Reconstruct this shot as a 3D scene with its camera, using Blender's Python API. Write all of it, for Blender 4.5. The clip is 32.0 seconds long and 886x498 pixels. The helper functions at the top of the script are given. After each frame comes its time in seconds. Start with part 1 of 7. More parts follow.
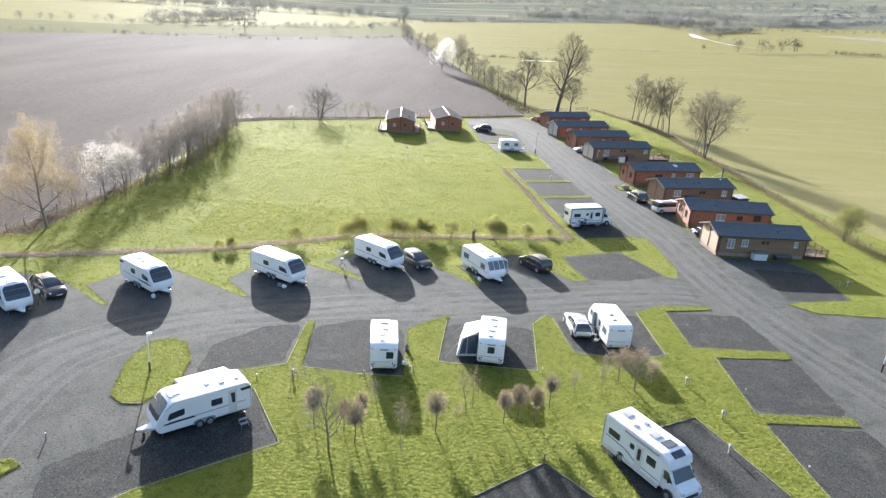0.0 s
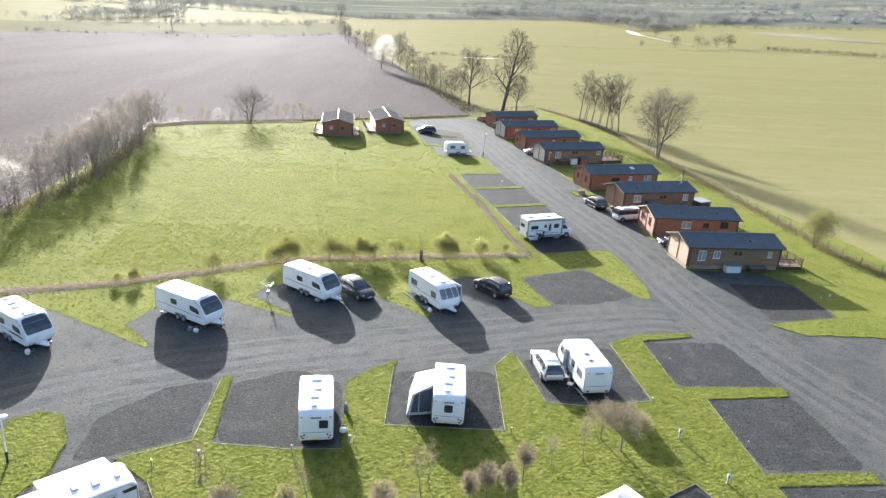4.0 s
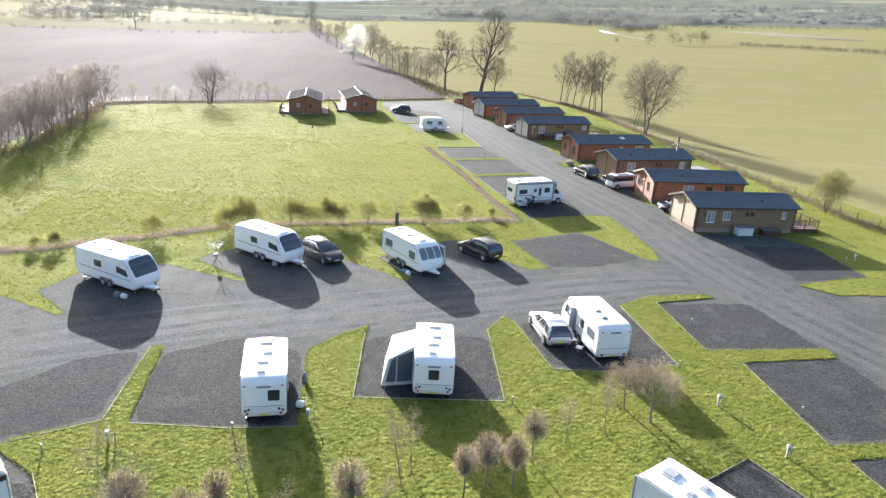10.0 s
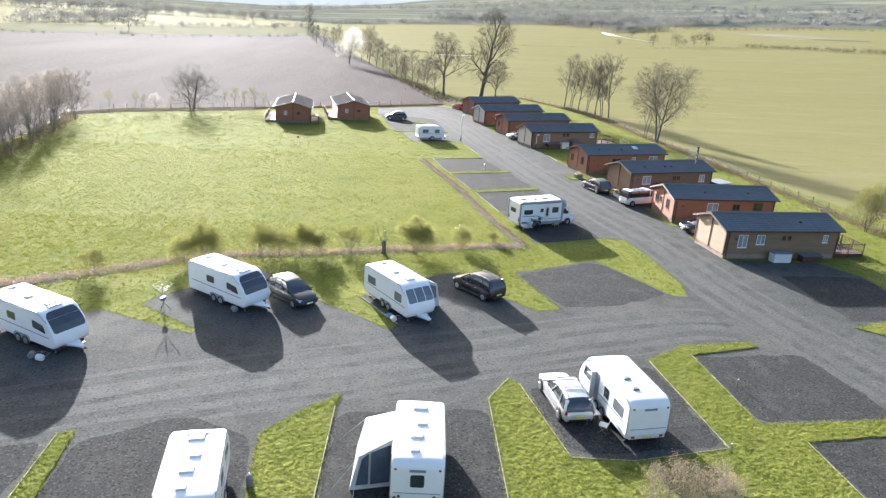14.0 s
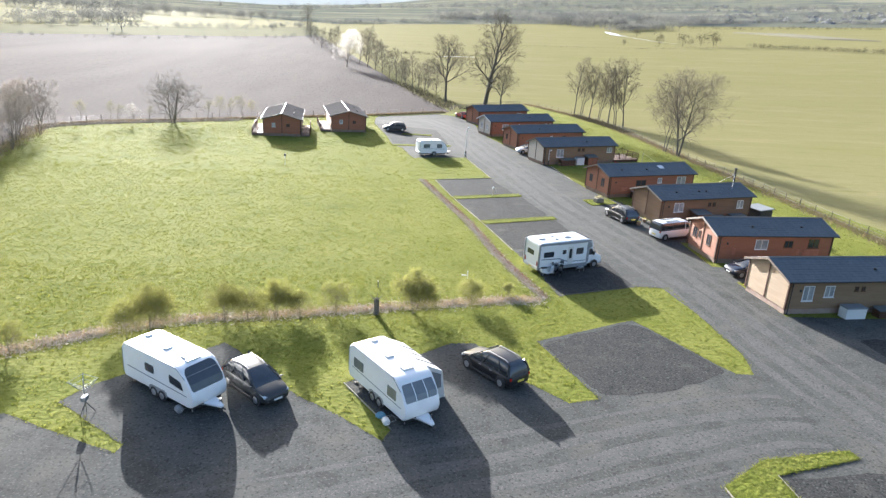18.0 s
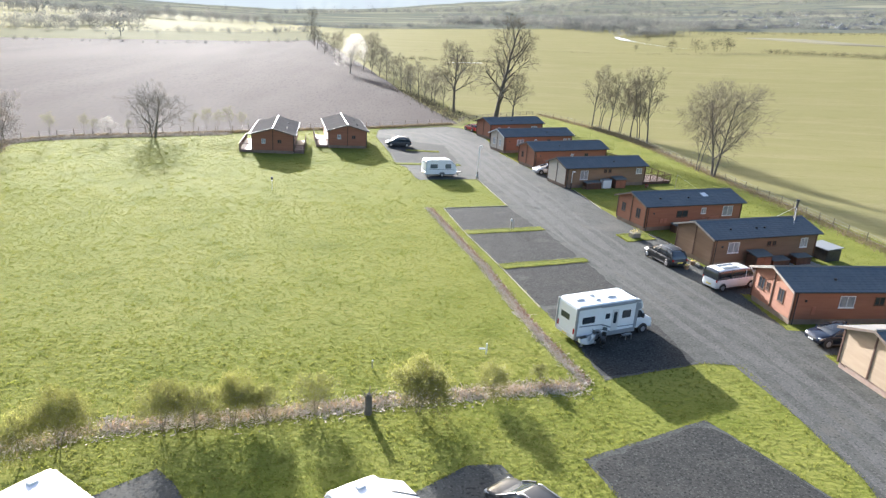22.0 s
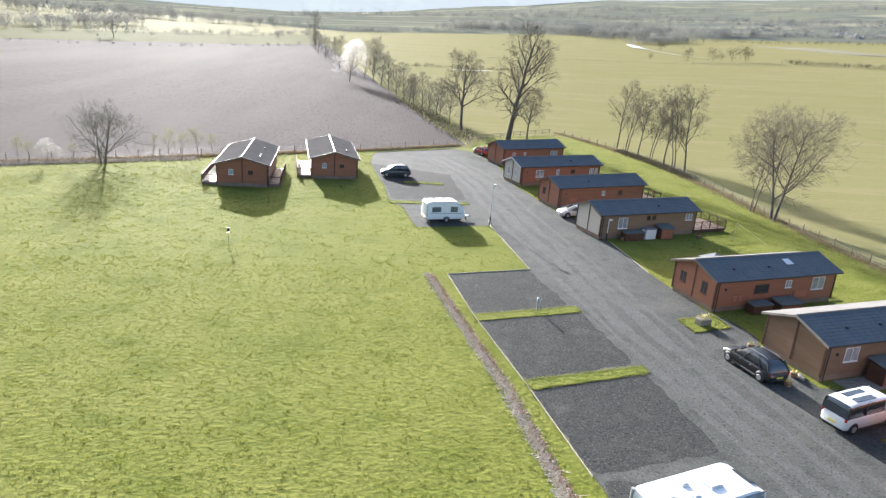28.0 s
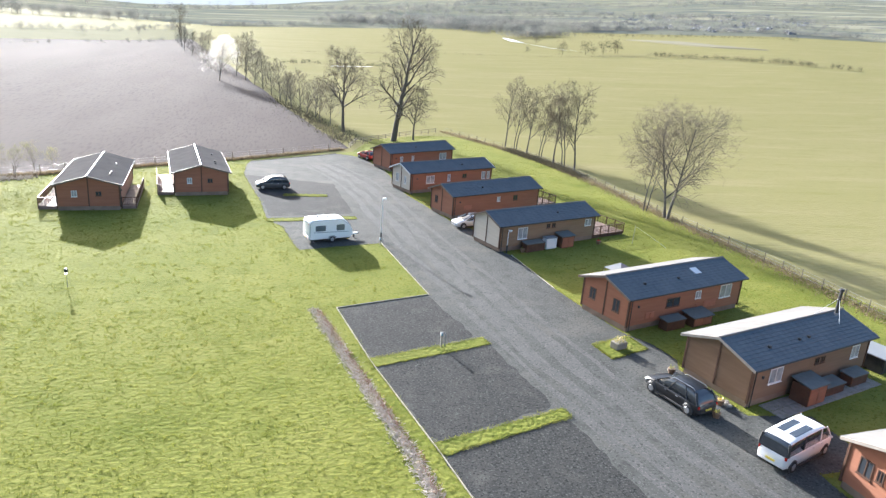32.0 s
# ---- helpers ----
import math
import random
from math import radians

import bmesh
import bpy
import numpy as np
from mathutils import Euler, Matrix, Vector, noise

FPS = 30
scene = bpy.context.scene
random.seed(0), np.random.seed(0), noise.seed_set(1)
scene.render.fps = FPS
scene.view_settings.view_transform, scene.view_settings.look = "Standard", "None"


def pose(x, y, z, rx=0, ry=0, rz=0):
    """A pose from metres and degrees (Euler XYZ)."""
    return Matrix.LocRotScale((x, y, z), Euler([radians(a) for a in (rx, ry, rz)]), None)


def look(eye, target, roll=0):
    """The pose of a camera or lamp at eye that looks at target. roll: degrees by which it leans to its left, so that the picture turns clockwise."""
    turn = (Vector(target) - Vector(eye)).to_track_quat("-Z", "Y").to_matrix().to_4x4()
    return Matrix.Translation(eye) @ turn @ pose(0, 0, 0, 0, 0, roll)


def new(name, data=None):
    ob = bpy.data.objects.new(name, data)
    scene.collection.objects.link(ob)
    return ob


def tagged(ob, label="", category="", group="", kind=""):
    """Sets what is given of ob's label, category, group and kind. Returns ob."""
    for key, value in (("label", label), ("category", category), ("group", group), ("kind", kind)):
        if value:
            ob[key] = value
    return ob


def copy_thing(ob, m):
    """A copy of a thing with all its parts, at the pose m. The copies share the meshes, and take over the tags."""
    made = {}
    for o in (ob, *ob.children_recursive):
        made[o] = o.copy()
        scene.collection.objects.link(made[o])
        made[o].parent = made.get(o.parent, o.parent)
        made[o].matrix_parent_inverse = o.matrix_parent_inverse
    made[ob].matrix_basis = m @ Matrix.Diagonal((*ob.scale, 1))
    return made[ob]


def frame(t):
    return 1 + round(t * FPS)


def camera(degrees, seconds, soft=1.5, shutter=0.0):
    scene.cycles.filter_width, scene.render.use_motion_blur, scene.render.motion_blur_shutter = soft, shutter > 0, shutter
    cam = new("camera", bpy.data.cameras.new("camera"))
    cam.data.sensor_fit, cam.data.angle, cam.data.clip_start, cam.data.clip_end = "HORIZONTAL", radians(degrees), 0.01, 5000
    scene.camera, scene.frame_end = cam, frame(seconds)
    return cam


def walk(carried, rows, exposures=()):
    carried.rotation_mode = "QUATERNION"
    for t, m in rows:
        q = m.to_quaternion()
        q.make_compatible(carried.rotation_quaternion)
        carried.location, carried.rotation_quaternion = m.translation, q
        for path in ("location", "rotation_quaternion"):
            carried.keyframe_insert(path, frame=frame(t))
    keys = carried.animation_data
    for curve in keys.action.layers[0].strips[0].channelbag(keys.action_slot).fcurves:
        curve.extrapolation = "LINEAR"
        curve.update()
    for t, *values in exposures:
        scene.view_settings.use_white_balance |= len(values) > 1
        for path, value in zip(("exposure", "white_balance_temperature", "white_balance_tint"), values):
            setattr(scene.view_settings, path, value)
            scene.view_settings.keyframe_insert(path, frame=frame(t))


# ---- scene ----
cam = camera(66.5, 32.0, soft=1.35)
PATH = [
    (0, (1.449, -1.215, 29.172), (1.382, 0.667, 28.499), 4.4),
    (0.5, (1.273, 0.505, 29.146), (1.244, 2.389, 28.473), 4.3),
    (1, (1.159, 2.097, 29.097), (1.161, 3.981, 28.426), 4.3),
    (1.5, (1.093, 3.568, 29.025), (1.121, 5.453, 28.355), 4.3),
    (2, (1.058, 4.941, 28.932), (1.108, 6.825, 28.262), 4.3),
    (2.5, (1.047, 6.235, 28.815), (1.115, 8.119, 28.146), 4.3),
    (3, (1.051, 7.468, 28.675), (1.133, 9.351, 28.007), 4.3),
    (3.5, (1.054, 8.626, 28.492), (1.144, 10.509, 27.824), 4.4),
    (5.5, (1.131, 12.297, 27.19), (1.237, 14.182, 26.529), 4.2),
    (6, (1.173, 13.037, 26.641), (1.284, 14.922, 25.981), 4.2),
    (6.5, (1.234, 13.713, 26.012), (1.351, 15.598, 25.353), 4.1),
    (7, (1.296, 14.341, 25.32), (1.42, 16.226, 24.662), 4.1),
    (7.5, (1.345, 14.918, 24.557), (1.475, 16.803, 23.901), 4.1),
    (8, (1.382, 15.442, 23.726), (1.519, 17.328, 23.074), 4.1),
    (8.5, (1.416, 15.926, 22.868), (1.561, 17.812, 22.219), 4.1),
    (9, (1.451, 16.385, 22.034), (1.603, 18.271, 21.388), 4.0),
    (9.5, (1.476, 16.832, 21.273), (1.634, 18.719, 20.629), 4.1),
    (10, (1.495, 17.303, 20.652), (1.658, 19.19, 20.009), 4.1),
    (10.5, (1.529, 17.874, 20.244), (1.694, 19.761, 19.601), 4.1),
    (11, (1.6, 18.626, 20.054), (1.765, 20.513, 19.412), 4.1),
    (11.5, (1.716, 19.607, 20.003), (1.882, 21.495, 19.363), 4.0),
    (12, (1.874, 20.824, 20.016), (2.039, 22.712, 19.377), 4.0),
    (12.5, (2.065, 22.233, 20.059), (2.231, 24.121, 19.421), 4.1),
    (13, (2.291, 23.75, 20.115), (2.456, 25.639, 19.478), 4.1),
    (13.5, (2.55, 25.293, 20.179), (2.711, 27.182, 19.543), 4.0),
    (14, (2.821, 26.819, 20.264), (2.979, 28.709, 19.629), 3.8),
    (14.5, (3.021, 28.323, 20.369), (3.177, 30.213, 19.734), 3.7),
    (16.5, (2.969, 34.136, 20.881), (3.129, 36.024, 20.241), 3.9),
    (17, (3.051, 35.61, 20.945), (3.21, 37.498, 20.304), 3.8),
    (17.5, (3.143, 37.139, 20.976), (3.299, 39.028, 20.337), 3.7),
    (18, (3.195, 38.719, 20.998), (3.35, 40.609, 20.36), 3.7),
    (18.5, (3.207, 40.281, 21.027), (3.361, 42.171, 20.392), 3.7),
    (19, (3.197, 41.801, 21.061), (3.351, 43.692, 20.426), 3.8),
    (19.5, (3.202, 43.311, 21.093), (3.354, 45.201, 20.459), 3.8),
    (20, (3.254, 44.856, 21.122), (3.403, 46.747, 20.488), 3.7),
    (20.5, (3.351, 46.467, 21.132), (3.497, 48.358, 20.497), 3.7),
    (21, (3.451, 48.154, 21.11), (3.592, 50.046, 20.477), 3.7),
    (21.5, (3.5, 49.926, 21.062), (3.639, 51.819, 20.432), 3.7),
    (22, (3.474, 51.78, 21.007), (3.613, 53.674, 20.38), 3.8),
    (22.5, (3.386, 53.686, 20.97), (3.527, 55.58, 20.346), 3.9),
    (23, (3.29, 55.597, 20.981), (3.433, 57.492, 20.359), 4.1),
    (23.5, (3.252, 57.481, 21.043), (3.397, 59.377, 20.422), 4.2),
    (24, (3.3, 59.319, 21.12), (3.445, 61.216, 20.501), 4.2),
    (24.5, (3.408, 61.1, 21.187), (3.552, 62.997, 20.569), 4.2),
    (25, (3.527, 62.808, 21.26), (3.67, 64.705, 20.644), 4.2),
    (25.5, (3.64, 64.443, 21.354), (3.782, 66.341, 20.738), 4.3),
    (27.5, (4.363, 70.439, 21.64), (4.491, 72.337, 21.022), 4.4),
    (28, (4.491, 71.811, 21.68), (4.617, 73.709, 21.062), 4.5),
    (28.5, (4.603, 73.098, 21.717), (4.729, 74.996, 21.099), 4.5),
    (29, (4.687, 74.251, 21.769), (4.821, 76.148, 21.15), 4.6),
    (29.5, (4.735, 75.283, 21.84), (4.889, 77.178, 21.22), 4.7),
    (30, (4.756, 76.217, 21.923), (4.942, 78.109, 21.302), 4.7),
    (30.5, (4.771, 77.087, 21.996), (5.004, 78.974, 21.376), 4.7),
    (31, (4.808, 77.914, 22.042), (5.102, 79.794, 21.424), 4.7),
    (31.5, (4.902, 78.697, 22.06), (5.268, 80.565, 21.445), 4.6),
    (32, (5.068, 79.409, 22.056), (5.517, 81.26, 21.446), 4.4),
]
walk(cam, [(t, look(eye, target, roll)) for t, eye, target, roll in PATH], exposures=[(0.0, 2.20, 5650, 11), (28.0, 2.14, 5650, 11), (29.5, 2.10, 5650, 11), (31.0, 2.20, 5600, 11), (32.0, 2.34, 5550, 11)])

# ---------------------------------------------------------------- light
SUN_EL, SUN_AZ = radians(15.2), radians(-19.0)      # low sun ahead and to the left of the flight
sun = new("sun", bpy.data.lights.new("sun", "SUN"))
sun.data.energy, sun.data.angle, sun.data.color = 4.6, radians(0.55), (1.0, 0.92, 0.80)
sun_way = Vector((math.sin(SUN_AZ) * math.cos(SUN_EL), math.cos(SUN_AZ) * math.cos(SUN_EL), math.sin(SUN_EL)))
sun.matrix_basis = look(sun_way * 300, (0, 0, 0))
world = bpy.data.worlds.new("sky")
world.use_nodes = True
scene.world = world
wn = world.node_tree.nodes
sky = wn.new("ShaderNodeTexSky")
sky.sky_type, sky.sun_disc = "NISHITA", False
sky.sun_elevation, sky.sun_rotation = SUN_EL, SUN_AZ
sky.air_density, sky.dust_density, sky.ozone_density = 1.0, 4.5, 1.0
world.node_tree.links.new(sky.outputs[0], wn["Background"].inputs[0])
wn["Background"].inputs[1].default_value = 0.078


# ---------------------------------------------------------------- materials
def mat(name, color, rough=0.6, metal=0.0, second=None, scale=8.0, amount=0.5, bump=0.0, bump_scale=40.0,
        spec=0.5, fine=None, transl=0.0, vary=0.0, stretch=None, coat=0.0, sheen=0.0):
    """Noise-mixed surface: a base colour, a second one in patches, fine grain, bump, a spread between objects."""
    m = bpy.data.materials.new(name)
    m.use_nodes = True
    nt = m.node_tree
    n, l = nt.nodes, nt.links
    b = n["Principled BSDF"]
    b.inputs["Roughness"].default_value, b.inputs["Metallic"].default_value = rough, metal
    b.inputs["Specular IOR Level"].default_value = spec
    b.inputs["Coat Weight"].default_value = coat
    b.inputs["Sheen Weight"].default_value, b.inputs["Sheen Roughness"].default_value = sheen, 0.5
    geo = n.new("ShaderNodeNewGeometry")
    where = geo.outputs["Position"]
    if stretch:
        mp = n.new("ShaderNodeMapping")
        mp.inputs["Scale"].default_value = stretch
        l.new(where, mp.inputs[0])
        where = mp.outputs[0]
    out = None
    rgb = n.new("ShaderNodeRGB")
    rgb.outputs[0].default_value = (*color, 1)
    out = rgb.outputs[0]

    def mixed(a, col, fac, kind="MIX"):
        x = n.new("ShaderNodeMix")
        x.data_type, x.blend_type = "RGBA", kind
        l.new(fac, x.inputs[0])
        l.new(a, x.inputs[6])
        if isinstance(col, tuple):
            x.inputs[7].default_value = (*col, 1)
        else:
            l.new(col, x.inputs[7])
        return x.outputs[2]

    def noise_fac(s, lo, hi, detail=4.0):
        t = n.new("ShaderNodeTexNoise")
        t.inputs["Scale"].default_value, t.inputs["Detail"].default_value = s, detail
        l.new(where, t.inputs["Vector"])
        r = n.new("ShaderNodeMapRange")
        r.inputs[1].default_value, r.inputs[2].default_value = lo, hi
        l.new(t.outputs["Fac"], r.inputs[0])
        return r.outputs[0]

    if second:
        out = mixed(out, second, noise_fac(scale, 0.5 - 0.25 * amount - 0.05, 0.5 + 0.3 * (1 - amount) + 0.1))
    if fine:
        for col, s, lo, hi in fine:
            out = mixed(out, col, noise_fac(s, lo, hi, 2.0))
    if vary:
        info = n.new("ShaderNodeObjectInfo")
        hsv = n.new("ShaderNodeHueSaturation")
        r = n.new("ShaderNodeMapRange")
        r.inputs[3].default_value, r.inputs[4].default_value = 1 - vary, 1 + vary
        l.new(info.outputs["Random"], r.inputs[0])
        l.new(r.outputs[0], hsv.inputs["Value"])
        l.new(out, hsv.inputs["Color"])
        out = hsv.outputs[0]
    l.new(out, b.inputs["Base Color"])
    if bump:
        t = n.new("ShaderNodeTexNoise")
        t.inputs["Scale"].default_value, t.inputs["Detail"].default_value = bump_scale, 5.0
        l.new(where, t.inputs["Vector"])
        bp = n.new("ShaderNodeBump")
        bp.inputs["Strength"].default_value, bp.inputs["Distance"].default_value = min(1.0, bump * 4), bump
        l.new(t.outputs["Fac"], bp.inputs["Height"])
        l.new(bp.outputs[0], b.inputs["Normal"])
    if transl:
        tr = n.new("ShaderNodeBsdfTranslucent")
        l.new(out, tr.inputs["Color"])
        mx = n.new("ShaderNodeMixShader")
        mx.inputs[0].default_value = transl
        l.new(b.outputs[0], mx.inputs[1])
        l.new(tr.outputs[0], mx.inputs[2])
        l.new(mx.outputs[0], n["Material Output"].inputs["Surface"])
    return m


M = {}
M["lawn"] = mat("lawn", (0.152, 0.168, 0.032), 0.9, second=(0.196, 0.200, 0.050), scale=0.10, amount=0.5, bump=0.15, bump_scale=2.6,
                fine=[((0.116, 0.137, 0.022), 0.22, 0.5, 0.75), ((0.093, 0.113, 0.015), 3.0, 0.53, 0.75), ((0.212, 0.206, 0.066), 5.0, 0.56, 0.8)], stretch=(0.95, 1.25, 1), spec=0.03)
M["verge"] = mat("verge", (0.130, 0.150, 0.027), 0.9, second=(0.172, 0.180, 0.042), scale=0.3, amount=0.5, bump=0.2, bump_scale=3.8,
                 fine=[((0.075, 0.098, 0.013), 1.8, 0.5, 0.75), ((0.178, 0.176, 0.046), 6.0, 0.56, 0.8)], spec=0.03)
M["blades"] = mat("blades", (0.178, 0.193, 0.034), 0.6, second=(0.232, 0.230, 0.058), scale=0.6, amount=0.5, transl=0.6, spec=0.15, fine=[((0.120, 0.145, 0.022), 1.7, 0.5, 0.7)])
M["pasture"] = mat("pasture", (0.226, 0.206, 0.100), 0.9, second=(0.202, 0.190, 0.083), scale=0.02, amount=0.5, bump=0.15, bump_scale=1.6,
                   fine=[((0.246, 0.219, 0.114), 0.09, 0.5, 0.75), ((0.186, 0.177, 0.072), 0.3, 0.55, 0.8), ((0.187, 0.174, 0.074), 2.0, 0.5, 0.8)], stretch=(0.3, 1.6, 1), spec=0.004)
M["plough"] = mat("plough", (0.066, 0.054, 0.051), 1.0, second=(0.084, 0.071, 0.066), scale=0.05, amount=0.5, bump=0.12, bump_scale=1.6,
                  fine=[((0.042, 0.035, 0.034), 1.0, 0.5, 0.75), ((0.095, 0.082, 0.075), 0.012, 0.5, 0.7)], stretch=(2.0, 0.35, 1), spec=0.025)
M["track"] = mat("track", (0.065, 0.067, 0.063), 0.94, second=(0.090, 0.091, 0.085), scale=0.11, amount=0.5, bump=0.05, bump_scale=7.0,
                 fine=[((0.050, 0.051, 0.048), 0.7, 0.45, 0.75), ((0.098, 0.095, 0.085), 0.25, 0.52, 0.72), ((0.121, 0.121, 0.114), 8.0, 0.54, 0.74), ((0.038, 0.039, 0.038), 5.5, 0.54, 0.72)], spec=0.1)
M["chips"] = mat("chips", (0.038, 0.039, 0.038), 0.95, second=(0.053, 0.052, 0.049), scale=0.3, amount=0.5, bump=0.06, bump_scale=7.0,
                 fine=[((0.029, 0.030, 0.030), 1.2, 0.45, 0.85), ((0.068, 0.066, 0.061), 0.45, 0.56, 0.75), ((0.094, 0.096, 0.093), 9.0, 0.54, 0.74), ((0.017, 0.018, 0.018), 7.0, 0.52, 0.7)], spec=0.08)
M["worn"] = mat("worn", (0.098, 0.099, 0.094), 0.9, second=(0.080, 0.081, 0.077), scale=0.35, amount=0.5, bump=0.03, bump_scale=9.0,
                fine=[((0.074, 0.076, 0.072), 0.9, 0.42, 0.75), ((0.145, 0.134, 0.130), 9.0, 0.55, 0.72), ((0.040, 0.042, 0.041), 6.0, 0.55, 0.72)], spec=0.1)
M["white_gelcoat"] = mat("white_gelcoat", (0.85, 0.855, 0.86), 0.28, second=(0.8, 0.8, 0.79), scale=1.2, amount=0.4, spec=0.5, fine=[((0.76, 0.75, 0.72), 6.0, 0.62, 0.9)])
M["cream_panel"] = mat("cream_panel", (0.7, 0.69, 0.66), 0.35, second=(0.62, 0.61, 0.58), scale=2.0, amount=0.4)
M["grey_trim"] = mat("grey_trim", (0.3, 0.31, 0.32), 0.45, second=(0.24, 0.25, 0.26), scale=3.0)
M["black_trim"] = mat("black_trim", (0.025, 0.025, 0.028), 0.5, second=(0.05, 0.05, 0.05), scale=4.0)
M["rubber"] = mat("rubber", (0.02, 0.02, 0.02), 0.85, second=(0.045, 0.042, 0.04), scale=6.0)
M["alloy"] = mat("alloy", (0.55, 0.56, 0.58), 0.35, metal=0.8, second=(0.4, 0.4, 0.42), scale=9.0)
M["steel"] = mat("steel", (0.45, 0.46, 0.47), 0.45, metal=0.9, second=(0.3, 0.3, 0.3), scale=7.0)
M["dark_glass"] = mat("dark_glass", (0.032, 0.039, 0.048), 0.06, spec=1.0, second=(0.05, 0.058, 0.07), scale=1.5)
M["grey_glass"] = mat("grey_glass", (0.12, 0.14, 0.16), 0.08, spec=0.8, second=(0.2, 0.21, 0.22), scale=0.9)
M["lamp_red"] = mat("lamp_red", (0.4, 0.02, 0.015), 0.25)
M["lamp_clear"] = mat("lamp_clear", (0.6, 0.62, 0.65), 0.12, spec=0.8)
M["plate"] = mat("plate", (0.75, 0.6, 0.1), 0.4)
M["plate_front"] = mat("plate_front", (0.8, 0.8, 0.78), 0.4)
M["ink"] = mat("ink", (0.03, 0.03, 0.035), 0.6)
M["ink_grey"] = mat("ink_grey", (0.22, 0.24, 0.27), 0.5)
M["larch"] = mat("larch", (0.212, 0.130, 0.070), 0.65, spec=0.5, second=(0.262, 0.170, 0.096), scale=0.8, bump=0.004, bump_scale=30, stretch=(0.6, 0.6, 6), sheen=0.12)
M["cedar"] = mat("cedar", (0.270, 0.102, 0.052), 0.65, spec=0.5, second=(0.325, 0.130, 0.066), scale=0.8, bump=0.004, bump_scale=30, stretch=(0.6, 0.6, 6), sheen=0.12)
M["walnut"] = mat("walnut", (0.170, 0.098, 0.052), 0.65, spec=0.5, second=(0.210, 0.126, 0.070), scale=0.8, bump=0.004, bump_scale=30, stretch=(0.6, 0.6, 6), sheen=0.12)
# Two pale board tones with the sun on west gables put into the colour.
M["gable_sun_cream"] = mat("gable_sun_cream", (0.560, 0.495, 0.405), 0.65, spec=0.5, second=(0.620, 0.555, 0.465), scale=0.8, bump=0.004, bump_scale=30, stretch=(0.6, 0.6, 6))
M["gable_sun_tan"] = mat("gable_sun_tan", (0.350, 0.262, 0.175), 0.65, second=(0.410, 0.315, 0.215), scale=0.8, bump=0.004, bump_scale=30, stretch=(0.6, 0.6, 6))
M["shutter"] = mat("shutter", (0.36, 0.13, 0.075), 0.6, second=(0.42, 0.17, 0.1), scale=2.0)
M["dark_board"] = mat("dark_board", (0.075, 0.035, 0.022), 0.6, second=(0.11, 0.055, 0.03), scale=2.0, bump=0.004)
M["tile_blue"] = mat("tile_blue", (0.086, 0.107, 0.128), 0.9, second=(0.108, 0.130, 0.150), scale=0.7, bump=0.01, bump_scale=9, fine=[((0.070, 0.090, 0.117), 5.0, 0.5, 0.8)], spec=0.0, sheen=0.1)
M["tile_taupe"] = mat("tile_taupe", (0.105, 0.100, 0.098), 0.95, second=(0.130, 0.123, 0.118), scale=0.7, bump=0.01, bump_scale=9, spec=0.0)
# Paler copy of the roof tile: sunlight put into the colour.
M["tile_sunlit"] = mat("tile_sunlit", (0.190, 0.182, 0.170), 0.8, second=(0.230, 0.221, 0.210), scale=0.7, bump=0.01, bump_scale=9, spec=0.0)
M["fascia"] = mat("fascia", (0.16, 0.12, 0.095), 0.6, second=(0.2, 0.16, 0.13), scale=2.0)
M["fascia_pale"] = mat("fascia_pale", (0.336, 0.296, 0.256), 0.7, second=(0.272, 0.240, 0.208), scale=2.0)
M["frame_white"] = mat("frame_white", (0.75, 0.75, 0.74), 0.4, second=(0.66, 0.66, 0.64), scale=3.0)
M["curtain"] = mat("curtain", (0.4, 0.4, 0.39), 0.35, second=(0.16, 0.18, 0.2), scale=1.6, amount=0.6, spec=0.7)
M["skirt"] = mat("skirt", (0.2, 0.14, 0.1), 0.8, second=(0.27, 0.2, 0.15), scale=1.2, bump=0.01)
M["deck"] = mat("deck", (0.2, 0.13, 0.1), 0.7, second=(0.26, 0.18, 0.15), scale=1.5, bump=0.004)
M["timber"] = mat("timber", (0.400, 0.368, 0.304), 0.85, second=(0.288, 0.256, 0.208), scale=3.0, bump=0.01, vary=0.2)
M["post_wood"] = mat("post_wood", (0.2, 0.165, 0.125), 0.9, second=(0.13, 0.11, 0.085), scale=4.0, bump=0.01, vary=0.25)
M["bark"] = mat("bark", (0.17, 0.145, 0.115), 0.9, second=(0.24, 0.21, 0.165), scale=2.5, bump=0.03, bump_scale=14)
M["bark_dark"] = mat("bark_dark", (0.090, 0.079, 0.067), 0.9, second=(0.140, 0.125, 0.105), scale=2.5, bump=0.02, bump_scale=14)
M["twig"] = mat("twig", (0.186, 0.158, 0.118), 0.85, second=(0.237, 0.205, 0.151), scale=1.0)
M["twig_dark"] = mat("twig_dark", (0.135, 0.108, 0.076), 0.85, second=(0.180, 0.146, 0.104), scale=1.0)
# Paler than twig: flare over the hedgerow is put into the colour.
M["twig_pale"] = mat("twig_pale", (0.288, 0.256, 0.224), 0.85, second=(0.352, 0.312, 0.264), scale=1.0, transl=0.3)
M["twig_gold"] = mat("twig_gold", (0.264, 0.200, 0.096), 0.8, second=(0.336, 0.256, 0.120), scale=1.0, transl=0.25)
M["bud_leaf"] = mat("bud_leaf", (0.195, 0.202, 0.058), 0.6, second=(0.255, 0.245, 0.080), scale=1.5, transl=0.7)
# Pale bud colour stands in for luminous haze on the backlit hedgerow.
M["hazy_bud"] = mat("hazy_bud", (0.400, 0.345, 0.300), 0.8, second=(0.480, 0.420, 0.350), scale=1.5, transl=0.6)
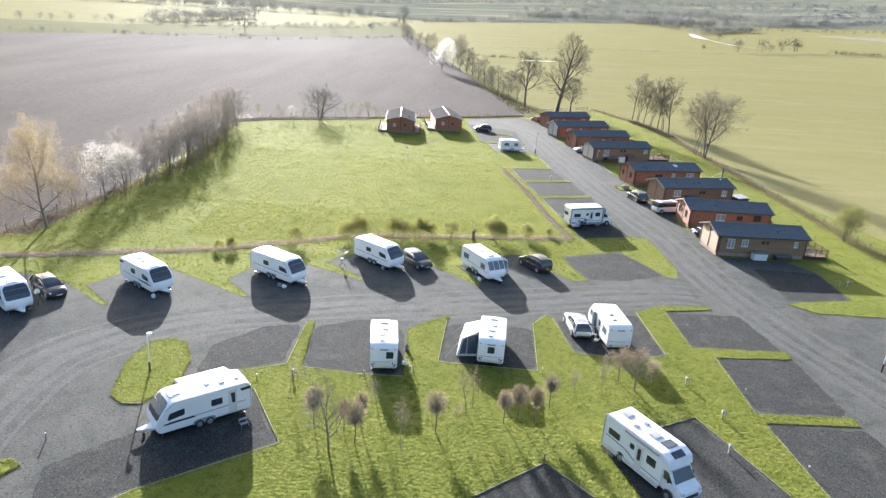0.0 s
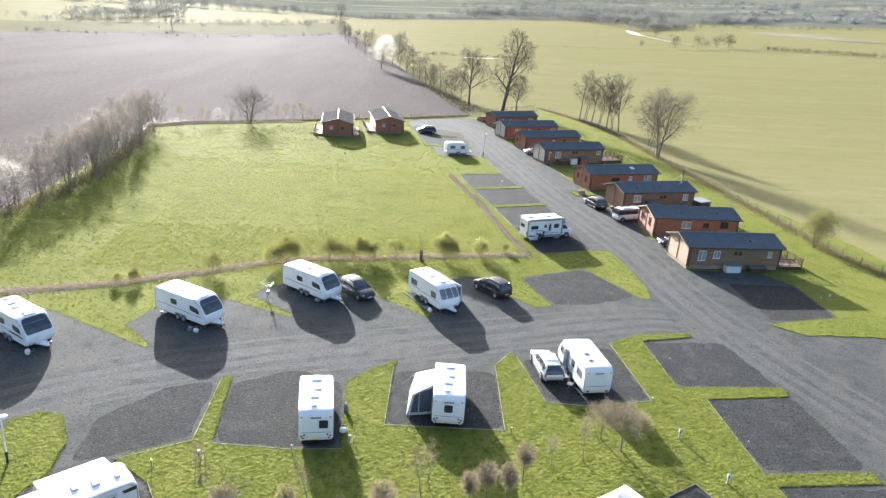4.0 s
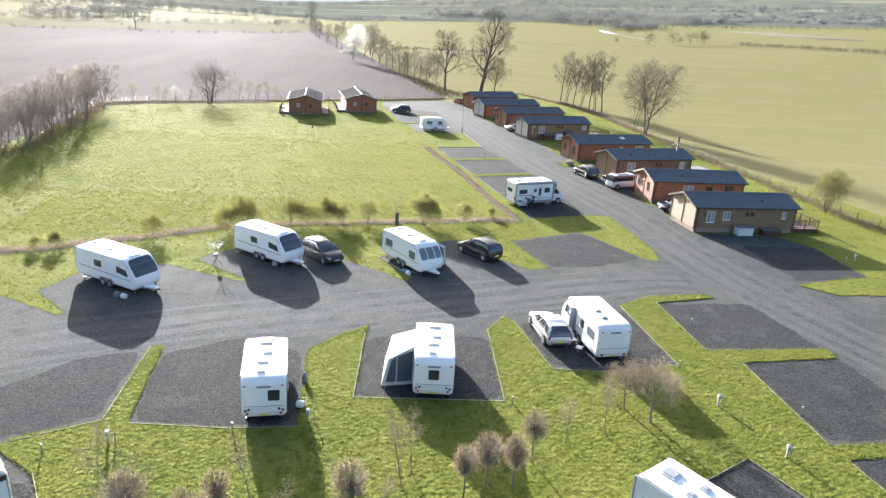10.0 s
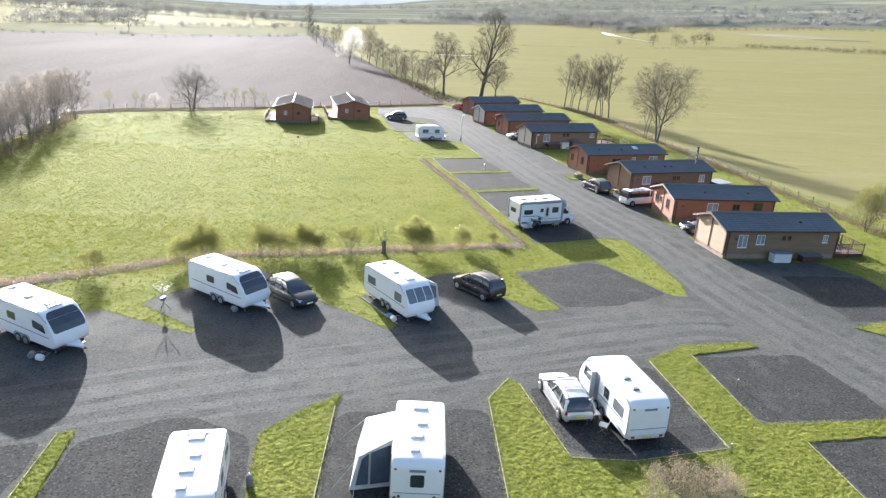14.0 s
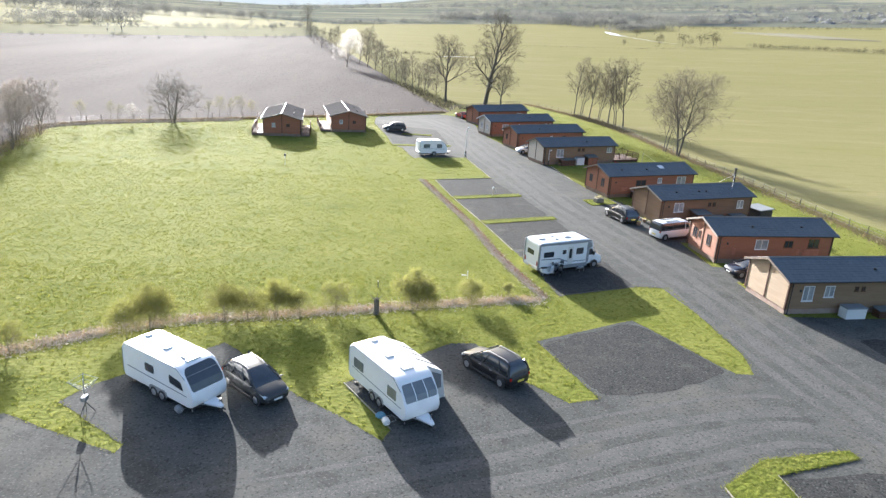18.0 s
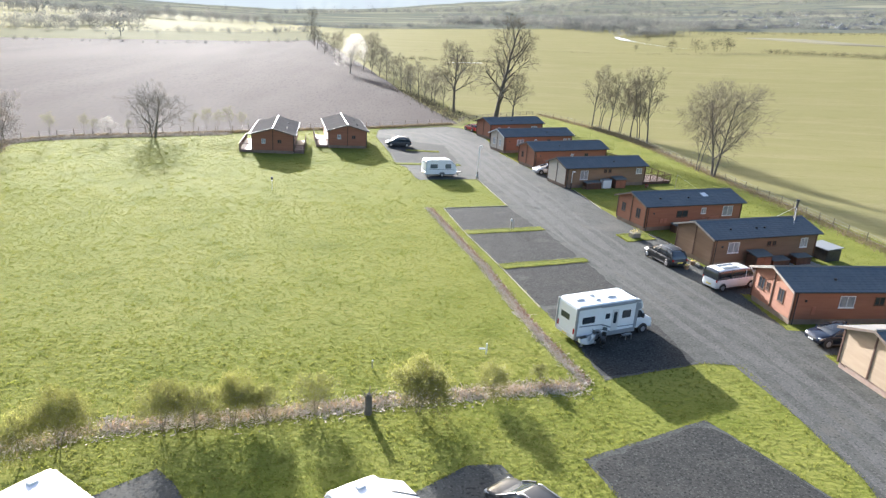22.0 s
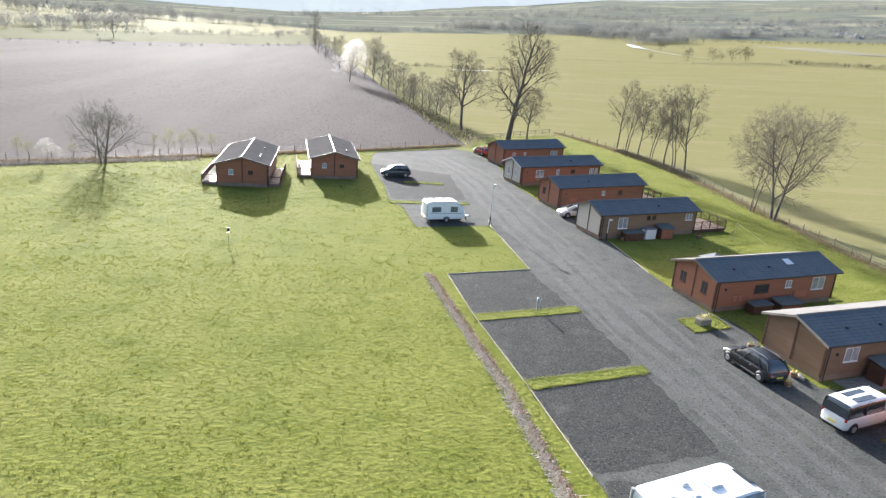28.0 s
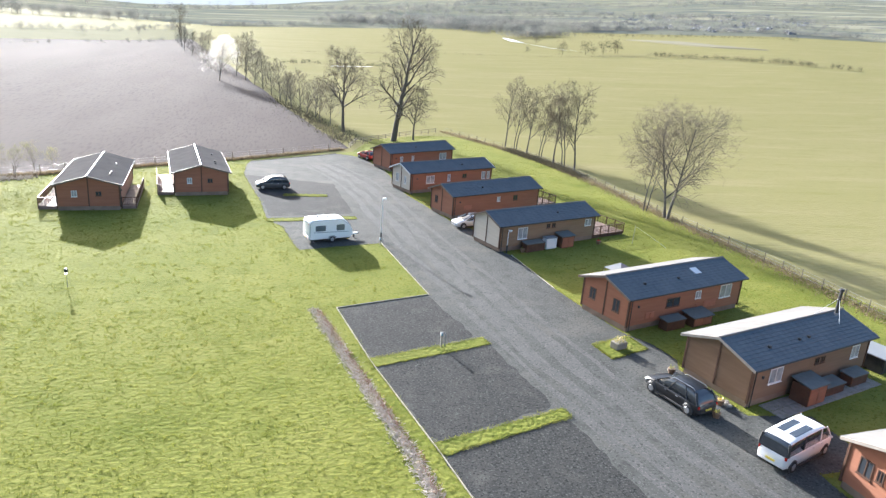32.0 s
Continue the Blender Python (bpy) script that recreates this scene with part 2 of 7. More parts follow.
M["gold_bud"] = mat("gold_bud", (0.430, 0.340, 0.190), 0.8, second=(0.500, 0.410, 0.250), scale=1.5, transl=0.6)
M["dry_bud"] = mat("dry_bud", (0.370, 0.280, 0.185), 0.8, second=(0.440, 0.340, 0.230), scale=2.0, transl=0.5)
M["hedge_leaf"] = mat("hedge_leaf", (0.264, 0.224, 0.088), 0.6, second=(0.288, 0.264, 0.096), scale=1.5, transl=0.55)
M["blossom"] = mat("blossom", (0.760, 0.730, 0.690), 0.7, second=(0.640, 0.600, 0.530), scale=1.5, transl=0.5)
M["brown_leaf"] = mat("brown_leaf", (0.360, 0.239, 0.143), 0.8, second=(0.441, 0.302, 0.184), scale=2.0, transl=0.35)
M["red_stem"] = mat("red_stem", (0.25, 0.12, 0.085), 0.8, second=(0.33, 0.19, 0.13), scale=2.0, transl=0.2)
M["straw"] = mat("straw", (0.264, 0.208, 0.120), 0.9, second=(0.176, 0.132, 0.076), scale=1.2, transl=0.3)
M["litter"] = mat("litter", (0.520, 0.468, 0.406), 0.9, second=(0.354, 0.302, 0.239), scale=3.0, transl=0.2)
M["water"] = mat("water", (0.62, 0.66, 0.68), 0.5, metal=1.0)
M["car_black"] = mat("car_black", (0.014, 0.015, 0.018), 0.3, spec=0.5)
M["car_grey"] = mat("car_grey", (0.06, 0.062, 0.064), 0.36, metal=0.3)
M["car_blue"] = mat("car_blue", (0.02, 0.028, 0.05), 0.25, metal=0.3, coat=0.5)
M["car_silver"] = mat("car_silver", (0.6, 0.61, 0.62), 0.32, metal=0.35)
M["car_white"] = mat("car_white", (0.75, 0.75, 0.74), 0.3, coat=0.4)
M["car_red"] = mat("car_red", (0.42, 0.03, 0.02), 0.3, coat=0.4)
M["canvas_navy"] = mat("canvas_navy", (0.05, 0.065, 0.1), 0.8, second=(0.08, 0.1, 0.14), scale=2.0)
M["canvas_grey"] = mat("canvas_grey", (0.6, 0.6, 0.58), 0.75, second=(0.5, 0.5, 0.49), scale=2.0)
M["canvas_silver"] = mat("canvas_silver", (0.30, 0.31, 0.32), 0.6, second=(0.38, 0.39, 0.40), scale=2.0)
M["stone"] = mat("stone", (0.3, 0.27, 0.23), 0.9, second=(0.2, 0.18, 0.15), scale=3.0, bump=0.02)
M["plastic_white"] = mat("plastic_white", (0.72, 0.72, 0.7), 0.45)
M["plastic_green"] = mat("plastic_green", (0.11, 0.12, 0.115), 0.6, second=(0.14, 0.15, 0.145), scale=3.0)
M["plastic_grey"] = mat("plastic_grey", (0.2, 0.21, 0.22), 0.5)
M["bag_blue"] = mat("bag_blue", (0.08, 0.22, 0.32), 0.6)
M["wire"] = mat("wire", (0.3, 0.3, 0.3), 0.5, metal=0.7)
M["slate_far"] = mat("slate_far", (0.190, 0.195, 0.215), 0.9, vary=0.25, spec=0.0)
M["render_far"] = mat("render_far", (0.580, 0.565, 0.535), 0.9, second=(0.330, 0.310, 0.285), scale=0.1, vary=0.3)
# Pale grey second tone puts distance haze into the far trees' colour.
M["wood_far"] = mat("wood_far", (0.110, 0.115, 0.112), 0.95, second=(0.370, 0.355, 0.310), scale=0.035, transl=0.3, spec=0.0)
M["scrub_far"] = mat("scrub_far", (0.078, 0.071, 0.048), 0.95, second=(0.125, 0.112, 0.075), scale=0.08, transl=0.3, spec=0.0)
# Greyed field tones: distance haze is put into the colour.
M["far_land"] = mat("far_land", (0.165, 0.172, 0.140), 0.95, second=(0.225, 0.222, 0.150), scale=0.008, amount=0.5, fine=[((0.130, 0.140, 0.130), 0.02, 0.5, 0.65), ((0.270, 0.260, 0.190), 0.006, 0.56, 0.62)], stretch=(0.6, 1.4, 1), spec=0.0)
M["wet_soil"] = mat("wet_soil", (0.165, 0.150, 0.100), 0.95, second=(0.190, 0.176, 0.105), scale=0.05, amount=0.5, fine=[((0.20, 0.19, 0.12), 0.03, 0.55, 0.7)], spec=0.1)
M["hill"] = mat("hill", (0.14, 0.16, 0.08), 0.9, second=(0.12, 0.11, 0.075), scale=0.006, amount=0.5, fine=[((0.24, 0.22, 0.1), 0.004, 0.5, 0.6)], spec=0.0)
M["stubble"] = mat("stubble", (0.150, 0.146, 0.078), 0.95, second=(0.125, 0.125, 0.060), scale=0.02, bump=0.05, bump_scale=1.5, spec=0.004)
M["brick"] = mat("brick", (0.3, 0.21, 0.17), 0.9, second=(0.36, 0.28, 0.23), scale=2.2, bump=0.01, bump_scale=12)


# ---------------------------------------------------------------- mesh helpers
def mesh_of(name, verts, faces, material, smooth=False):
    me = bpy.data.meshes.new(name)
    me.from_pydata([tuple(v) for v in verts], [], faces)
    me.materials.append(M[material])
    if smooth:
        me.polygons.foreach_set("use_smooth", [True] * len(me.polygons))
    me.update()
    return me


def part(name, bm, material, parent, label=""):
    """One mesh object under a thing or a part. bm: a bmesh, or (verts, faces), or a ready mesh."""
    if isinstance(bm, bpy.types.Mesh):
        me = bm
    elif isinstance(bm, tuple):
        me = mesh_of(name, bm[0], bm[1], material)
    else:
        me = bpy.data.meshes.new(name)
        bm.normal_update()
        bm.to_mesh(me)
        bm.free()
        me.materials.append(M[material])
    ob = new(name, me)
    if parent is not None:
        ob.parent = parent
    if label:
        ob["label"] = label
    return ob


def thing(name, label, category, m=None, group="", kind=""):
    e = new(name)
    e.empty_display_size = 0.2
    if m is not None:
        e.matrix_basis = m
    return tagged(e, label, category, group, kind)


def box(x0, y0, z0, x1, y1, z1, bevel=0.0, seg=1):
    bm = bmesh.new()
    vs = [bm.verts.new((x, y, z)) for x in (x0, x1) for y in (y0, y1) for z in (z0, z1)]
    for f in ((0, 1, 3, 2), (4, 6, 7, 5), (0, 4, 5, 1), (2, 3, 7, 6), (0, 2, 6, 4), (1, 5, 7, 3)):
        bm.faces.new([vs[i] for i in f])
    if bevel:
        bmesh.ops.bevel(bm, geom=list(bm.edges), offset=bevel, segments=seg, affect="EDGES")
    bmesh.ops.recalc_face_normals(bm, faces=bm.faces)
    return bm


def join(*bms):
    """Several bmeshes of one part."""
    out = bmesh.new()
    for b in bms:
        me = bpy.data.meshes.new("tmp")
        b.to_mesh(me)
        b.free()
        out.from_mesh(me)
        bpy.data.meshes.remove(me)
    return out


def prism(points, axis, a, b, bevel=0.0, seg=1, taper=1.0):
    """A closed outline extruded along an axis from a to b. points: pairs in the other two axes, in order."""
    bm = bmesh.new()
    put = {"x": lambda p, t: (t, p[0], p[1]), "y": lambda p, t: (p[0], t, p[1]), "z": lambda p, t: (p[0], p[1], t)}[axis]
    one = [bm.verts.new(put(p, a)) for p in points]
    two = [bm.verts.new(put(p, b)) for p in points]
    bm.faces.new(one), bm.faces.new(two[::-1])
    for i in range(len(points)):
        j = (i + 1) % len(points)
        bm.faces.new((one[i], one[j], two[j], two[i]))
    bmesh.ops.recalc_face_normals(bm, faces=bm.faces)
    if bevel:
        bmesh.ops.bevel(bm, geom=list(bm.edges), offset=bevel, segments=seg, affect="EDGES", clamp_overlap=True)
    return bm


def tube(path, radii, sides=8, cap=True):
    """A round bar along points with a radius at each."""
    verts, faces = [], []
    path = [Vector(p) for p in path]
    if not isinstance(radii, (list, tuple)):
        radii = [radii] * len(path)
    for i, p in enumerate(path):
        d = (path[min(i + 1, len(path) - 1)] - path[max(i - 1, 0)]).normalized()
        u = d.orthogonal().normalized()
        v = d.cross(u)
        for k in range(sides):
            a = 2 * math.pi * k / sides
            verts.append(p + (u * math.cos(a) + v * math.sin(a)) * radii[i])
    for i in range(len(path) - 1):
        for k in range(sides):
            j = (k + 1) % sides
            faces.append((i * sides + k, i * sides + j, (i + 1) * sides + j, (i + 1) * sides + k))
    if cap:
        faces.append(tuple(range(sides))[::-1])
        faces.append(tuple(range((len(path) - 1) * sides, len(path) * sides)))
    return verts, faces


def merged(*shapes):
    verts, faces = [], []
    for v, f in shapes:
        k = len(verts)
        verts += list(v)
        faces += [tuple(i + k for i in g) for g in f]
    return verts, faces


def loft(rings, cap=True):
    """A skin over rings of points, each with the same count; open rings stay open when cap is off."""
    k, verts, faces = len(rings[0]), [], []
    for r in rings:
        verts += [tuple(p) for p in r]
    for i in range(len(rings) - 1):
        for j in range(k if cap else k - 1):
            n = (j + 1) % k
            faces.append((i * k + j, i * k + n, (i + 1) * k + n, (i + 1) * k + j))
    if cap:
        faces += [tuple(range(k))[::-1], tuple(range((len(rings) - 1) * k, len(rings) * k))]
    return verts, faces


def disc(cx, cy, cz, r, h, axis="y", sides=20, rim=0.0):
    """A wheel-like drum with a rounded rim."""
    prof = [(r - rim, -h / 2), (r, -h / 2 + rim), (r, h / 2 - rim), (r - rim, h / 2)] if rim else [(r, -h / 2), (r, h / 2)]
    verts, faces = [], []
    for rr, t in prof:
        for k in range(sides):
            a = 2 * math.pi * k / sides
            p = (rr * math.cos(a), rr * math.sin(a))
            verts.append({"y": (cx + p[0], cy + t, cz + p[1]), "z": (cx + p[0], cy + p[1], cz + t), "x": (cx + t, cy + p[0], cz + p[1])}[axis])
    for i in range(len(prof) - 1):
        for k in range(sides):
            j = (k + 1) % sides
            faces.append((i * sides + k, i * sides + j, (i + 1) * sides + j, (i + 1) * sides + k))
    faces.append(tuple(range(sides))[::-1])
    faces.append(tuple(range((len(prof) - 1) * sides, len(prof) * sides)))
    return verts, faces


def quad_on(points, normal, lift=0.012, thick=0.02):
    """A thin pane with thickness, laid on a face by its corners."""
    nrm = Vector(normal).normalized()
    p = [Vector(q) for q in points]
    k = len(p)
    verts = [q - nrm * thick for q in p] + [q + nrm * lift for q in p]
    faces = [tuple(range(k))[::-1], tuple(range(k, 2 * k))] + [(i, (i + 1) % k, k + (i + 1) % k, k + i) for i in range(k)]
    return verts, faces


def rounded(points, r, steps=3):
    """An outline with its corners cut round."""
    out, k = [], len(points)
    for i in range(k):
        a, b, c = (Vector(points[(i + j) % k]) for j in (-1, 0, 1))
        ra = min(r, (a - b).length * 0.45)
        rc = min(r, (c - b).length * 0.45)
        s, e = b + (a - b).normalized() * ra, b + (c - b).normalized() * rc
        for t in range(steps + 1):
            f = t / steps
            out.append(tuple(s * (1 - f) ** 2 + b * 2 * f * (1 - f) + e * f * f))
    return out


# ---------------------------------------------------------------- ground
def sheet(name, outline, z, material, label, category, depth=0.0, wobble=0.0, step=0.9, round_by=0.0):
    """A flat piece of ground with an uneven outline, and a low edge of its own where depth is given."""
    pts = rounded(outline, round_by) if round_by else list(outline)
    edge = []
    for i, p in enumerate(pts):
        q = pts[(i + 1) % len(pts)]
        d = Vector(q) - Vector(p)
        k = max(1, int(d.length / step)) if wobble else 1
        for s in range(k):
            w = Vector(p) + d * (s / k)
            if wobble:
                n = noise.noise_vector(Vector((w.x * 0.9, w.y * 0.9, 3.1)))
                w = w + Vector((n.x, n.y)) * wobble
            edge.append((w.x, w.y))
    bm = bmesh.new()
    top = [bm.verts.new((x, y, z)) for x, y in edge]
    if depth:
        low = [bm.verts.new((x, y, z - depth)) for x, y in edge]
        for i in range(len(edge)):
            j = (i + 1) % len(edge)
            bm.faces.new((low[i], low[j], top[j], top[i]))
    es = [bm.edges.get((top[i], top[(i + 1) % len(top)])) or bm.edges.new((top[i], top[(i + 1) % len(top)])) for i in range(len(top))]
    bmesh.ops.triangle_fill(bm, use_beauty=True, use_dissolve=False, edges=es)
    bmesh.ops.recalc_face_normals(bm, faces=bm.faces)
    for f in bm.faces:
        if abs(f.normal.z) > 0.9 and f.normal.z < 0:
            f.normal_flip()
    ob = part(name, bm, material, None)
    return tagged(ob, label, category, kind="structure")


def terrain(x, y):
    """Height of the land: level round the site, then rising gently into the distance."""
    d = math.hypot(x, y)
    if d < 230 or y < 0:
        return 0.0
    b = math.degrees(math.atan2(x, y))
    e = d - 230
    rise = (0.012 + 0.045 * min(1.0, max(0.0, (b + 10) / 45))) * e * e / (e + 60)
    far = max(0.0, d - 1500)
    return rise + far * 0.035 * min(1.0, max(0.0, (b + 5) / 20)) + (8 * noise.noise(Vector((x * 0.004, y * 0.004, 0.3))) * min(1.0, far / 400))


def patch(name, a, b, c, d, material, label, category, n=24, lift=0.05, sunk=0.0):
    """A four-sided field laid on the land; sunk: how deep its border dips into the ground."""
    a, b, c, d = (Vector(p) for p in (a, b, c, d))
    verts, faces = [], []
    for j in range(n + 1):
        for i in range(n + 1):
            u, v = i / n, (j / n) ** 1.3
            p = (a * (1 - u) + b * u) * (1 - v) + (d * (1 - u) + c * u) * v
            border = i in (0, n) or j in (0, n)
            if border:
                q = noise.noise_vector(Vector((p.x * 0.05, p.y * 0.05, 1)))
                p = p + Vector((q.x, q.y)) * 1.2
            rise = -sunk if sunk and border else lift + 0.0025 * max(0, p.length - 220)
            verts.append((p.x, p.y, terrain(p.x, p.y) + rise))
    w = n + 1
    faces = [(j * w + i, j * w + i + 1, (j + 1) * w + i + 1, (j + 1) * w + i) for j in range(n) for i in range(n)]
    ob = new(name, mesh_of(name, verts, faces, material, smooth=True))
    return tagged(ob, label, category, kind="structure")


def ground_sheet():
    """Pasture to the horizon, rising slowly far off."""
    xs = [-3800, -2600, -1700, -1100, -800, -600, -500] + list(range(-450, 901, 25)) + [1000, 1150, 1300, 1500, 1750, 2000, 2300, 2700, 3200, 3900]
    ys = [-900, -500, -250, -100, -50] + list(range(0, 1501, 25)) + [1550, 1600, 1700, 1800, 1900, 2000, 2200, 2400, 2700, 3000, 3500, 4200]
    verts = [(x, y, terrain(x, y)) for y in ys for x in xs]
    w = len(xs)
    faces = [(j * w + i, j * w + i + 1, (j + 1) * w + i + 1, (j + 1) * w + i) for j in range(len(ys) - 1) for i in range(w - 1)]
    me = mesh_of("ground", verts, faces, "pasture", smooth=True)
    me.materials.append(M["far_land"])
    # Ground past y 1150 takes the greyed tone that stands for haze.
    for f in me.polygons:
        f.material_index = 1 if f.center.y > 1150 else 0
    ob = new("ground", me)
    return tagged(ob, "pale spring pasture reaching to distant low hills", "field", kind="structure")


ground = ground_sheet()
LAWN = [(-56, 156), (-53, 120), (-50, 88), (-51, 74), (-62, 62), (-70, 10), (75, 10), (66, 100), (57, 146), (55.5, 166), (54, 190), (49, 211), (41, 231),
        (22, 218), (16.6, 203), (-0.8, 193), (-17, 183.5), (-38, 172), (-50, 165)]
sheet("lawn", LAWN, 0.012, "lawn", "sunlit mown grass between the pitches and lodges", "lawn", wobble=0.5, step=2.0)
patch("ploughed_field", (-57.2, 157), (16.5, 206), (-56, 565), (-198, 385), "plough", "bare brown ploughed field beyond the fence", "ploughed field", 40)
patch("ploughed_field", (-50.4, 72), (-54.5, 160), (-192, 392), (-420, 60), "plough", "bare brown ploughed field beyond the hedge", "ploughed field", 30, 0.025)
patch("stubble_field", (-199, 386), (-57, 566), (-76, 740), (-236, 455), "stubble", "pale far field beyond the ploughland", "field", 20)
patch("stubble_field", (-420, 62), (-194, 383), (-231, 452), (-600, 200), "stubble", "pale far field beyond the ploughland", "field", 20, 0.03)
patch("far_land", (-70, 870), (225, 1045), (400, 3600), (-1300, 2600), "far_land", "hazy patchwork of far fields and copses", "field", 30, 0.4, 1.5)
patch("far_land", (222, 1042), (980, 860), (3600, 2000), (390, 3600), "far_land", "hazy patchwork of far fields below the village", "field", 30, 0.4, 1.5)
patch("wet_field", (398, 676), (437, 634), (425, 790), (366, 826), "wet_soil", "brown trampled wet ground in the far pasture", "field", 10, -0.6, 1.5)
GRAVEL = [(-70, 12), (62, 12), (62, 69), (47.5, 72.3), (47.3, 83.7), (45, 87.2), (35.4, 87.0), (34.9, 94.4), (38.5, 94.8), (38.5, 98.3), (34.4, 98.6),
          (34.2, 106), (38.5, 106.3), (38.4, 111.6), (34.0, 112.2), (32.8, 118.5), (33.5, 119.8), (33, 122.5), (31.5, 124.8), (30.0, 131.5), (29.4, 134.5), (28.3, 144.2), (27.4, 146.0), (27, 152.8),
          (24.6, 157.5), (21.3, 170.7), (20.5, 186.5), (18.4, 196), (16.4, 199), (13.5, 200.5), (-0.8, 191.2), (-1.3, 188.4), (-1.2, 181), (1.7, 165.4), (2.7, 157),
          (4.5, 154), (6.1, 145.8), (14.9, 148.2), (17.2, 133.4), (9.0, 130.8), (10.8, 121), (13.3, 110.4), (15.2, 101.3), (16.4, 96.6), (17.2, 89.7), (24.9, 92.5), (27.6, 92.4),
          (28.2, 80), (27.6, 77.2), (26.4, 77.2), (22, 85.4), (13.7, 81.3), (16.1, 73.7), (14.1, 73.2), (11.5, 76.1), (9.3, 80.7), (7.5, 80.6), (0.7, 74.9), (3.6, 70.1), (3.1, 69.1),
          (0.7, 71.4), (-2.9, 74.3), (-6.4, 78.8), (-7.5, 79.8), (-13.8, 73.9), (-14.6, 72.2), (-9.7, 68.4), (-9.9, 67.7), (-16.7, 71), (-22.2, 69.2), (-23.7, 64.4), (-20.2, 60.9), (-20.6, 60.5), (-31.3, 66.6),
          (-34.8, 63.7), (-36.6, 59.8), (-32.3, 56.2), (-32.8, 55.9), (-39.6, 60.7), (-45, 61.5), (-70, 58)]
sheet("road", GRAVEL, 0.03, "track", "grey gravel site road and caravan pitches", "gravel road", wobble=0.12, step=0.8)

PITCHES = {
    "beside the drive": [(13.9, 80.9), (21.9, 85.0), (26.1, 77.5), (21, 74.8), (16.4, 74.0)],
    "under the motorhome": [(16.6, 96.5), (17.4, 90.0), (24.7, 92.6), (23.6, 99.6), (15.4, 101.2)],
    "third of three": [(15.3, 101.4), (13.4, 110), (22, 113), (23.4, 104)],
    "second of three": [(13.2, 111.4), (11.0, 120.2), (19.8, 123.2), (21.6, 114.4)],
    "first of three": [(10.7, 121.8), (9.1, 130.6), (17.1, 133.2), (19.2, 124.8)],
    "open plot": [(23.5, 66.3), (24.1, 58.6), (33, 59.3), (31.5, 67.2)],
    "middle plot": [(25.9, 56.4), (26.2, 47.7), (34, 48.4), (33.4, 57.5)],
    "corner plot": [(26.4, 45.8), (27.6, 37), (36.5, 36), (34.4, 46.3)],
    "far end": [(-1.0, 181), (1.9, 165.6), (3.0, 158.2), (13, 160), (11.5, 176)],
    "lodge side": [(38.8, 83.1), (47.1, 83.5), (47.1, 74.4), (39.3, 73.0)],
    "awning bay": [(0.3, 58.6), (0.1, 51.2), (8.5, 51.2), (8.7, 59.4)],
    "estate bay": [(11.2, 61.6), (12.6, 55.2), (20.8, 56.2), (20.0, 65.0)],
    "motorhome bay": [(12.6, 40.8), (20.5, 45.8), (24.6, 37.0), (28, 27), (18, 24)],
    "diamond bay": [(8.2, 38.1), (3.4, 34.0), (-4, 28), (2, 20), (17, 26), (11.2, 35.0)],
    "twin bay": [(-12.0, 55.6), (-11.2, 48.3), (-6.2, 48.0), (-3.1, 48.3), (-3.6, 56.4), (-7.5, 58.2)],
    "verge bay": [(-19.8, 50.2), (-19.4, 45.5), (-17.0, 46.3), (-13.1, 48.5), (-13.4, 55.8), (-16.5, 54.6)],
    "long bay": [(-14.2, 43.7), (-10.5, 37.7), (-17.5, 31.8), (-22, 28), (-24, 33)],
}
for p in PITCHES.values():
    sheet("gravel_pitch", p, 0.036, "chips", "empty pitch of dark loose gravel chippings", "gravel pitch", wobble=0.3, step=0.5, round_by=0.8)

ISLES = [
    [(-24.1, 41.3), (-25.3, 46), (-25.2, 49.6), (-23.7, 50.7), (-22.2, 50.3), (-20.6, 47.5), (-20.1, 44.4), (-21.4, 40.6), (-22.8, 40.4)],
    [(-30, 30), (-26.4, 33.2), (-25.4, 32.8), (-27.2, 28.5)],
    [(10.5, 121.6), (19.6, 124.5), (19.9, 123.4), (10.9, 120.5)],
    [(13.1, 111.2), (22.0, 114.1), (22.2, 113.1), (13.5, 110.1)],
    [(4.7, 169.3), (10.1, 169.3), (10.1, 168.4), (4.6, 168.4)],
    [(2.6, 157.2), (13.0, 158.6), (13.1, 157.6), (2.8, 156.0)],
    [(38.6, 72.0), (45, 74.2), (52, 75.6), (64, 77), (64, 70), (48, 70.3), (41.2, 69.8)],
    [(28.0, 122.8), (31.6, 124.0), (32.0, 121.8), (28.5, 120.4)],
]
SOUTH = [(-14, 43.9), (-16.8, 45.9), (-15.9, 46.7), (-12.7, 48.2), (-13.0, 56.3), (-12.3, 56.6), (-11.4, 48.0), (-6.2, 47.7), (-2.8, 48.0), (-3.3, 56.6), (-1.5, 58.8), (0.4, 60.5), (0.2, 59.3),
         (-0.1, 51), (8.6, 51), (8.8, 60.4), (10.3, 62.8), (10.9, 62.1), (12.3, 55), (15.5, 54.8), (21, 56), (20.1, 65.6), (23.3, 67.9), (28.7, 68.8), (28.8, 68.1), (23.4, 66.6),
         (23.9, 58.3), (33.3, 59.1), (33.2, 57.8), (25.7, 56.7), (26.0, 47.3), (34.1, 48.0), (34.1, 46.9), (26.2, 46.1), (27.2, 38), (30, 27), (27.6, 27), (24.6, 37.3), (20.7, 46),
         (12.4, 41.0), (17.6, 26), (15.4, 26), (11.2, 35.2), (8.2, 38.3), (3.4, 34.2), (-5, 27.5), (-21, 27.6), (-17.5, 31.6), (-10.2, 37.6)]
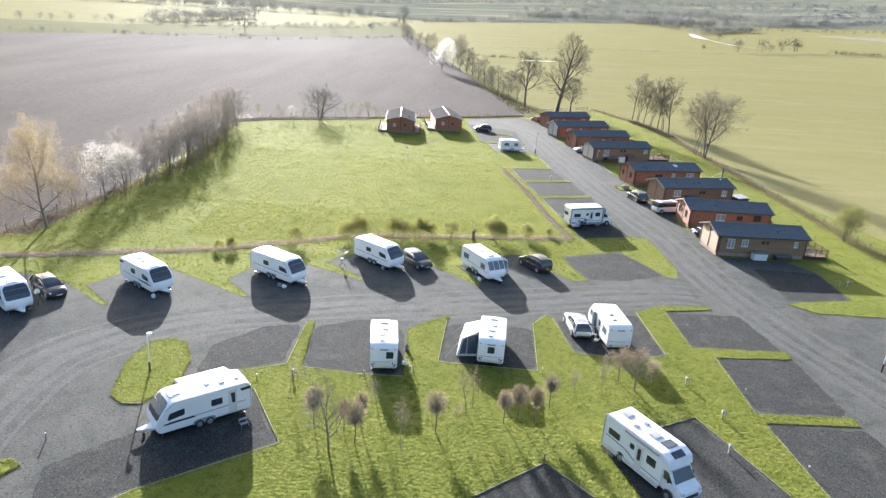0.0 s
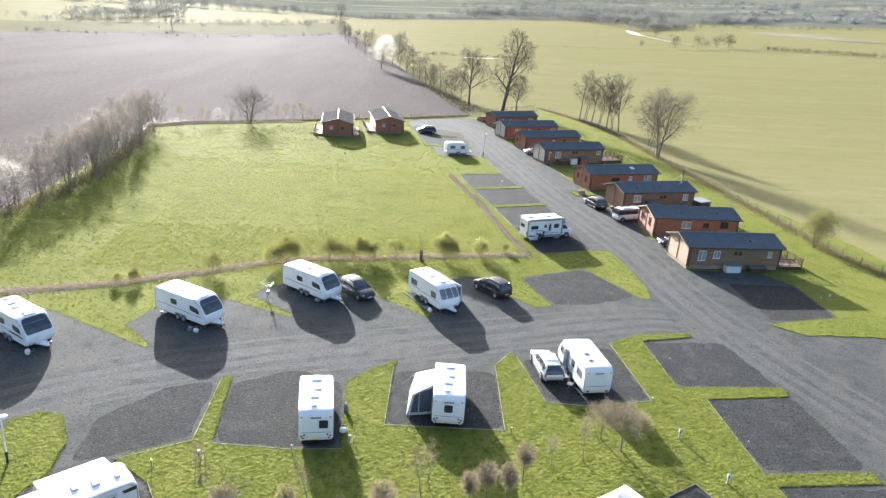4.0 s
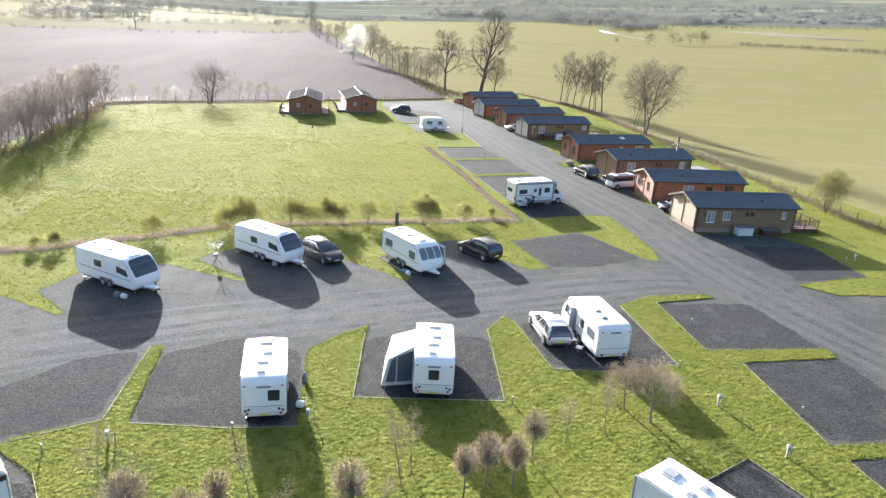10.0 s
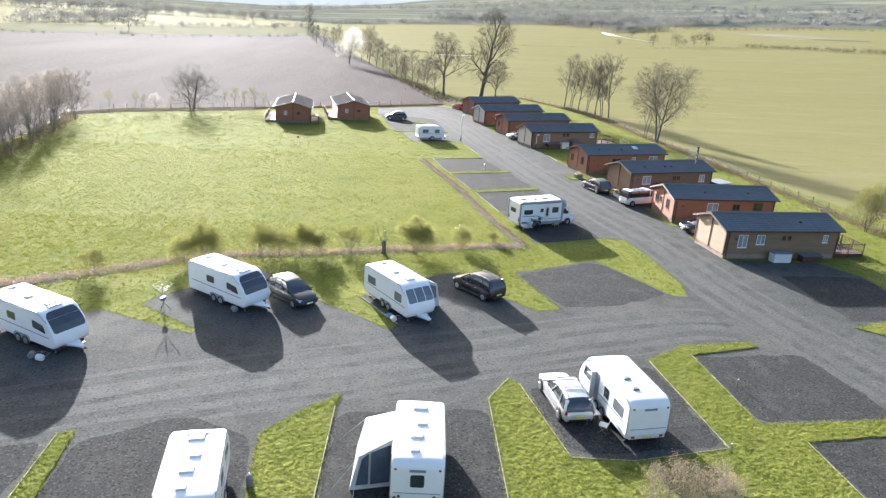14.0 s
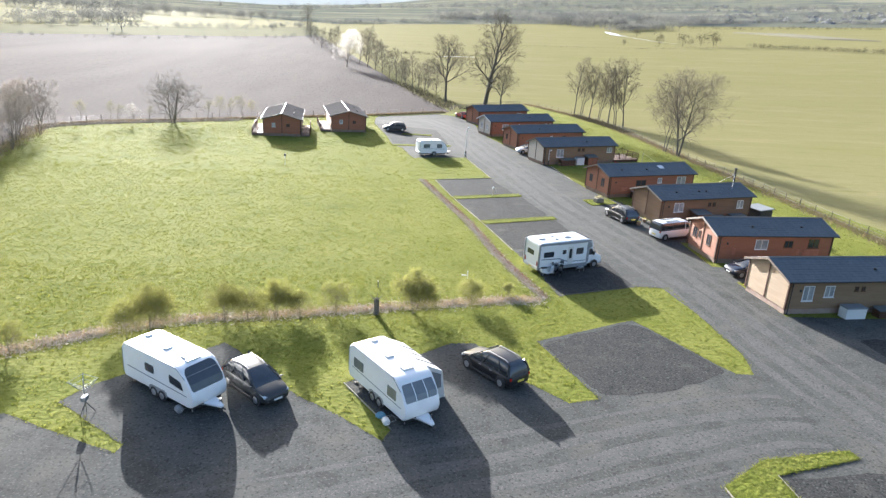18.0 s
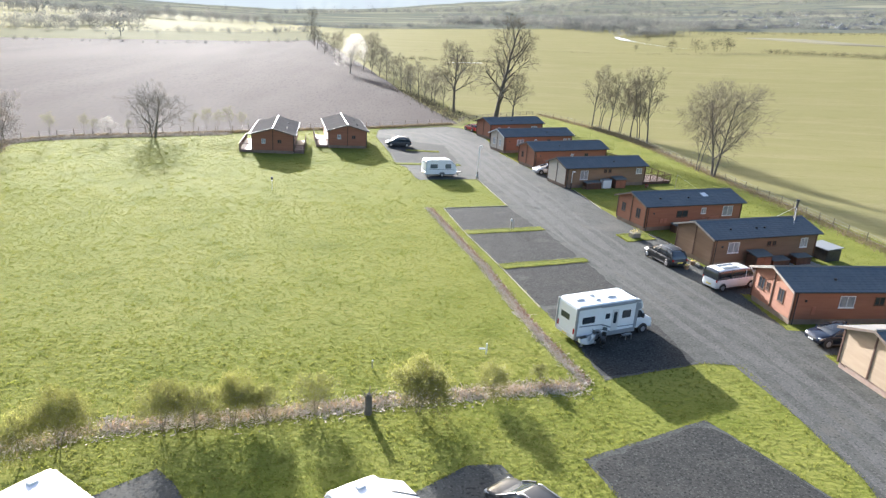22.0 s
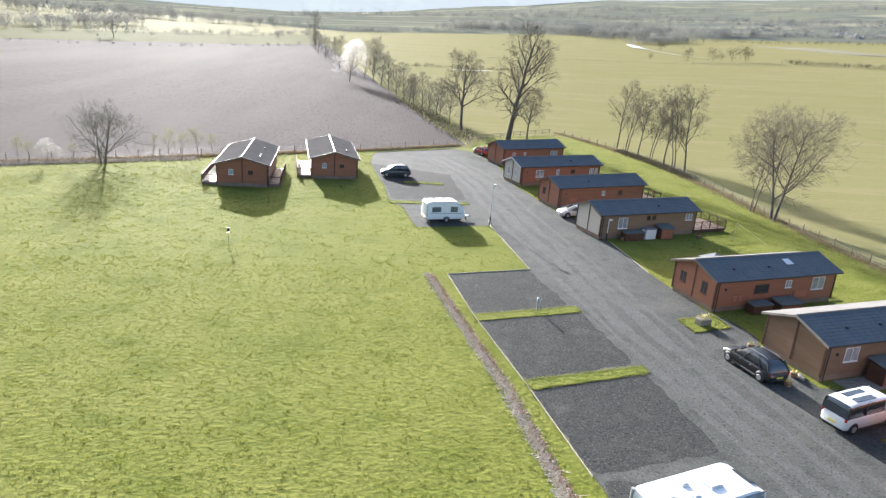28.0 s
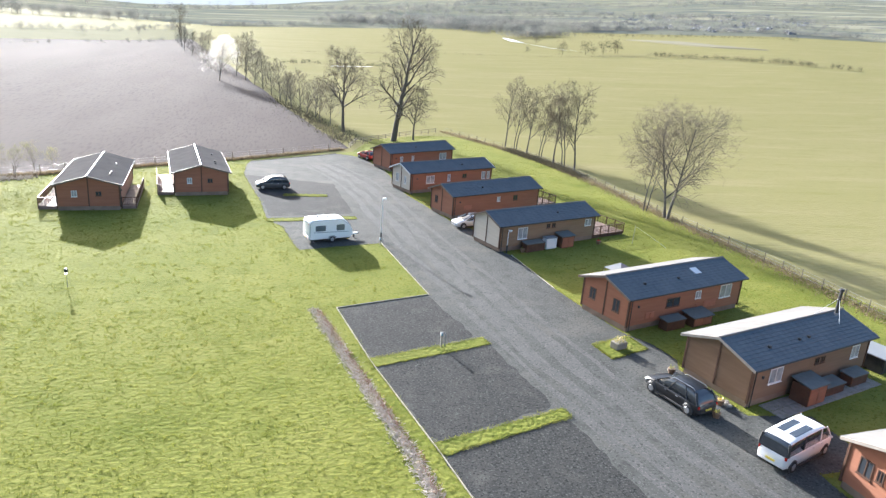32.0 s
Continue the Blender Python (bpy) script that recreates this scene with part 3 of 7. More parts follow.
for p in ISLES:
    sheet("grass_verge", p, 0.075, "verge", "bright green grass strip between gravel pitches", "grass verge", depth=0.07, wobble=0.22, step=0.5, round_by=0.35)
sheet("grass_bank", SOUTH, 0.08, "verge", "long bright grass bank planted with young trees", "grass bank", depth=0.07, wobble=0.1, step=0.6, round_by=0.3)


def wheel_track(points, width, offset, z=0.034):
    """A worn lighter band along a lane."""
    pts = [Vector(p) for p in points]
    fine = []
    for i in range(len(pts) - 1):
        p0, p1, p2, p3 = pts[max(i - 1, 0)], pts[i], pts[i + 1], pts[min(i + 2, len(pts) - 1)]
        for k in range(14):
            t = k / 14
            fine.append(0.5 * (2 * p1 + (p2 - p0) * t + (2 * p0 - 5 * p1 + 4 * p2 - p3) * t * t + (3 * p1 - p0 - 3 * p2 + p3) * t ** 3))
    fine.append(pts[-1])
    verts, faces = [], []
    for i, p in enumerate(fine):
        d = (fine[min(i + 1, len(fine) - 1)] - fine[max(i - 1, 0)]).normalized()
        nrm = Vector((-d.y, d.x))
        n1, n2 = noise.noise(Vector((p.x * 0.16, p.y * 0.16, offset))), noise.noise(Vector((p.x * 0.2, p.y * 0.2, 9 + offset)))
        for o in (offset - width * (0.5 + 0.6 * n1), offset + width * (0.5 + 0.6 * n2)):
            q = p + nrm * o
            verts.append((q.x, q.y, z))
        if i:
            faces.append((2 * i - 2, 2 * i - 1, 2 * i + 1, 2 * i))
    return tagged(new("wheel_track", mesh_of("wheel_track", verts, faces, "worn")), "paler worn wheel track in the gravel road", "wheel track", kind="structure")


MAIN = [(46, 30), (40, 50), (35, 64), (31.5, 78), (30, 92), (27, 106), (23.5, 122), (21, 138), (18, 156), (15, 176), (10, 190)]
CROSS = [(28, 71.6), (24, 71.3), (12, 67.5), (0, 63.5), (-12, 59.5), (-24, 54), (-31, 46), (-31, 34), (-27, 20)]
for o, w in ((-1.2, 1.1), (0.75, 1.2), (2.4, 0.7), (-3.0, 0.5)):
    wheel_track(MAIN, w, o)
for o, w in ((-1.2, 1.0), (0.6, 1.0), (2.2, 0.6), (-2.9, 0.45), (3.4, 0.4)):
    wheel_track(CROSS, w, o)


# ---------------------------------------------------------------- lodges
CUBE = [(0, 1, 2, 3), (5, 4, 7, 6), (4, 0, 3, 7), (1, 5, 6, 2), (3, 2, 6, 7), (4, 5, 1, 0)]
BOARDS = {}


def board_mesh(length, h, cut=0.0, material="larch", lap=0.022):
    """One lapped board of a wall along x that faces -y; cut: how much shorter its top is at each end."""
    key = (round(length, 3), round(h, 3), round(cut, 3), material)
    if key not in BOARDS:
        verts = [(0, -lap, 0), (length, -lap, 0), (length - cut, -0.004, h), (cut, -0.004, h), (0, 0.03, 0), (length, 0.03, 0), (length - cut, 0.03, h), (cut, 0.03, h)]
        BOARDS[key] = mesh_of("board", verts, CUBE, material)
    return BOARDS[key]


def lap_wall(parent, m, length, z0, z1, material, name="wall", rise=0.0, course=0.17):
    """A wall with its boards: a core panel, and each lapped board a piece on it. rise > 0 makes a gable of that height."""
    top = z1 if not rise else z0 + rise
    k = max(1, round((top - z0) / course))
    h = (top - z0) / k
    half = length / 2
    if rise:
        core = ([(0.02, 0.02, z0), (length - 0.02, 0.02, z0), (half, 0.02, top - 0.02), (0.02, 0.1, z0), (length - 0.02, 0.1, z0), (half, 0.1, top - 0.02)], [(0, 1, 2), (5, 4, 3), (3, 4, 1, 0), (4, 5, 2, 1), (5, 3, 0, 2)])
    else:
        core = ([(0.02, 0.02, z0), (length - 0.02, 0.02, z0), (length - 0.02, 0.02, z1), (0.02, 0.02, z1), (0.02, 0.1, z0), (length - 0.02, 0.1, z0), (length - 0.02, 0.1, z1), (0.02, 0.1, z1)], CUBE)
    w = part(name, core, material, parent)
    w.matrix_basis = m
    for i in range(k):
        a0 = half * i / k if rise else 0.0
        b = new("board", board_mesh(length - 2 * a0, h, half / k * 0.98 if rise else 0.0, material))
        b.parent = w
        b.location = (a0, 0, z0 + i * h)
    return w


def turned(shape, m):
    return [m @ Vector(v) for v in shape[0]], shape[1]


def tile_slope(parent, m, length, run, rise, material, label="", courses=10, step=0.026):
    """A roof slope: a board, and courses of tiles from eave to ridge, each a step over the next."""
    slope = math.hypot(run, rise)
    tilt = m @ Matrix.Rotation(math.atan2(rise, run), 4, "X")
    base = part("roof_slope", ([(0, 0, -0.08), (length, 0, -0.08), (length, slope, -0.08), (0, slope, -0.08), (0, 0, 0.0), (length, 0, 0.0), (length, slope, 0.0), (0, slope, 0.0)], [(3, 2, 1, 0), (4, 5, 6, 7), (0, 1, 5, 4), (1, 2, 6, 5), (2, 3, 7, 6), (3, 0, 4, 7)]), material, parent, label)
    base.matrix_basis = tilt
    d = slope / courses
    key = ("course", round(length, 3), round(d, 3), material)
    if key not in BOARDS:
        nx = int(length / 0.34)
        verts, faces = [], []
        for i in range(nx + 1):
            x = length * i / nx
            up = 0.014 if i % 2 else 0.0
            verts += [(x, -0.02, step + up), (x, d, 0.006 + up), (x, -0.02, 0.001), (x, d, 0.001)]
        for i in range(nx):
            a, b = 4 * i, 4 * i + 4
            faces += [(a, b, b + 1, a + 1), (a + 2, b + 2, b, a)]
        faces += [(0, 1, 3, 2), (4 * nx, 4 * nx + 2, 4 * nx + 3, 4 * nx + 1)]
        BOARDS[key] = mesh_of("tile_course", verts, faces, material)
    for i in range(courses):
        c = new("tile_course", BOARDS[key])
        c.parent = base
        c.location = (0, d * i, 0)
    return base


def window_in(parent, x0, x1, z0, z1, m, glass="grey_glass", frame="frame_white", mullions=1, name="window"):
    """A window standing a little proud of a wall that faces -y in the frame of m: frame bars, sill and panes."""
    w = part(name, turned(merged(
        ([(x0, -0.05, z0), (x1, -0.05, z0), (x1, -0.05, z0 + 0.06), (x0, -0.05, z0 + 0.06), (x0, 0.02, z0), (x1, 0.02, z0), (x1, 0.02, z0 + 0.06), (x0, 0.02, z0 + 0.06)], CUBE),
        ([(x0, -0.05, z1 - 0.06), (x1, -0.05, z1 - 0.06), (x1, -0.05, z1), (x0, -0.05, z1), (x0, 0.02, z1 - 0.06), (x1, 0.02, z1 - 0.06), (x1, 0.02, z1), (x0, 0.02, z1)], CUBE),
        *[([(x, -0.05, z0 + 0.06), (x + 0.06, -0.05, z0 + 0.06), (x + 0.06, -0.05, z1 - 0.06), (x, -0.05, z1 - 0.06), (x, 0.02, z0 + 0.06), (x + 0.06, 0.02, z0 + 0.06), (x + 0.06, 0.02, z1 - 0.06), (x, 0.02, z1 - 0.06)], CUBE)
          for x in [x0, x1 - 0.06] + [x0 + (x1 - x0) * (k + 1) / (mullions + 1) - 0.03 for k in range(mullions)]]), m), frame, parent)
    k = mullions + 1
    for i in range(k):
        a, b = x0 + (x1 - x0) * i / k + 0.05, x0 + (x1 - x0) * (i + 1) / k - 0.05
        part("pane", turned(([(a, -0.03, z0 + 0.05), (b, -0.03, z0 + 0.05), (b, -0.03, z1 - 0.05), (a, -0.03, z1 - 0.05), (a, 0, z0 + 0.05), (b, 0, z0 + 0.05), (b, 0, z1 - 0.05), (a, 0, z1 - 0.05)], CUBE), m), glass, w)
    part("sill", turned(([(x0 - 0.04, -0.1, z0 - 0.05), (x1 + 0.04, -0.1, z0 - 0.05), (x1 + 0.04, -0.1, z0), (x0 - 0.04, -0.1, z0), (x0 - 0.04, 0, z0 - 0.05), (x1 + 0.04, 0, z0 - 0.05), (x1 + 0.04, 0, z0), (x0 - 0.04, 0, z0)], CUBE), m), frame, w)
    return w


LW, LE, LR, BASE = 5.3, 3.02, 3.92, 0.5          # lodge width, eave, ridge and floor heights


def railing(parent, pts, z0, height=0.95):
    """A timber balustrade along points: posts, rails and balusters."""
    rails, bals, posts = [], [], []
    for a, b in zip(pts, pts[1:]):
        a, b = Vector((*a, 0)), Vector((*b, 0))
        n = max(1, round((b - a).length / 1.4))
        for i in range(n + 1):
            p = a + (b - a) * (i / n)
            posts.append(p)
        rails.append(tube([a + Vector((0, 0, z0 + height)), b + Vector((0, 0, z0 + height))], 0.05, 4))
        rails.append(tube([a + Vector((0, 0, z0 + 0.12)), b + Vector((0, 0, z0 + 0.12))], 0.035, 4))
        k = round((b - a).length / 0.2)
        for i in range(1, k):
            p = a + (b - a) * (i / k)
            bals.append(tube([p + Vector((0, 0, z0 + 0.12)), p + Vector((0, 0, z0 + height))], 0.022, 4))
    r = part("railing", merged(*rails, *bals), "dark_board", parent, "dark timber balustrade")
    for p in posts:
        part("post", tube([p + Vector((0, 0, z0 - 0.3)), p + Vector((0, 0, z0 + height + 0.1))], 0.06, 4), "dark_board", r)


def lodge(x, y, angle, label, clad, length=13.6, south=(), gable=(), deck=None, vents=(4.0, 9.0), flue=None, skylight=None, light="tile_blue",
          chests=(), north="tile_sunlit", brick=False, width=LW, barge_mat="fascia", front=None):
    """A timber lodge: near corner at (x, y), its long side along its own x, its front gable facing -x."""
    h = thing("lodge", label, "lodge", pose(x, y, 0, 0, 0, angle), "holiday lodges")
    W = width
    half, rise = W / 2, LR - LE
    k, kw = length / 13.8, W / 6.5
    south = [(a * k, b * k, c, d, s) for a, b, c, d, s in south]
    gable = [(a * kw, b * kw, c, d, s) for a, b, c, d, s in gable]
    vents = [v * k for v in vents]
    chests = [(s, c * k, w, d, t) for s, c, w, d, t in chests]
    flue, skylight = flue and flue * k, skylight and skylight * k
    deck = deck and (deck[0], deck[1] * kw, min(deck[2] * kw, W - 0.1))
    part("skirt", box(0.06, 0.06, 0, length - 0.06, W - 0.06, BASE), "brick" if brick else "skirt", h, "pinkish brick base" if brick else "dark boarded skirting below the floor")
    west = Matrix.Translation((0, W, 0)) @ Matrix.Rotation(radians(-90), 4, "Z")
    east = Matrix.Translation((length, 0, 0)) @ Matrix.Rotation(radians(90), 4, "Z")
    back = Matrix.Translation((length, W, 0)) @ Matrix.Rotation(radians(180), 4, "Z")
    lap_wall(h, Matrix.Identity(4), length, BASE, LE, clad)
    lap_wall(h, back, length, BASE, LE, clad)
    for m in (west, east):
        # front: paler boards that paint sunlight onto the west gable.
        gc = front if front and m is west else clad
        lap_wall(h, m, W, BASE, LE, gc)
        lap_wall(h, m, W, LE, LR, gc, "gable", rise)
    for cx, cy in ((0, 0), (0, W), (length, 0), (length, W)):
        part("corner_board", box(cx - 0.07, cy - 0.07, BASE - 0.1, cx + 0.07, cy + 0.07, LE), "dark_board", h)
    part("centre_board", turned(([(half - 0.06, -0.06, BASE), (half + 0.06, -0.06, BASE), (half + 0.06, -0.06, LR - 0.15), (half - 0.06, -0.06, LR - 0.15),
                                  (half - 0.06, 0, BASE), (half + 0.06, 0, BASE), (half + 0.06, 0, LR - 0.15), (half - 0.06, 0, LR - 0.15)], CUBE), west), "dark_board", h)
    # roof with overhang
    o = 0.38
    run = half + o
    drop = rise * o / half
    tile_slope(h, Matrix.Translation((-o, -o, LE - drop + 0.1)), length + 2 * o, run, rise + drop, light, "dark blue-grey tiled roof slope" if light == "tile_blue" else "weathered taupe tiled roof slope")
    # North slope of the blue roofs gets the paler, sunlit tile colour.
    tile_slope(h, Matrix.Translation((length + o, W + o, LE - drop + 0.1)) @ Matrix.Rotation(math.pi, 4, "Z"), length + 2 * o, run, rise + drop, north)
    part("ridge_cap", tube([(-o - 0.02, half, LR + 0.12), (length + o + 0.02, half, LR + 0.12)], 0.09, 8), "tile_sunlit" if light == "tile_blue" else "frame_white", h)
    for xx in (-o - 0.03, length + o + 0.03):
        barge = []
        for sy in (-1, 1):
            a, b = Vector((xx, half + sy * run, LE - drop - 0.02)), Vector((xx, half, LR - 0.02))
            barge.append(([(xx - 0.025, a.y, a.z - 0.04), (xx - 0.025, b.y, b.z - 0.04), (xx - 0.025, b.y, b.z + 0.15), (xx - 0.025, a.y, a.z + 0.15),
                           (xx + 0.025, a.y, a.z - 0.04), (xx + 0.025, b.y, b.z - 0.04), (xx + 0.025, b.y, b.z + 0.15), (xx + 0.025, a.y, a.z + 0.15)], CUBE))
        part("bargeboard", merged(*barge), barge_mat, h)
    for yy in (-o - 0.04, W + o + 0.04):
        g = part("gutter", tube([(-o, yy, LE - drop + 0.06), (length + o, yy, LE - drop + 0.06)], 0.06, 6), "black_trim", h)
    part("downpipe", tube([(0.25, -0.09, 0.05), (0.25, -0.09, LE - 0.25), (0.25, -o - 0.02, LE - drop + 0.02)], 0.04, 6), "black_trim", h)
    for v in vents:
        f = 0.55
        part("roof_vent", disc(v, half - run * f, LR - (rise + drop) * f + 0.2, 0.13, 0.18, "z", 10, 0.03), "black_trim", h)
    if skylight:
        f0, f1 = 0.25, 0.5
        q = [(skylight, half - run * f1, LR - (rise + drop) * f1 + 0.16), (skylight + 0.8, half - run * f1, LR - (rise + drop) * f1 + 0.16),
             (skylight + 0.8, half - run * f0, LR - (rise + drop) * f0 + 0.16), (skylight, half - run * f0, LR - (rise + drop) * f0 + 0.16)]
        part("skylight", quad_on(q, (0, -0.3, 1), 0.03, 0.1), "lamp_clear", h, "pale roof window")
    if flue:
        part("flue", tube([(flue, half - 0.35, LR + 0.12), (flue, half - 0.35, LR + 1.85)], 0.12, 8), "black_trim", h, "black stove flue")
        part("flue_base", tube([(flue, half - 0.35, LR - 0.1), (flue, half - 0.35, LR + 0.14)], [0.2, 0.13], 8), "plastic_grey", h, "grey metal flue flashing")
        part("flue_cap", disc(flue, half - 0.35, LR + 1.95, 0.19, 0.2, "z", 10, 0.05), "black_trim", h)
        for sx, sy in ((-1.9, 0.2), (-1.0, -1.3)):
            part("stay", tube([(flue, half - 0.35, LR + 1.3), (flue + sx, half + sy, LR + 0.12 - max(0, -sy) * 0.3)], 0.014, 4), "plastic_white", h)
    for x0, x1, z0, z1, kind in south:
        if kind == "d":
            d = part("door", box(x0, -0.06, BASE, x1, 0.02, z1, 0.01), "dark_board", h, "dark brown entrance door")
            part("handle", box(x0 + 0.08, -0.12, 1.45, x0 + 0.13, -0.06, 1.6), "steel", d)
            part("step", box(x0 - 0.3, -1.0, 0, x1 + 0.3, -0.05, BASE - 0.25, 0.02), "deck", h)
        elif kind == "s":
            part("shutter", box(x0, -0.07, z0, x1, 0.0, z1, 0.01), "shutter", h, "terracotta boarded shutter")
        else:
            window_in(h, x0, x1, z0, z1, Matrix.Identity(4), {"w": "curtain", "g": "dark_glass"}.get(kind, "grey_glass"), "frame_white" if kind != "g" else "dark_board", 1)
    for a0, a1, z0, z1, kind in gable:
        window_in(h, a0, a1, z0, z1, west, "curtain" if kind == "w" else "dark_glass", "dark_board" if kind == "g" else "frame_white", 1)
    # wall lamp and meter box
    part("wall_lamp", box(1.0, -0.14, 2.0, 1.14, 0.0, 2.2, 0.02), "black_trim", h)
    if deck:
        dx, dy0, dy1 = deck
        dk = part("deck", box(length + 0.02, dy0, BASE - 0.16, length + dx, dy1, BASE - 0.06), "dark_board", h, "raised timber deck")
        n = int((dy1 - dy0) / 0.15)
        for i in range(n):
            a = dy0 + (dy1 - dy0) * i / n
            part("board", box(length + 0.03, a + 0.008, BASE - 0.06, length + dx, a + (dy1 - dy0) / n - 0.008, BASE - 0.03), "deck", dk)
        part("deck_skirt", box(length + 0.1, dy0 + 0.05, 0, length + dx - 0.05, dy1 - 0.05, BASE - 0.16), "dark_board", h)
        railing(h, [(length + 0.1, dy0), (length + dx, dy0), (length + dx, dy1), (length + 0.1, dy1)], BASE - 0.03)
    for kind, cx, w, d, hh in chests:
        m = pose(x, y, 0, 0, 0, angle) @ Matrix.Translation((cx, -0.35 - d, 0))
        if kind == "white":
            e = thing("storage_chest", "white plastic storage box against the lodge wall", "storage box", m)
            part("body", box(0, 0, 0, w, d, hh, 0.03), "plastic_white", e)
            part("lid", box(-0.03, -0.03, hh, w + 0.03, d + 0.03, hh + 0.12, 0.03), "plastic_grey", e, "grey lid")
        elif kind == "shed":
            e = thing("garden_store", "brown timber garden store with a sloping roof", "shed", m)
            part("body", box(0, 0, 0, w, d, hh, 0.01), "dark_board", e)
            part("door", box(0.1, -0.03, 0.08, w / 2 - 0.02, 0.0, hh - 0.1), "cedar", e)
            part("door", box(w / 2 + 0.02, -0.03, 0.08, w - 0.1, 0.0, hh - 0.1), "cedar", e)
            part("roof", prism([(-0.1, hh), (d + 0.1, hh + 0.25), (d + 0.1, hh + 0.32), (-0.1, hh + 0.07)], "x", -0.1, w + 0.1), "plastic_green", e, "grey-green felt roof")
        else:
            e = thing("storage_chest", "dark green storage chest with a sloping lid", "storage box", m)
            part("body", box(0, 0, 0, w, d, hh, 0.02), "dark_board", e)
            part("lid", prism([(-0.05, hh), (d + 0.05, hh + 0.12), (d + 0.05, hh + 0.18), (-0.05, hh + 0.06)], "x", -0.05, w + 0.05), "plastic_green", e)
    return h


lodge(35.37, 87.48, 7, "brown timber lodge with a sunlit-toned front gable beside a gravel plot", "larch", 12.5, front="gable_sun_tan",
      south=[(1.5, 2.6, 1.2, 2.5, "w"), (3.7, 4.7, 1.5, 2.5, "w"), (6.8, 7.2, 2.0, 2.4, "g"), (7.5, 7.9, 2.0, 2.4, "g"), (11.9, 12.5, 1.7, 2.5, "w")],
      deck=(3.6, 0.3, 6.0), vents=(9.5,), brick=True, chests=[("white", 5.3, 1.9, 0.9, 0.9), ("chest", 8.9, 2.2, 0.8, 0.6)])
lodge(35.04, 99.7, 5.8, "red-stained timber lodge with blue-grey roof and shutters", "cedar", 12.6,
      south=[(4.5, 6.0, 1.5, 2.5, "w"), (1.9, 2.3, 0.9, 1.6, "s"), (8.0, 9.0, 1.7, 2.4, "g"), (9.6, 10.0, 0.9, 1.5, "s"), (10.9, 12.2, 1.7, 2.6, "g"), (10.5, 12.4, 0.7, 1.5, "s")],
      gable=[(0.9, 1.9, 1.5, 2.5, "g"), (2.2, 2.7, 1.7, 2.4, "g"), (4.2, 5.1, 1.4, 2.5, "g")], vents=(4.5, 10.5), deck=(1.2, 2.0, 6.0), barge_mat="fascia_pale")
lodge(34.4, 113.0, 17.5, "dark brown timber lodge with a black stove flue", "walnut", 13.5,
      south=[(1.9, 3.3, 1.4, 2.5, "w"), (7.0, 7.5, 1.9, 2.4, "g"), (7.7, 8.2, 1.9, 2.4, "g"), (11.6, 12.6, 1.5, 2.5, "w")],
      vents=(2.8, 6.2, 7.3), flue=12.7, barge_mat="fascia_pale", chests=[("shed", 4.2, 2.0, 1.3, 1.4), ("chest", 6.9, 2.2, 1.0, 0.7), ("chest", 10.2, 2.0, 0.9, 0.8)])
lodge(31.74, 124.85, 18.5, "red-brown timber lodge with a pale roof window", "cedar", 14.1,
      south=[(2.0, 2.5, 0.9, 1.4, "s"), (2.55, 3.0, 0.9, 1.4, "s"), (4.3, 5.9, 1.5, 2.3, "g"), (7.8, 8.5, 1.8, 2.5, "w"), (8.0, 8.5, 0.8, 1.3, "s"), (9.0, 10.6, 0.8, 1.4, "s"), (11.0, 12.5, 1.4, 2.6, "w")],
      gable=[(1.0, 1.9, 1.4, 2.4, "g"), (4.4, 5.3, 1.3, 2.4, "g")], vents=(2.5, 6.5), skylight=8.8, deck=(1.4, 2.5, 6.0),
      chests=[("chest", 3.4, 2.2, 0.9, 0.8), ("shed", 6.2, 2.4, 1.2, 0.8)])
lodge(27.15, 145.2, 21, "brown timber lodge with a sunlit-toned front gable and fenced deck", "larch", 14.1, width=4.7, front="gable_sun_cream",
      south=[(2.4, 3.7, 1.2, 2.5, "w"), (6.4, 6.9, 2.1, 2.6, "g"), (7.2, 7.7, 2.1, 2.6, "g"), (12.2, 13.2, 1.8, 2.6, "w")],
      vents=(8.6,), deck=(5.4, 0.2, 6.2), chests=[("chest", 2.8, 2.6, 0.9, 0.9), ("white", 5.7, 1.5, 0.8, 1.2), ("shed", 7.6, 1.9, 1.1, 1.3)])
lodge(25.0, 158.1, 24, "red-brown timber lodge with a small rear deck", "cedar", 14.5, width=4.6,
      south=[(1.6, 2.8, 1.0, 1.6, "s"), (6.8, 7.3, 1.7, 2.3, "w"), (9.5, 10.2, 1.6, 2.3, "g")], gable=[(1.2, 2.0, 1.4, 2.3, "g")], vents=(5.0,), deck=(4.0, 0.6, 6.0))
lodge(21.9, 171.1, 25, "red timber lodge with a sunlit-toned, white-lined front gable", "cedar", 15.0, width=4.6, front="gable_sun_cream",
      south=[(2.5, 3.8, 1.3, 2.4, "w"), (6.0, 6.5, 1.4, 2.4, "w"), (8.6, 9.3, 1.7, 2.3, "g"), (12.0, 12.7, 1.3, 2.4, "w"), (13.0, 13.5, 1.3, 2.4, "w")], gable=[(1.3, 2.3, 1.2, 2.4, "w"), (4.3, 5.0, 1.2, 2.3, "w")], vents=(9.0,), barge_mat="frame_white")
lodge(21.2, 186.2, 29, "red-brown timber lodge at the far end of the road", "cedar", 13.3, width=4.7,
      south=[(2.0, 2.6, 1.3, 2.3, "w"), (4.5, 5.0, 1.3, 2.3, "w"), (10.8, 12.4, 1.3, 2.4, "w")], vents=(6.0,))


pv = thing("paving", "worn grey paving slabs along the dark lodge", "paving", pose(34.4, 113.0, 0, 0, 0, 17.5), kind="structure")
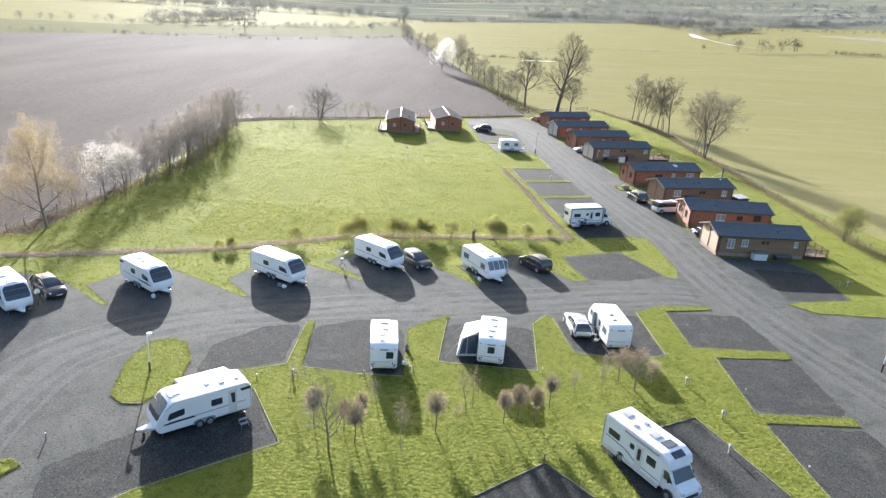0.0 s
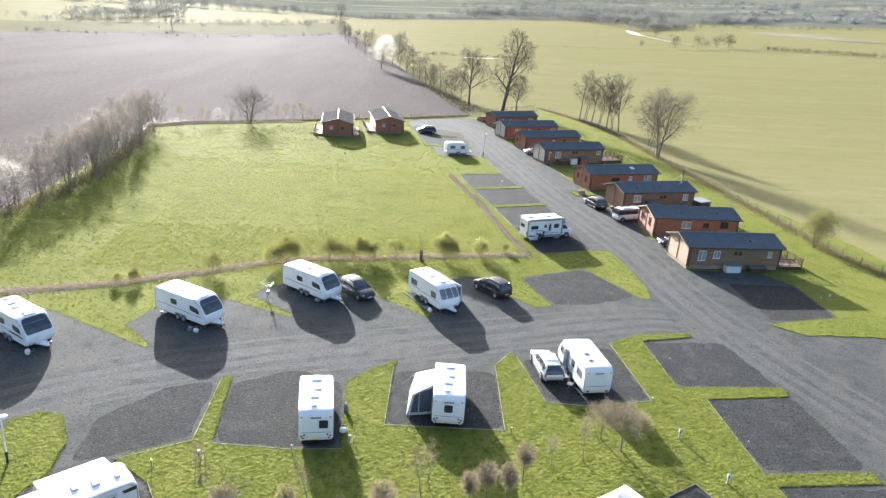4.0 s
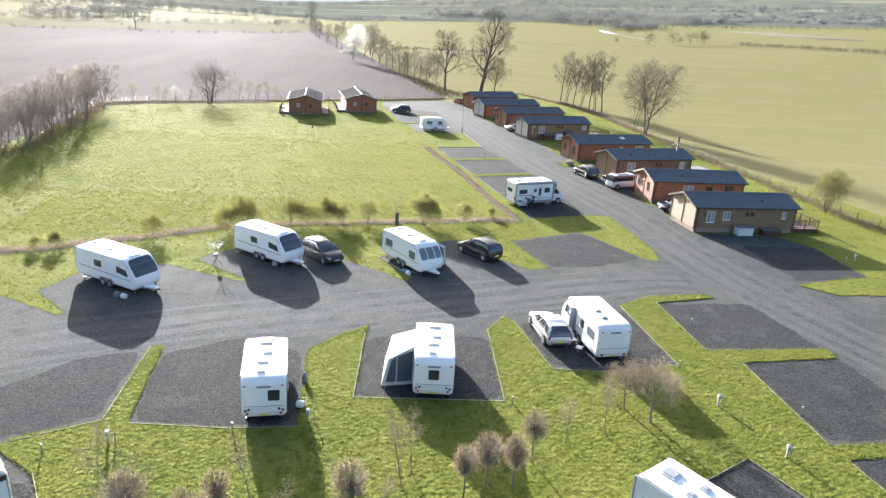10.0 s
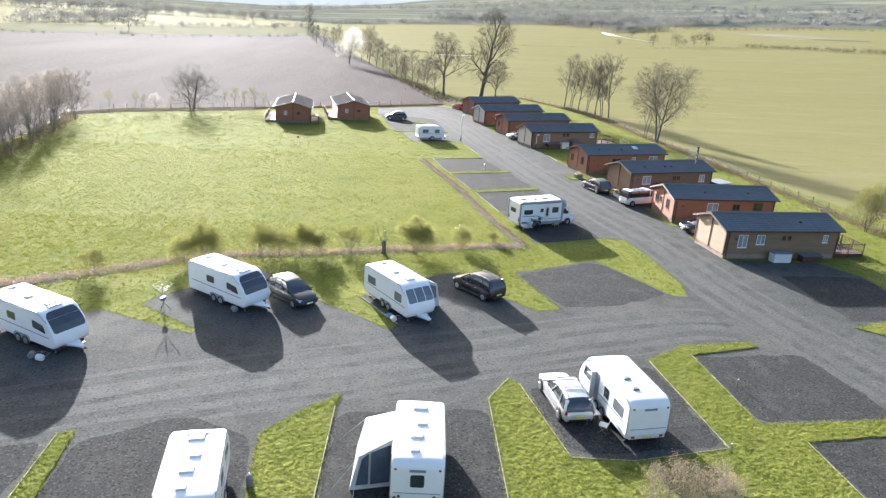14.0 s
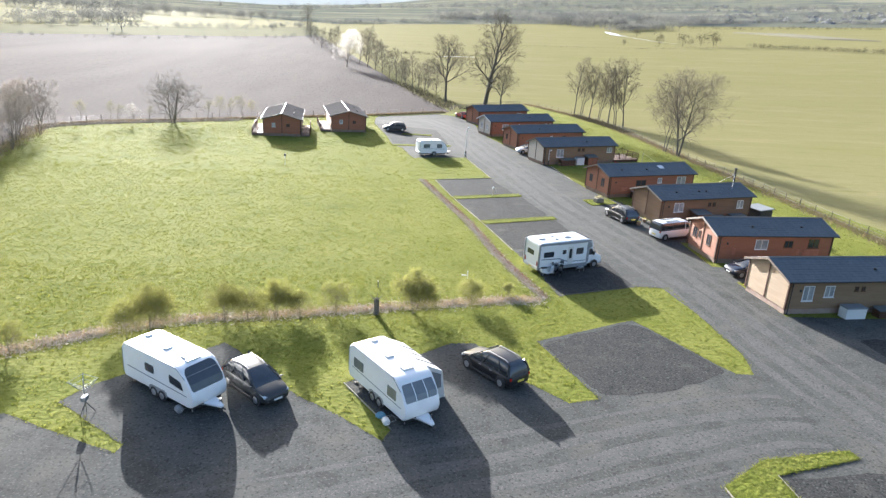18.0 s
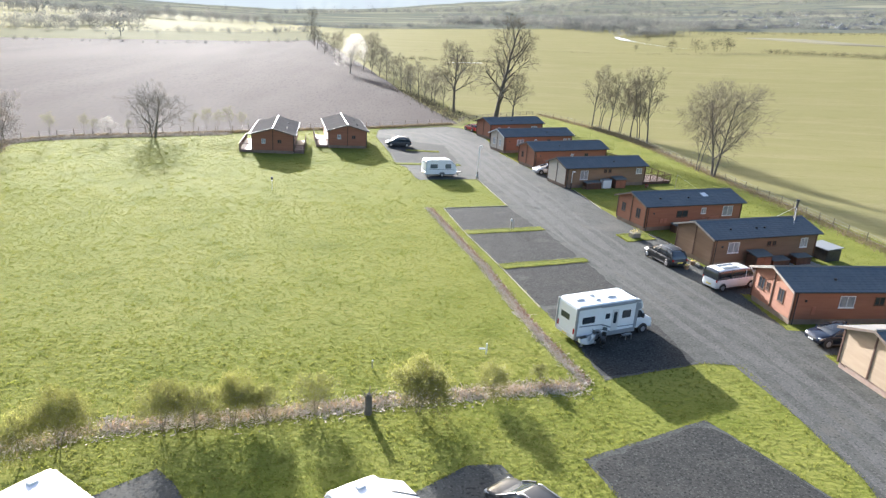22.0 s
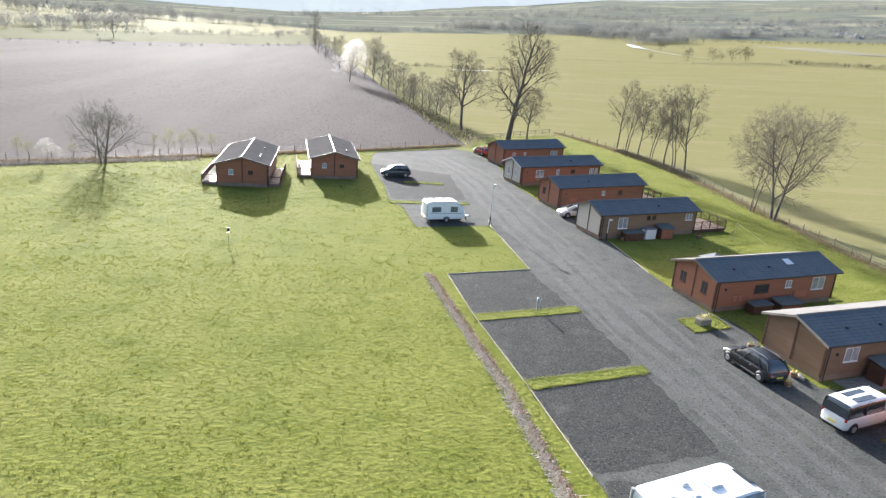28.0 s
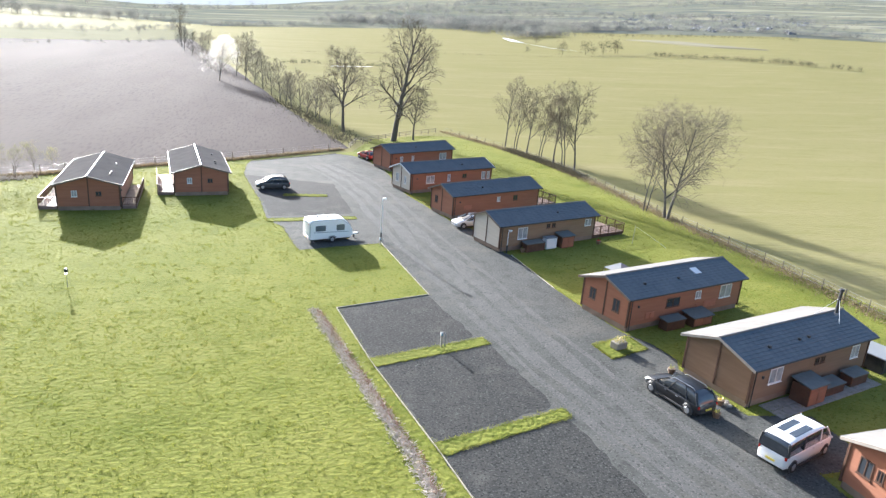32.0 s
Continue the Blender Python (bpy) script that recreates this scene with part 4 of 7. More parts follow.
SLAB = part("slab", box(0, 0, 0, 0.87, 0.87, 0.06, 0.012), "stone", pv)
SLAB.location = (1.2, -1.9, 0.0)
for i in range(13):
    for j in range(2):
        if i or j:
            sl = new("slab", SLAB.data)
            sl.parent = pv
            sl.location = (1.2 + 0.9 * i, -1.9 + 0.9 * j, 0.004 * ((i * 7 + j * 3) % 3))


def end_lodge(x, y, angle, label, side):
    """A lodge that stands end-on in the field: front gable facing -y."""
    h = lodge(x, y, angle + 90, label, "cedar", 14.0, vents=(3.0, 4.2, 9.0), north="tile_taupe", light="tile_taupe",
              gable=[(1.5, 2.1, 1.6, 2.3, "w"), (4.0, 4.6, 1.7, 2.2, "g")], width=6.4)
    for s in side:
        y0, y1 = (6.5, 8.4) if s == "left" else (-1.6, -0.1)
        part("side_deck", box(0.6, y0, 0.0, 11.0, y1, BASE - 0.1, 0.02), "deck", h, "weathered timber side deck")
        yy = y1 if s == "left" else y0
        railing(h, [(0.6, y0 if s == "left" else y1), (0.6, yy), (11.0, yy)], BASE - 0.1)
    return h


end_lodge(-13.5, 160.2, 6, "red timber lodge end-on with side decks in the field", ("left", "right"))
end_lodge(-2.4, 168.4, 10, "red timber lodge with a railed side deck in the field", ("left",))


# ---------------------------------------------------------------- caravans
def wheel(parent, x, y, r=0.33, w=0.2):
    t = part("wheel", disc(x, y, r, r, w, "y", 20, 0.04), "rubber", parent, "black tyre")
    part("rim", disc(x, y, r, r * 0.62, w + 0.03, "y", 12, 0.02), "alloy", t)
    return t


def side_pane(parent, pts, y, material="dark_glass", name="window", label=""):
    """A pane on a side wall at y: pts in x and z; y's sign tells the side."""
    s = 1 if y > 0 else -1
    q = [(px, y, pz) for px, pz in pts]
    if s > 0:
        q = q[::-1]
    return part(name, quad_on(q, (0, s, 0), 0.012, 0.02), material, parent, label)


def shell(prof, W):
    """A moulded body: an outline in x and z across the width, its long edges rolled over."""
    pts = rounded(prof, 0.16, 4)
    cx, cz = sum(p[0] for p in pts) / len(pts), sum(p[1] for p in pts) / len(pts)
    hx, hz = max(abs(p[0] - cx) for p in pts), max(abs(p[1] - cz) for p in pts)
    rings = []
    for k in range(9):
        yy = {0: -W / 2, 1: -W / 2 + 0.015, 2: -W / 2 + 0.05, 3: -W / 2 + 0.13, 5: W / 2 - 0.13, 6: W / 2 - 0.05, 7: W / 2 - 0.015, 8: W / 2}.get(k, 0.0)
        off = {0: 0.12, 1: 0.06, 2: 0.022, 6: 0.022, 7: 0.06, 8: 0.12}.get(k, 0.0)
        crown = 0.03 if k == 4 else 0.0
        rings.append([(cx + (px - cx) * (1 - off / hx), yy, cz + (pz - cz) * (1 - off / hz) + (crown if pz > cz else 0)) for px, pz in pts])
    v, f = loft(rings)
    bm = bmesh.new()
    vs = [bm.verts.new(p) for p in v]
    for g in f:
        bm.faces.new([vs[i] for i in g])
    bmesh.ops.recalc_face_normals(bm, faces=bm.faces)
    for g in bm.faces:
        g.smooth = len(g.verts) == 4
    return bm


def rounded3(q):
    """Four corners of an upright pane across y, with its corners cut round."""
    x = q[0][0]
    return [(x, a, b) for a, b in rounded([(p[1], p[2]) for p in q], 0.09)]


def caravan(m, label, L=6.2, W=2.3, H=2.6, twin=True, bold=True, rear_window=False, door_side=1, dark_band=False, vents=3, open_door=False, rear_at=0.0):
    """A touring caravan, front towards +x: moulded body, front window, side windows, wheels, hitch, roof vents, lamps."""
    e = thing("caravan", label, "caravan", m, "touring caravans")
    f, r, z0 = L / 2, -L / 2, 0.38
    prof = [(r + 0.12, z0), (r, z0 + 0.5), (r + 0.03, H - 0.35), (r + 0.22, H - 0.06), (r + 0.6, H), (f - 1.35, H), (f - 0.95, H - 0.1), (f - 0.32, 1.75), (f - 0.06, 1.2), (f, 0.95), (f - 0.06, 0.6), (f - 0.3, z0)]
    part("body", shell(prof, W), "white_gelcoat", e, "white body shell")
    part("chassis", box(r + 0.4, -W / 2 + 0.25, 0.22, f - 0.3, W / 2 - 0.25, z0 + 0.05), "black_trim", e)
    # front window over the raked nose
    def nose(t):
        a, b = ((f - 1.0, H - 0.12), (f - 0.32, 1.75)) if t <= 1 else ((f - 0.32, 1.75), (f - 0.08, 1.25))
        s = t if t <= 1 else t - 1
        return a[0] + (b[0] - a[0]) * s, a[1] + (b[1] - a[1]) * s
    hw = W / 2 - 0.13
    if bold:
        ts = ((0.0, 0.7), (0.06, 0.84), (0.16, 0.93), (0.35, 0.98), (0.7, 1.0), (1.0, 1.0), (1.3, 1.0), (1.6, 0.97), (1.75, 0.88))
    else:
        ts = ((0.28, 0.92), (0.34, 0.97), (0.7, 1.0), (1.0, 1.0), (1.3, 1.0), (1.52, 0.97), (1.58, 0.92))
    rows = [(*nose(t), k) for t, k in ts]
    rings = [[(x + 0.03, -hw * k, z + 0.03), (x + 0.045, -hw * k * 0.5, z + 0.04), (x + 0.05, 0, z + 0.045), (x + 0.045, hw * k * 0.5, z + 0.04), (x + 0.03, hw * k, z + 0.03), (x - 0.04, hw * k, z - 0.04), (x - 0.04, -hw * k, z - 0.04)] for x, z, k in rows]
    part("front_window", loft(rings), "dark_glass" if bold else "grey_glass", e, "large dark front window" if bold else "pale front window")
    rows = [rows[0][:2], rows[-4][:2], rows[-1][:2]]
    if not bold:
        for y in (-hw * 0.36, hw * 0.36):
            x0, zz0 = rows[0]
            x1, zz1 = rows[1]
            x2, zz2 = rows[2]
            part("window_bar", tube([(x0 + 0.05, y, zz0 + 0.04), (x1 + 0.05, y, zz1 + 0.04), (x2 + 0.05, y, zz2 + 0.03)], 0.03, 4), "white_gelcoat", e)
    else:
        x0, zz0 = nose(0.5)
        part("window_bar", tube([(x0 + 0.045, -hw, zz0 + 0.04), (x0 + 0.065, 0, zz0 + 0.055), (x0 + 0.045, hw, zz0 + 0.04)], 0.02, 5), "ink_grey", e)
        part("front_lamp", box(f - 1.5, -0.45, H - 0.02, f - 1.2, 0.45, H + 0.08, 0.03), "cream_panel", e, "raised front roof light housing")
    for s in (-1, 1):
        y = s * W / 2
        if bold:
            side_pane(e, rounded([(f - 1.95, 1.45), (f - 0.75, 1.3), (f - 0.95, 1.8), (f - 1.95, 1.95)], 0.1), y, name="side_window")
            side_pane(e, rounded([(r + 2.2, 1.45), (r + 3.0, 1.45), (r + 3.0, 1.95), (r + 2.2, 1.95)], 0.08), y, name="side_window")
        else:
            side_pane(e, rounded([(f - 1.9, 1.25), (f - 1.0, 1.25), (f - 1.0, 1.9), (f - 1.9, 1.9)], 0.1), y, "grey_glass", "side_window")
            side_pane(e, rounded([(r + 0.7, 1.3), (r + 1.8, 1.3), (r + 1.8, 1.9), (r + 0.7, 1.9)], 0.08), y, "grey_glass", "side_window")
        part("side_stripe", quad_on([(r + 0.5, y, 1.16), (f - 0.5, y, 1.05), (f - 0.5, y, 1.1), (r + 0.5, y, 1.22)][::1 if s < 0 else -1], (0, s, 0), 0.006, 0.01), "ink_grey", e)
        if dark_band:
            side_pane(e, [(f - 2.7, 1.02), (f - 0.45, 0.98), (f - 0.9, 1.14), (f - 2.5, 1.16)], y, "ink", "graphic", "black swoosh graphic")
            side_pane(e, [(r + 0.15, 2.05), (r + 0.8, 2.05), (r + 0.9, 2.25), (r + 0.1, 2.3)], y, "ink", "graphic")
        part("awning_rail", tube([(r + 0.1, y, z0 + 0.3), (r + 0.12, y, H - 0.35), (r + 0.55, y, H - 0.05), (f - 1.35, y, H - 0.05), (f - 0.6, y, H - 0.55)], 0.025, 5), "grey_trim", e)
        xs = (-0.25, 0.48) if twin else (0.1,)
        part("wheel_arch", prism([(xs[0] - 0.45, z0 - 0.02), (xs[0] - 0.4, z0 + 0.25), (xs[0] - 0.2, z0 + 0.36), (xs[-1] + 0.2, z0 + 0.36), (xs[-1] + 0.4, z0 + 0.25), (xs[-1] + 0.45, z0 - 0.02)], "y", y - 0.012 if s > 0 else y - 0.016, y + 0.016 if s > 0 else y + 0.012), "grey_trim", e)
        for x in xs:
            wheel(e, x, s * (W / 2 - 0.05), 0.33, 0.2)
    y = door_side * W / 2
    if open_door:
        side_pane(e, [(f - 2.62, 0.5), (f - 2.15, 0.5), (f - 2.15, 2.2), (f - 2.62, 2.2)], y, "grey_trim", "doorway", "dark open doorway")
        part("open_door", box(f - 2.15, y, 0.55, f - 2.1, y + door_side * 0.3, 2.2, 0.01), "cream_panel", e, "door swung open")
        side_pane(e, rounded([(r + 2.35, 1.35), (r + 2.95, 1.35), (r + 2.95, 1.95), (r + 2.35, 1.95)], 0.08), y, name="side_window")
        side_pane(e, rounded([(f - 0.98, 1.3), (f - 0.62, 1.3), (f - 0.75, 1.9), (f - 0.98, 1.9)], 0.06), y, name="side_window")
    d = e if open_door else part("door", quad_on([(r + 1.15, y, 0.5), (r + 1.75, y, 0.5), (r + 1.75, y, 2.3), (r + 1.15, y, 2.3)][::1 if door_side < 0 else -1], (0, door_side, 0), 0.02, 0.02), "cream_panel", e)
    open_door or side_pane(d, [(r + 1.28, 1.3), (r + 1.5, 1.3), (r + 1.6, 2.1), (r + 1.28, 2.1)], y + door_side * 0.02, "dark_glass", "door_window")
    # rear: window, bumper bar, lamps, plate
    if rear_window:
        part("rear_window", quad_on(rounded3([(r + 0.005, rear_at + 0.3, 1.35), (r + 0.005, rear_at - 0.3, 1.35), (r + 0.01, rear_at - 0.3, 1.95), (r + 0.01, rear_at + 0.3, 1.95)]), (-1, 0, 0), 0.02, 0.02), "dark_glass", e)
        for s in (-1, 1):
            for dy, dz, m_lamp in ((0.2, 0.78, "black_trim"), (0.38, 0.86, "black_trim"), (0.3, 0.62, "lamp_red")):
                part("rear_lamp", disc(r - 0.01, s * (W / 2 - dy), dz, 0.07, 0.05, "x", 12, 0.015), m_lamp, e)
    part("rear_bumper", box(r - 0.02, -W / 2 + 0.12, 0.45, r + 0.12, W / 2 - 0.12, 0.72, 0.03), "cream_panel", e)
    for s in (-1, 1):
        rear_window or part("tail_lamp", box(r - 0.035, s * (W / 2 - 0.35) - 0.1, 0.52, r - 0.01, s * (W / 2 - 0.35) + 0.1, 0.66, 0.01), "lamp_red", e)
        part("marker_lamp", box(r - 0.01, s * (W / 2 - 0.2) - 0.05, H - 0.42, r + 0.05, s * (W / 2 - 0.2) + 0.05, H - 0.36), "lamp_red", e)
    part("number_plate", box(r - 0.035, -0.26, 0.5, r - 0.015, 0.26, 0.61), "plate", e)
    part("seam", box(r - 0.012, -W / 2 + 0.14, 1.02, r + 0.05, W / 2 - 0.14, 1.05), "ink_grey", e)
    part("maker_mark", box(r - 0.008, -0.35, 2.1, r + 0.06, 0.35, 2.2), "ink_grey", e)
    # hitch
    part("hitch_frame", merged(tube([(f - 0.5, -0.55, 0.42), (f + 0.75, -0.03, 0.42)], 0.045, 6), tube([(f - 0.5, 0.55, 0.42), (f + 0.75, 0.03, 0.42)], 0.045, 6)), "steel", e)
    part("hitch_cover", prism([(f - 0.1, -0.42), (f + 0.95, -0.1), (f + 0.95, 0.1), (f - 0.1, 0.42)], "z", 0.46, 0.58, 0.02), "white_gelcoat", e)
    part("coupling", tube([(f + 0.75, 0, 0.44), (f + 1.15, 0, 0.44)], [0.06, 0.05], 8), "black_trim", e)
    j = part("jockey_wheel", disc(f + 0.55, 0.12, 0.12, 0.12, 0.07, "y", 12, 0.02), "rubber", e)
    part("jockey_post", tube([(f + 0.55, 0.12, 0.15), (f + 0.55, 0.12, 0.8)], 0.025, 6), "steel", e)
    for sx in (r + 0.45, f - 0.55):
        for s in (-1, 1):
            part("corner_steady", tube([(sx, s * (W / 2 - 0.3), 0.36), (sx + 0.12, s * (W / 2 - 0.25), 0.03)], 0.03, 4), "steel", e)
            part("steady_pad", box(sx + 0.02, s * (W / 2 - 0.25) - 0.1, 0.03, sx + 0.22, s * (W / 2 - 0.25) + 0.1, 0.07), "black_trim", e)
    # roof
    spots = [(r + 1.3, 0.3, 0.42), (r + 2.4, 0.25, 0.42)] if vents == 2 else [(r + 0.8, 0.15, 0.42), (r + 2.9, -0.1, 0.5), (f - 1.75, 0.0, 0.7), (r + 1.9, 0.1, 0.6)][:vents]
    for x, yy, s in spots:
        v = part("roof_vent", box(x - s * 0.34, yy - s / 2, H - 0.01, x + s * 0.34, yy + s / 2, H + 0.09, 0.03), "plastic_grey" if vents == 2 else "cream_panel", e)
        part("vent_lid", box(x - s * 0.3, yy - s / 2 + 0.03, H + 0.085, x + s * 0.3, yy + s / 2 - 0.03, H + 0.12, 0.015), "plastic_grey" if vents == 2 else "cream_panel", v)
    part("aerial", tube([(r + 1.3, -0.8, H - 0.02), (r + 1.3, -0.8, H + 0.25), (r + 1.0, -0.8, H + 0.3)], 0.018, 4), "grey_trim", e)
    return e


def steps_at(x, y, angle):
    e = thing("caravan_step", "grey metal double step on the gravel", "step", pose(x, y, 0.04, 0, 0, angle))
    part("tread", box(-0.28, -0.18, 0.2, 0.28, 0.1, 0.23), "grey_trim", e)
    part("tread", box(-0.28, 0.12, 0.4, 0.28, 0.36, 0.43), "grey_trim", e)
    for sx in (-0.26, 0.26):
        part("side_frame", merged(tube([(sx, -0.2, 0), (sx, 0.3, 0.42)], 0.02, 4), tube([(sx, 0.34, 0), (sx, 0.3, 0.42)], 0.02, 4)), "steel", e)


GV = 0.035
big = caravan(pose(-16.5, 39.6, GV, 0, 0, -139), "white twin-axle caravan with black swoosh graphics on gravel", 6.8, rear_window=False, door_side=1, dark_band=True, vents=4)
steps_at(-13.2, 39.2, 41)
caravan(pose(-41.0, 54.6, GV, 0, 0, -38), "white twin-axle caravan with dark front window at the gravel edge", 6.2)
caravan(pose(-30.9, 61.3, GV, 0, 0, -34), "white twin-axle caravan with dark front window on a wedge pitch", 6.2, dark_band=True, vents=4)
caravan(pose(-18.8, 66.7, GV, 0, 0, -31), "white twin-axle caravan with broad dark front window", 6.6)
caravan(pose(-8.8, 73.7, GV, 0, 0, -37), "white twin-axle caravan with dark windscreen beside a grey car", 6.3)
caravan(pose(3.6, 73.3, GV, 0, 0, -57), "older white twin-axle caravan with three-pane front window", 6.3, bold=False)
caravan(pose(-4.95, 51.2, GV, 0, 0, 98), "white caravan seen from its plain rear with one dark window", 5.9, twin=False, rear_window=True, vents=4, rear_at=-0.5)
caravan(pose(4.55, 53.9, GV, 0, 0, 87), "white caravan with a side awning on its pitch", 6.0, twin=False, rear_window=True, bold=False, vents=4)
caravan(pose(16.0, 59.2, GV, 0, 0, 99), "white caravan with its side door beside a silver estate", 6.2, twin=True, bold=False, vents=2, door_side=1, open_door=True)
caravan(pose(9.3, 149.4, GV, 0, 0, 17), "small old white caravan alone on a far pitch", 4.9, twin=False, bold=False, vents=2, W=2.1, H=2.5)


# ---------------------------------------------------------------- motorhomes
def motorhome(m, label, L=7.2, W=2.3, H=2.9, skirt_grey=False, graphic=True):
    """A coachbuilt motorhome, cab towards +x."""
    e = thing("motorhome", label, "motorhome", m, "motorhomes")
    f, r = L / 2, -L / 2
    cab = f - 1.75
    prof = [(r, 0.45), (r, H - 0.2), (r + 0.2, H), (cab - 0.3, H), (cab + 0.35, H - 0.25), (cab + 0.55, 2.05), (cab + 0.1, 1.95), (cab, 0.45)]
    part("body", prism(prof, "y", -W / 2, W / 2, 0.06, 2), "white_gelcoat", e, "white coachbuilt body")
    cprof = [(cab - 0.05, 0.4), (cab - 0.05, 2.0), (cab + 0.5, 2.02), (cab + 1.05, 1.28), (f - 0.12, 1.05), (f, 0.8), (f, 0.35), (f - 0.2, 0.3)]
    part("cab", prism(cprof, "y", -1.0, 1.0, 0.08, 2), "white_gelcoat", e, "white van cab")
    part("windscreen", quad_on([(cab + 0.56, -0.82, 1.97), (cab + 1.06, -0.88, 1.32), (cab + 1.06, 0.88, 1.32), (cab + 0.56, 0.82, 1.97)], (0.8, 0, 0.6), 0.02, 0.03), "dark_glass", e)
    part("grille", box(f - 0.03, -0.6, 0.5, f + 0.02, 0.6, 0.75, 0.01), "black_trim", e)
    part("bumper", box(f - 0.25, -0.98, 0.28, f + 0.06, 0.98, 0.5, 0.05), "grey_trim", e)
    part("number_plate", box(f + 0.055, -0.26, 0.34, f + 0.075, 0.26, 0.45), "plate_front", e)
    for s in (-1, 1):
        part("headlamp", box(f - 0.22, s * 0.78 - 0.14, 0.82, f - 0.03, s * 0.78 + 0.14, 1.02, 0.04), "lamp_clear", e)
        mr = part("mirror", box(cab + 0.55, s * 1.12 - 0.1, 1.25, cab + 0.7, s * 1.12 + 0.1, 1.6, 0.03), "black_trim", e)
        side_pane(e, rounded([(cab + 0.1, 1.25), (cab + 0.85, 1.25), (cab + 0.45, 1.85), (cab + 0.1, 1.85)], 0.06), s * 1.0, name="cab_window")
        y = s * W / 2
        for x0, x1, z0, z1 in ((r + 0.5, r + 1.6, 1.5, 2.0), (r + 4.1, r + 4.9, 1.5, 2.1), (r + 2.55, r + 2.95, 1.65, 2.05)):
            side_pane(e, rounded([(x0, z0), (x1, z0), (x1, z1), (x0, z1)], 0.08), y, name="side_window")
        part("skirt", box(r + 0.1, y - 0.05, 0.3, cab - 0.1, y + 0.015 * s + 0.01, 0.62), "grey_trim" if skirt_grey else "cream_panel", e)
        if graphic:
            side_pane(e, [(r + 0.3, 1.3), (r + 2.2, 1.22), (r + 3.2, 0.85), (cab - 0.1, 0.8), (cab - 0.1, 0.86), (r + 3.3, 0.92), (r + 2.3, 1.3), (r + 0.3, 1.38)], y, "ink_grey", "graphic", "dark sweeping stripe")
        for x in (r + 1.9, f - 1.0):
            wheel(e, x, s * (W / 2 - 0.06), 0.34, 0.22)
            part("wheel_arch", disc(x, s * (W / 2 - 0.01), 0.36, 0.42, 0.09, "y", 16, 0.02), "black_trim", e)
        part("tail_lamp", box(r - 0.03, s * (W / 2 - 0.22) - 0.07, 0.75, r + 0.02, s * (W / 2 - 0.22) + 0.07, 1.15, 0.01), "lamp_red", e)
        part("corner_trim", tube([(r + 0.03, y * 0.985, 0.45), (r + 0.03, y * 0.985, H - 0.12)], 0.1 if skirt_grey else 0.06, 8), "grey_trim", e)
        if skirt_grey:
            part("roof_band", box(r + 0.1, y - 0.02, H - 0.3, cab + 0.2, y + 0.02, H - 0.1, 0.015), "grey_trim", e, "grey band along the roof edge")
            part("cab_surround", prism([(cab - 0.25, 0.62), (cab + 0.02, 0.62), (cab + 0.05, 1.95), (cab + 0.35, 2.1), (cab + 0.2, 2.55), (cab - 0.25, 2.6)], "y", y - 0.015, y + 0.015), "grey_trim", e)
            part("wheel_trim", disc(r + 1.9, y, 0.42, 0.52, 0.03, "y", 18, 0.01), "grey_trim", e)
    d = part("door", quad_on([(r + 3.15, -W / 2, 0.5), (r + 3.75, -W / 2, 0.5), (r + 3.75, -W / 2, 2.3), (r + 3.15, -W / 2, 2.3)], (0, -1, 0), 0.02, 0.02), "cream_panel", e)
    side_pane(d, rounded([(r + 3.3, 1.2), (r + 3.6, 1.2), (r + 3.6, 2.1), (r + 3.3, 2.1)], 0.1), -W / 2 - 0.02, name="door_window")
    part("rear_bumper", box(r - 0.06, -W / 2 + 0.05, 0.35, r + 0.1, W / 2 - 0.05, 0.62, 0.04), "cream_panel", e)
    part("number_plate", box(r - 0.08, -0.26, 0.42, r - 0.055, 0.26, 0.53), "plate", e)
    part("rear_window", quad_on([(r, 0.7, 1.55), (r, -0.3, 1.55), (r, -0.3, 2.0), (r, 0.7, 2.0)], (-1, 0, 0), 0.015, 0.02), "dark_glass", e)
    part("roof_window", quad_on([(cab - 0.1, -0.5, H - 0.03), (cab + 0.33, -0.5, H - 0.24), (cab + 0.33, 0.5, H - 0.24), (cab - 0.1, 0.5, H - 0.03)], (0.35, 0, 0.94), 0.05, 0.02), "dark_glass", e, "dark roof window over the cab")
    for x, yy, s in ((r + 0.9, 0.1, 0.7), (r + 2.3, 0.45, 0.4), (r + 2.2, -0.4, 0.4), (r + 3.6, 0.0, 0.75)):
        v = part("roof_vent", box(x - s / 2, yy - s / 2, H - 0.01, x + s / 2, yy + s / 2, H + 0.09, 0.03), "cream_panel", e)
        part("vent_lid", box(x - s / 2 + 0.06, yy - s / 2 + 0.06, H + 0.085, x + s / 2 - 0.06, yy + s / 2 - 0.06, H + 0.12, 0.015), "cream_panel" if skirt_grey else "grey_trim", v)
    skirt_grey or part("solar_panel", box(r + 4.3, -0.35, H + 0.01, r + 5.0, 0.6, H + 0.06), "dark_glass", e)
    part("awning_case", box(r + 2.0, -W / 2 - 0.12, H - 0.3, cab - 0.4, -W / 2 + 0.01, H - 0.14, 0.03), "grey_trim", e)
    return e


motorhome(pose(19.3, 97.2, GV, 0, 0, 23), "white coachbuilt motorhome with grey skirts beside the road", 7.3, skirt_grey=True)
motorhome(pose(15.4, 38.5, GV, 0, 0, -56.5), "white motorhome with sweeping stripe on a sloping pitch", 7.2)
steps_at(20.6, 96.2, 203)


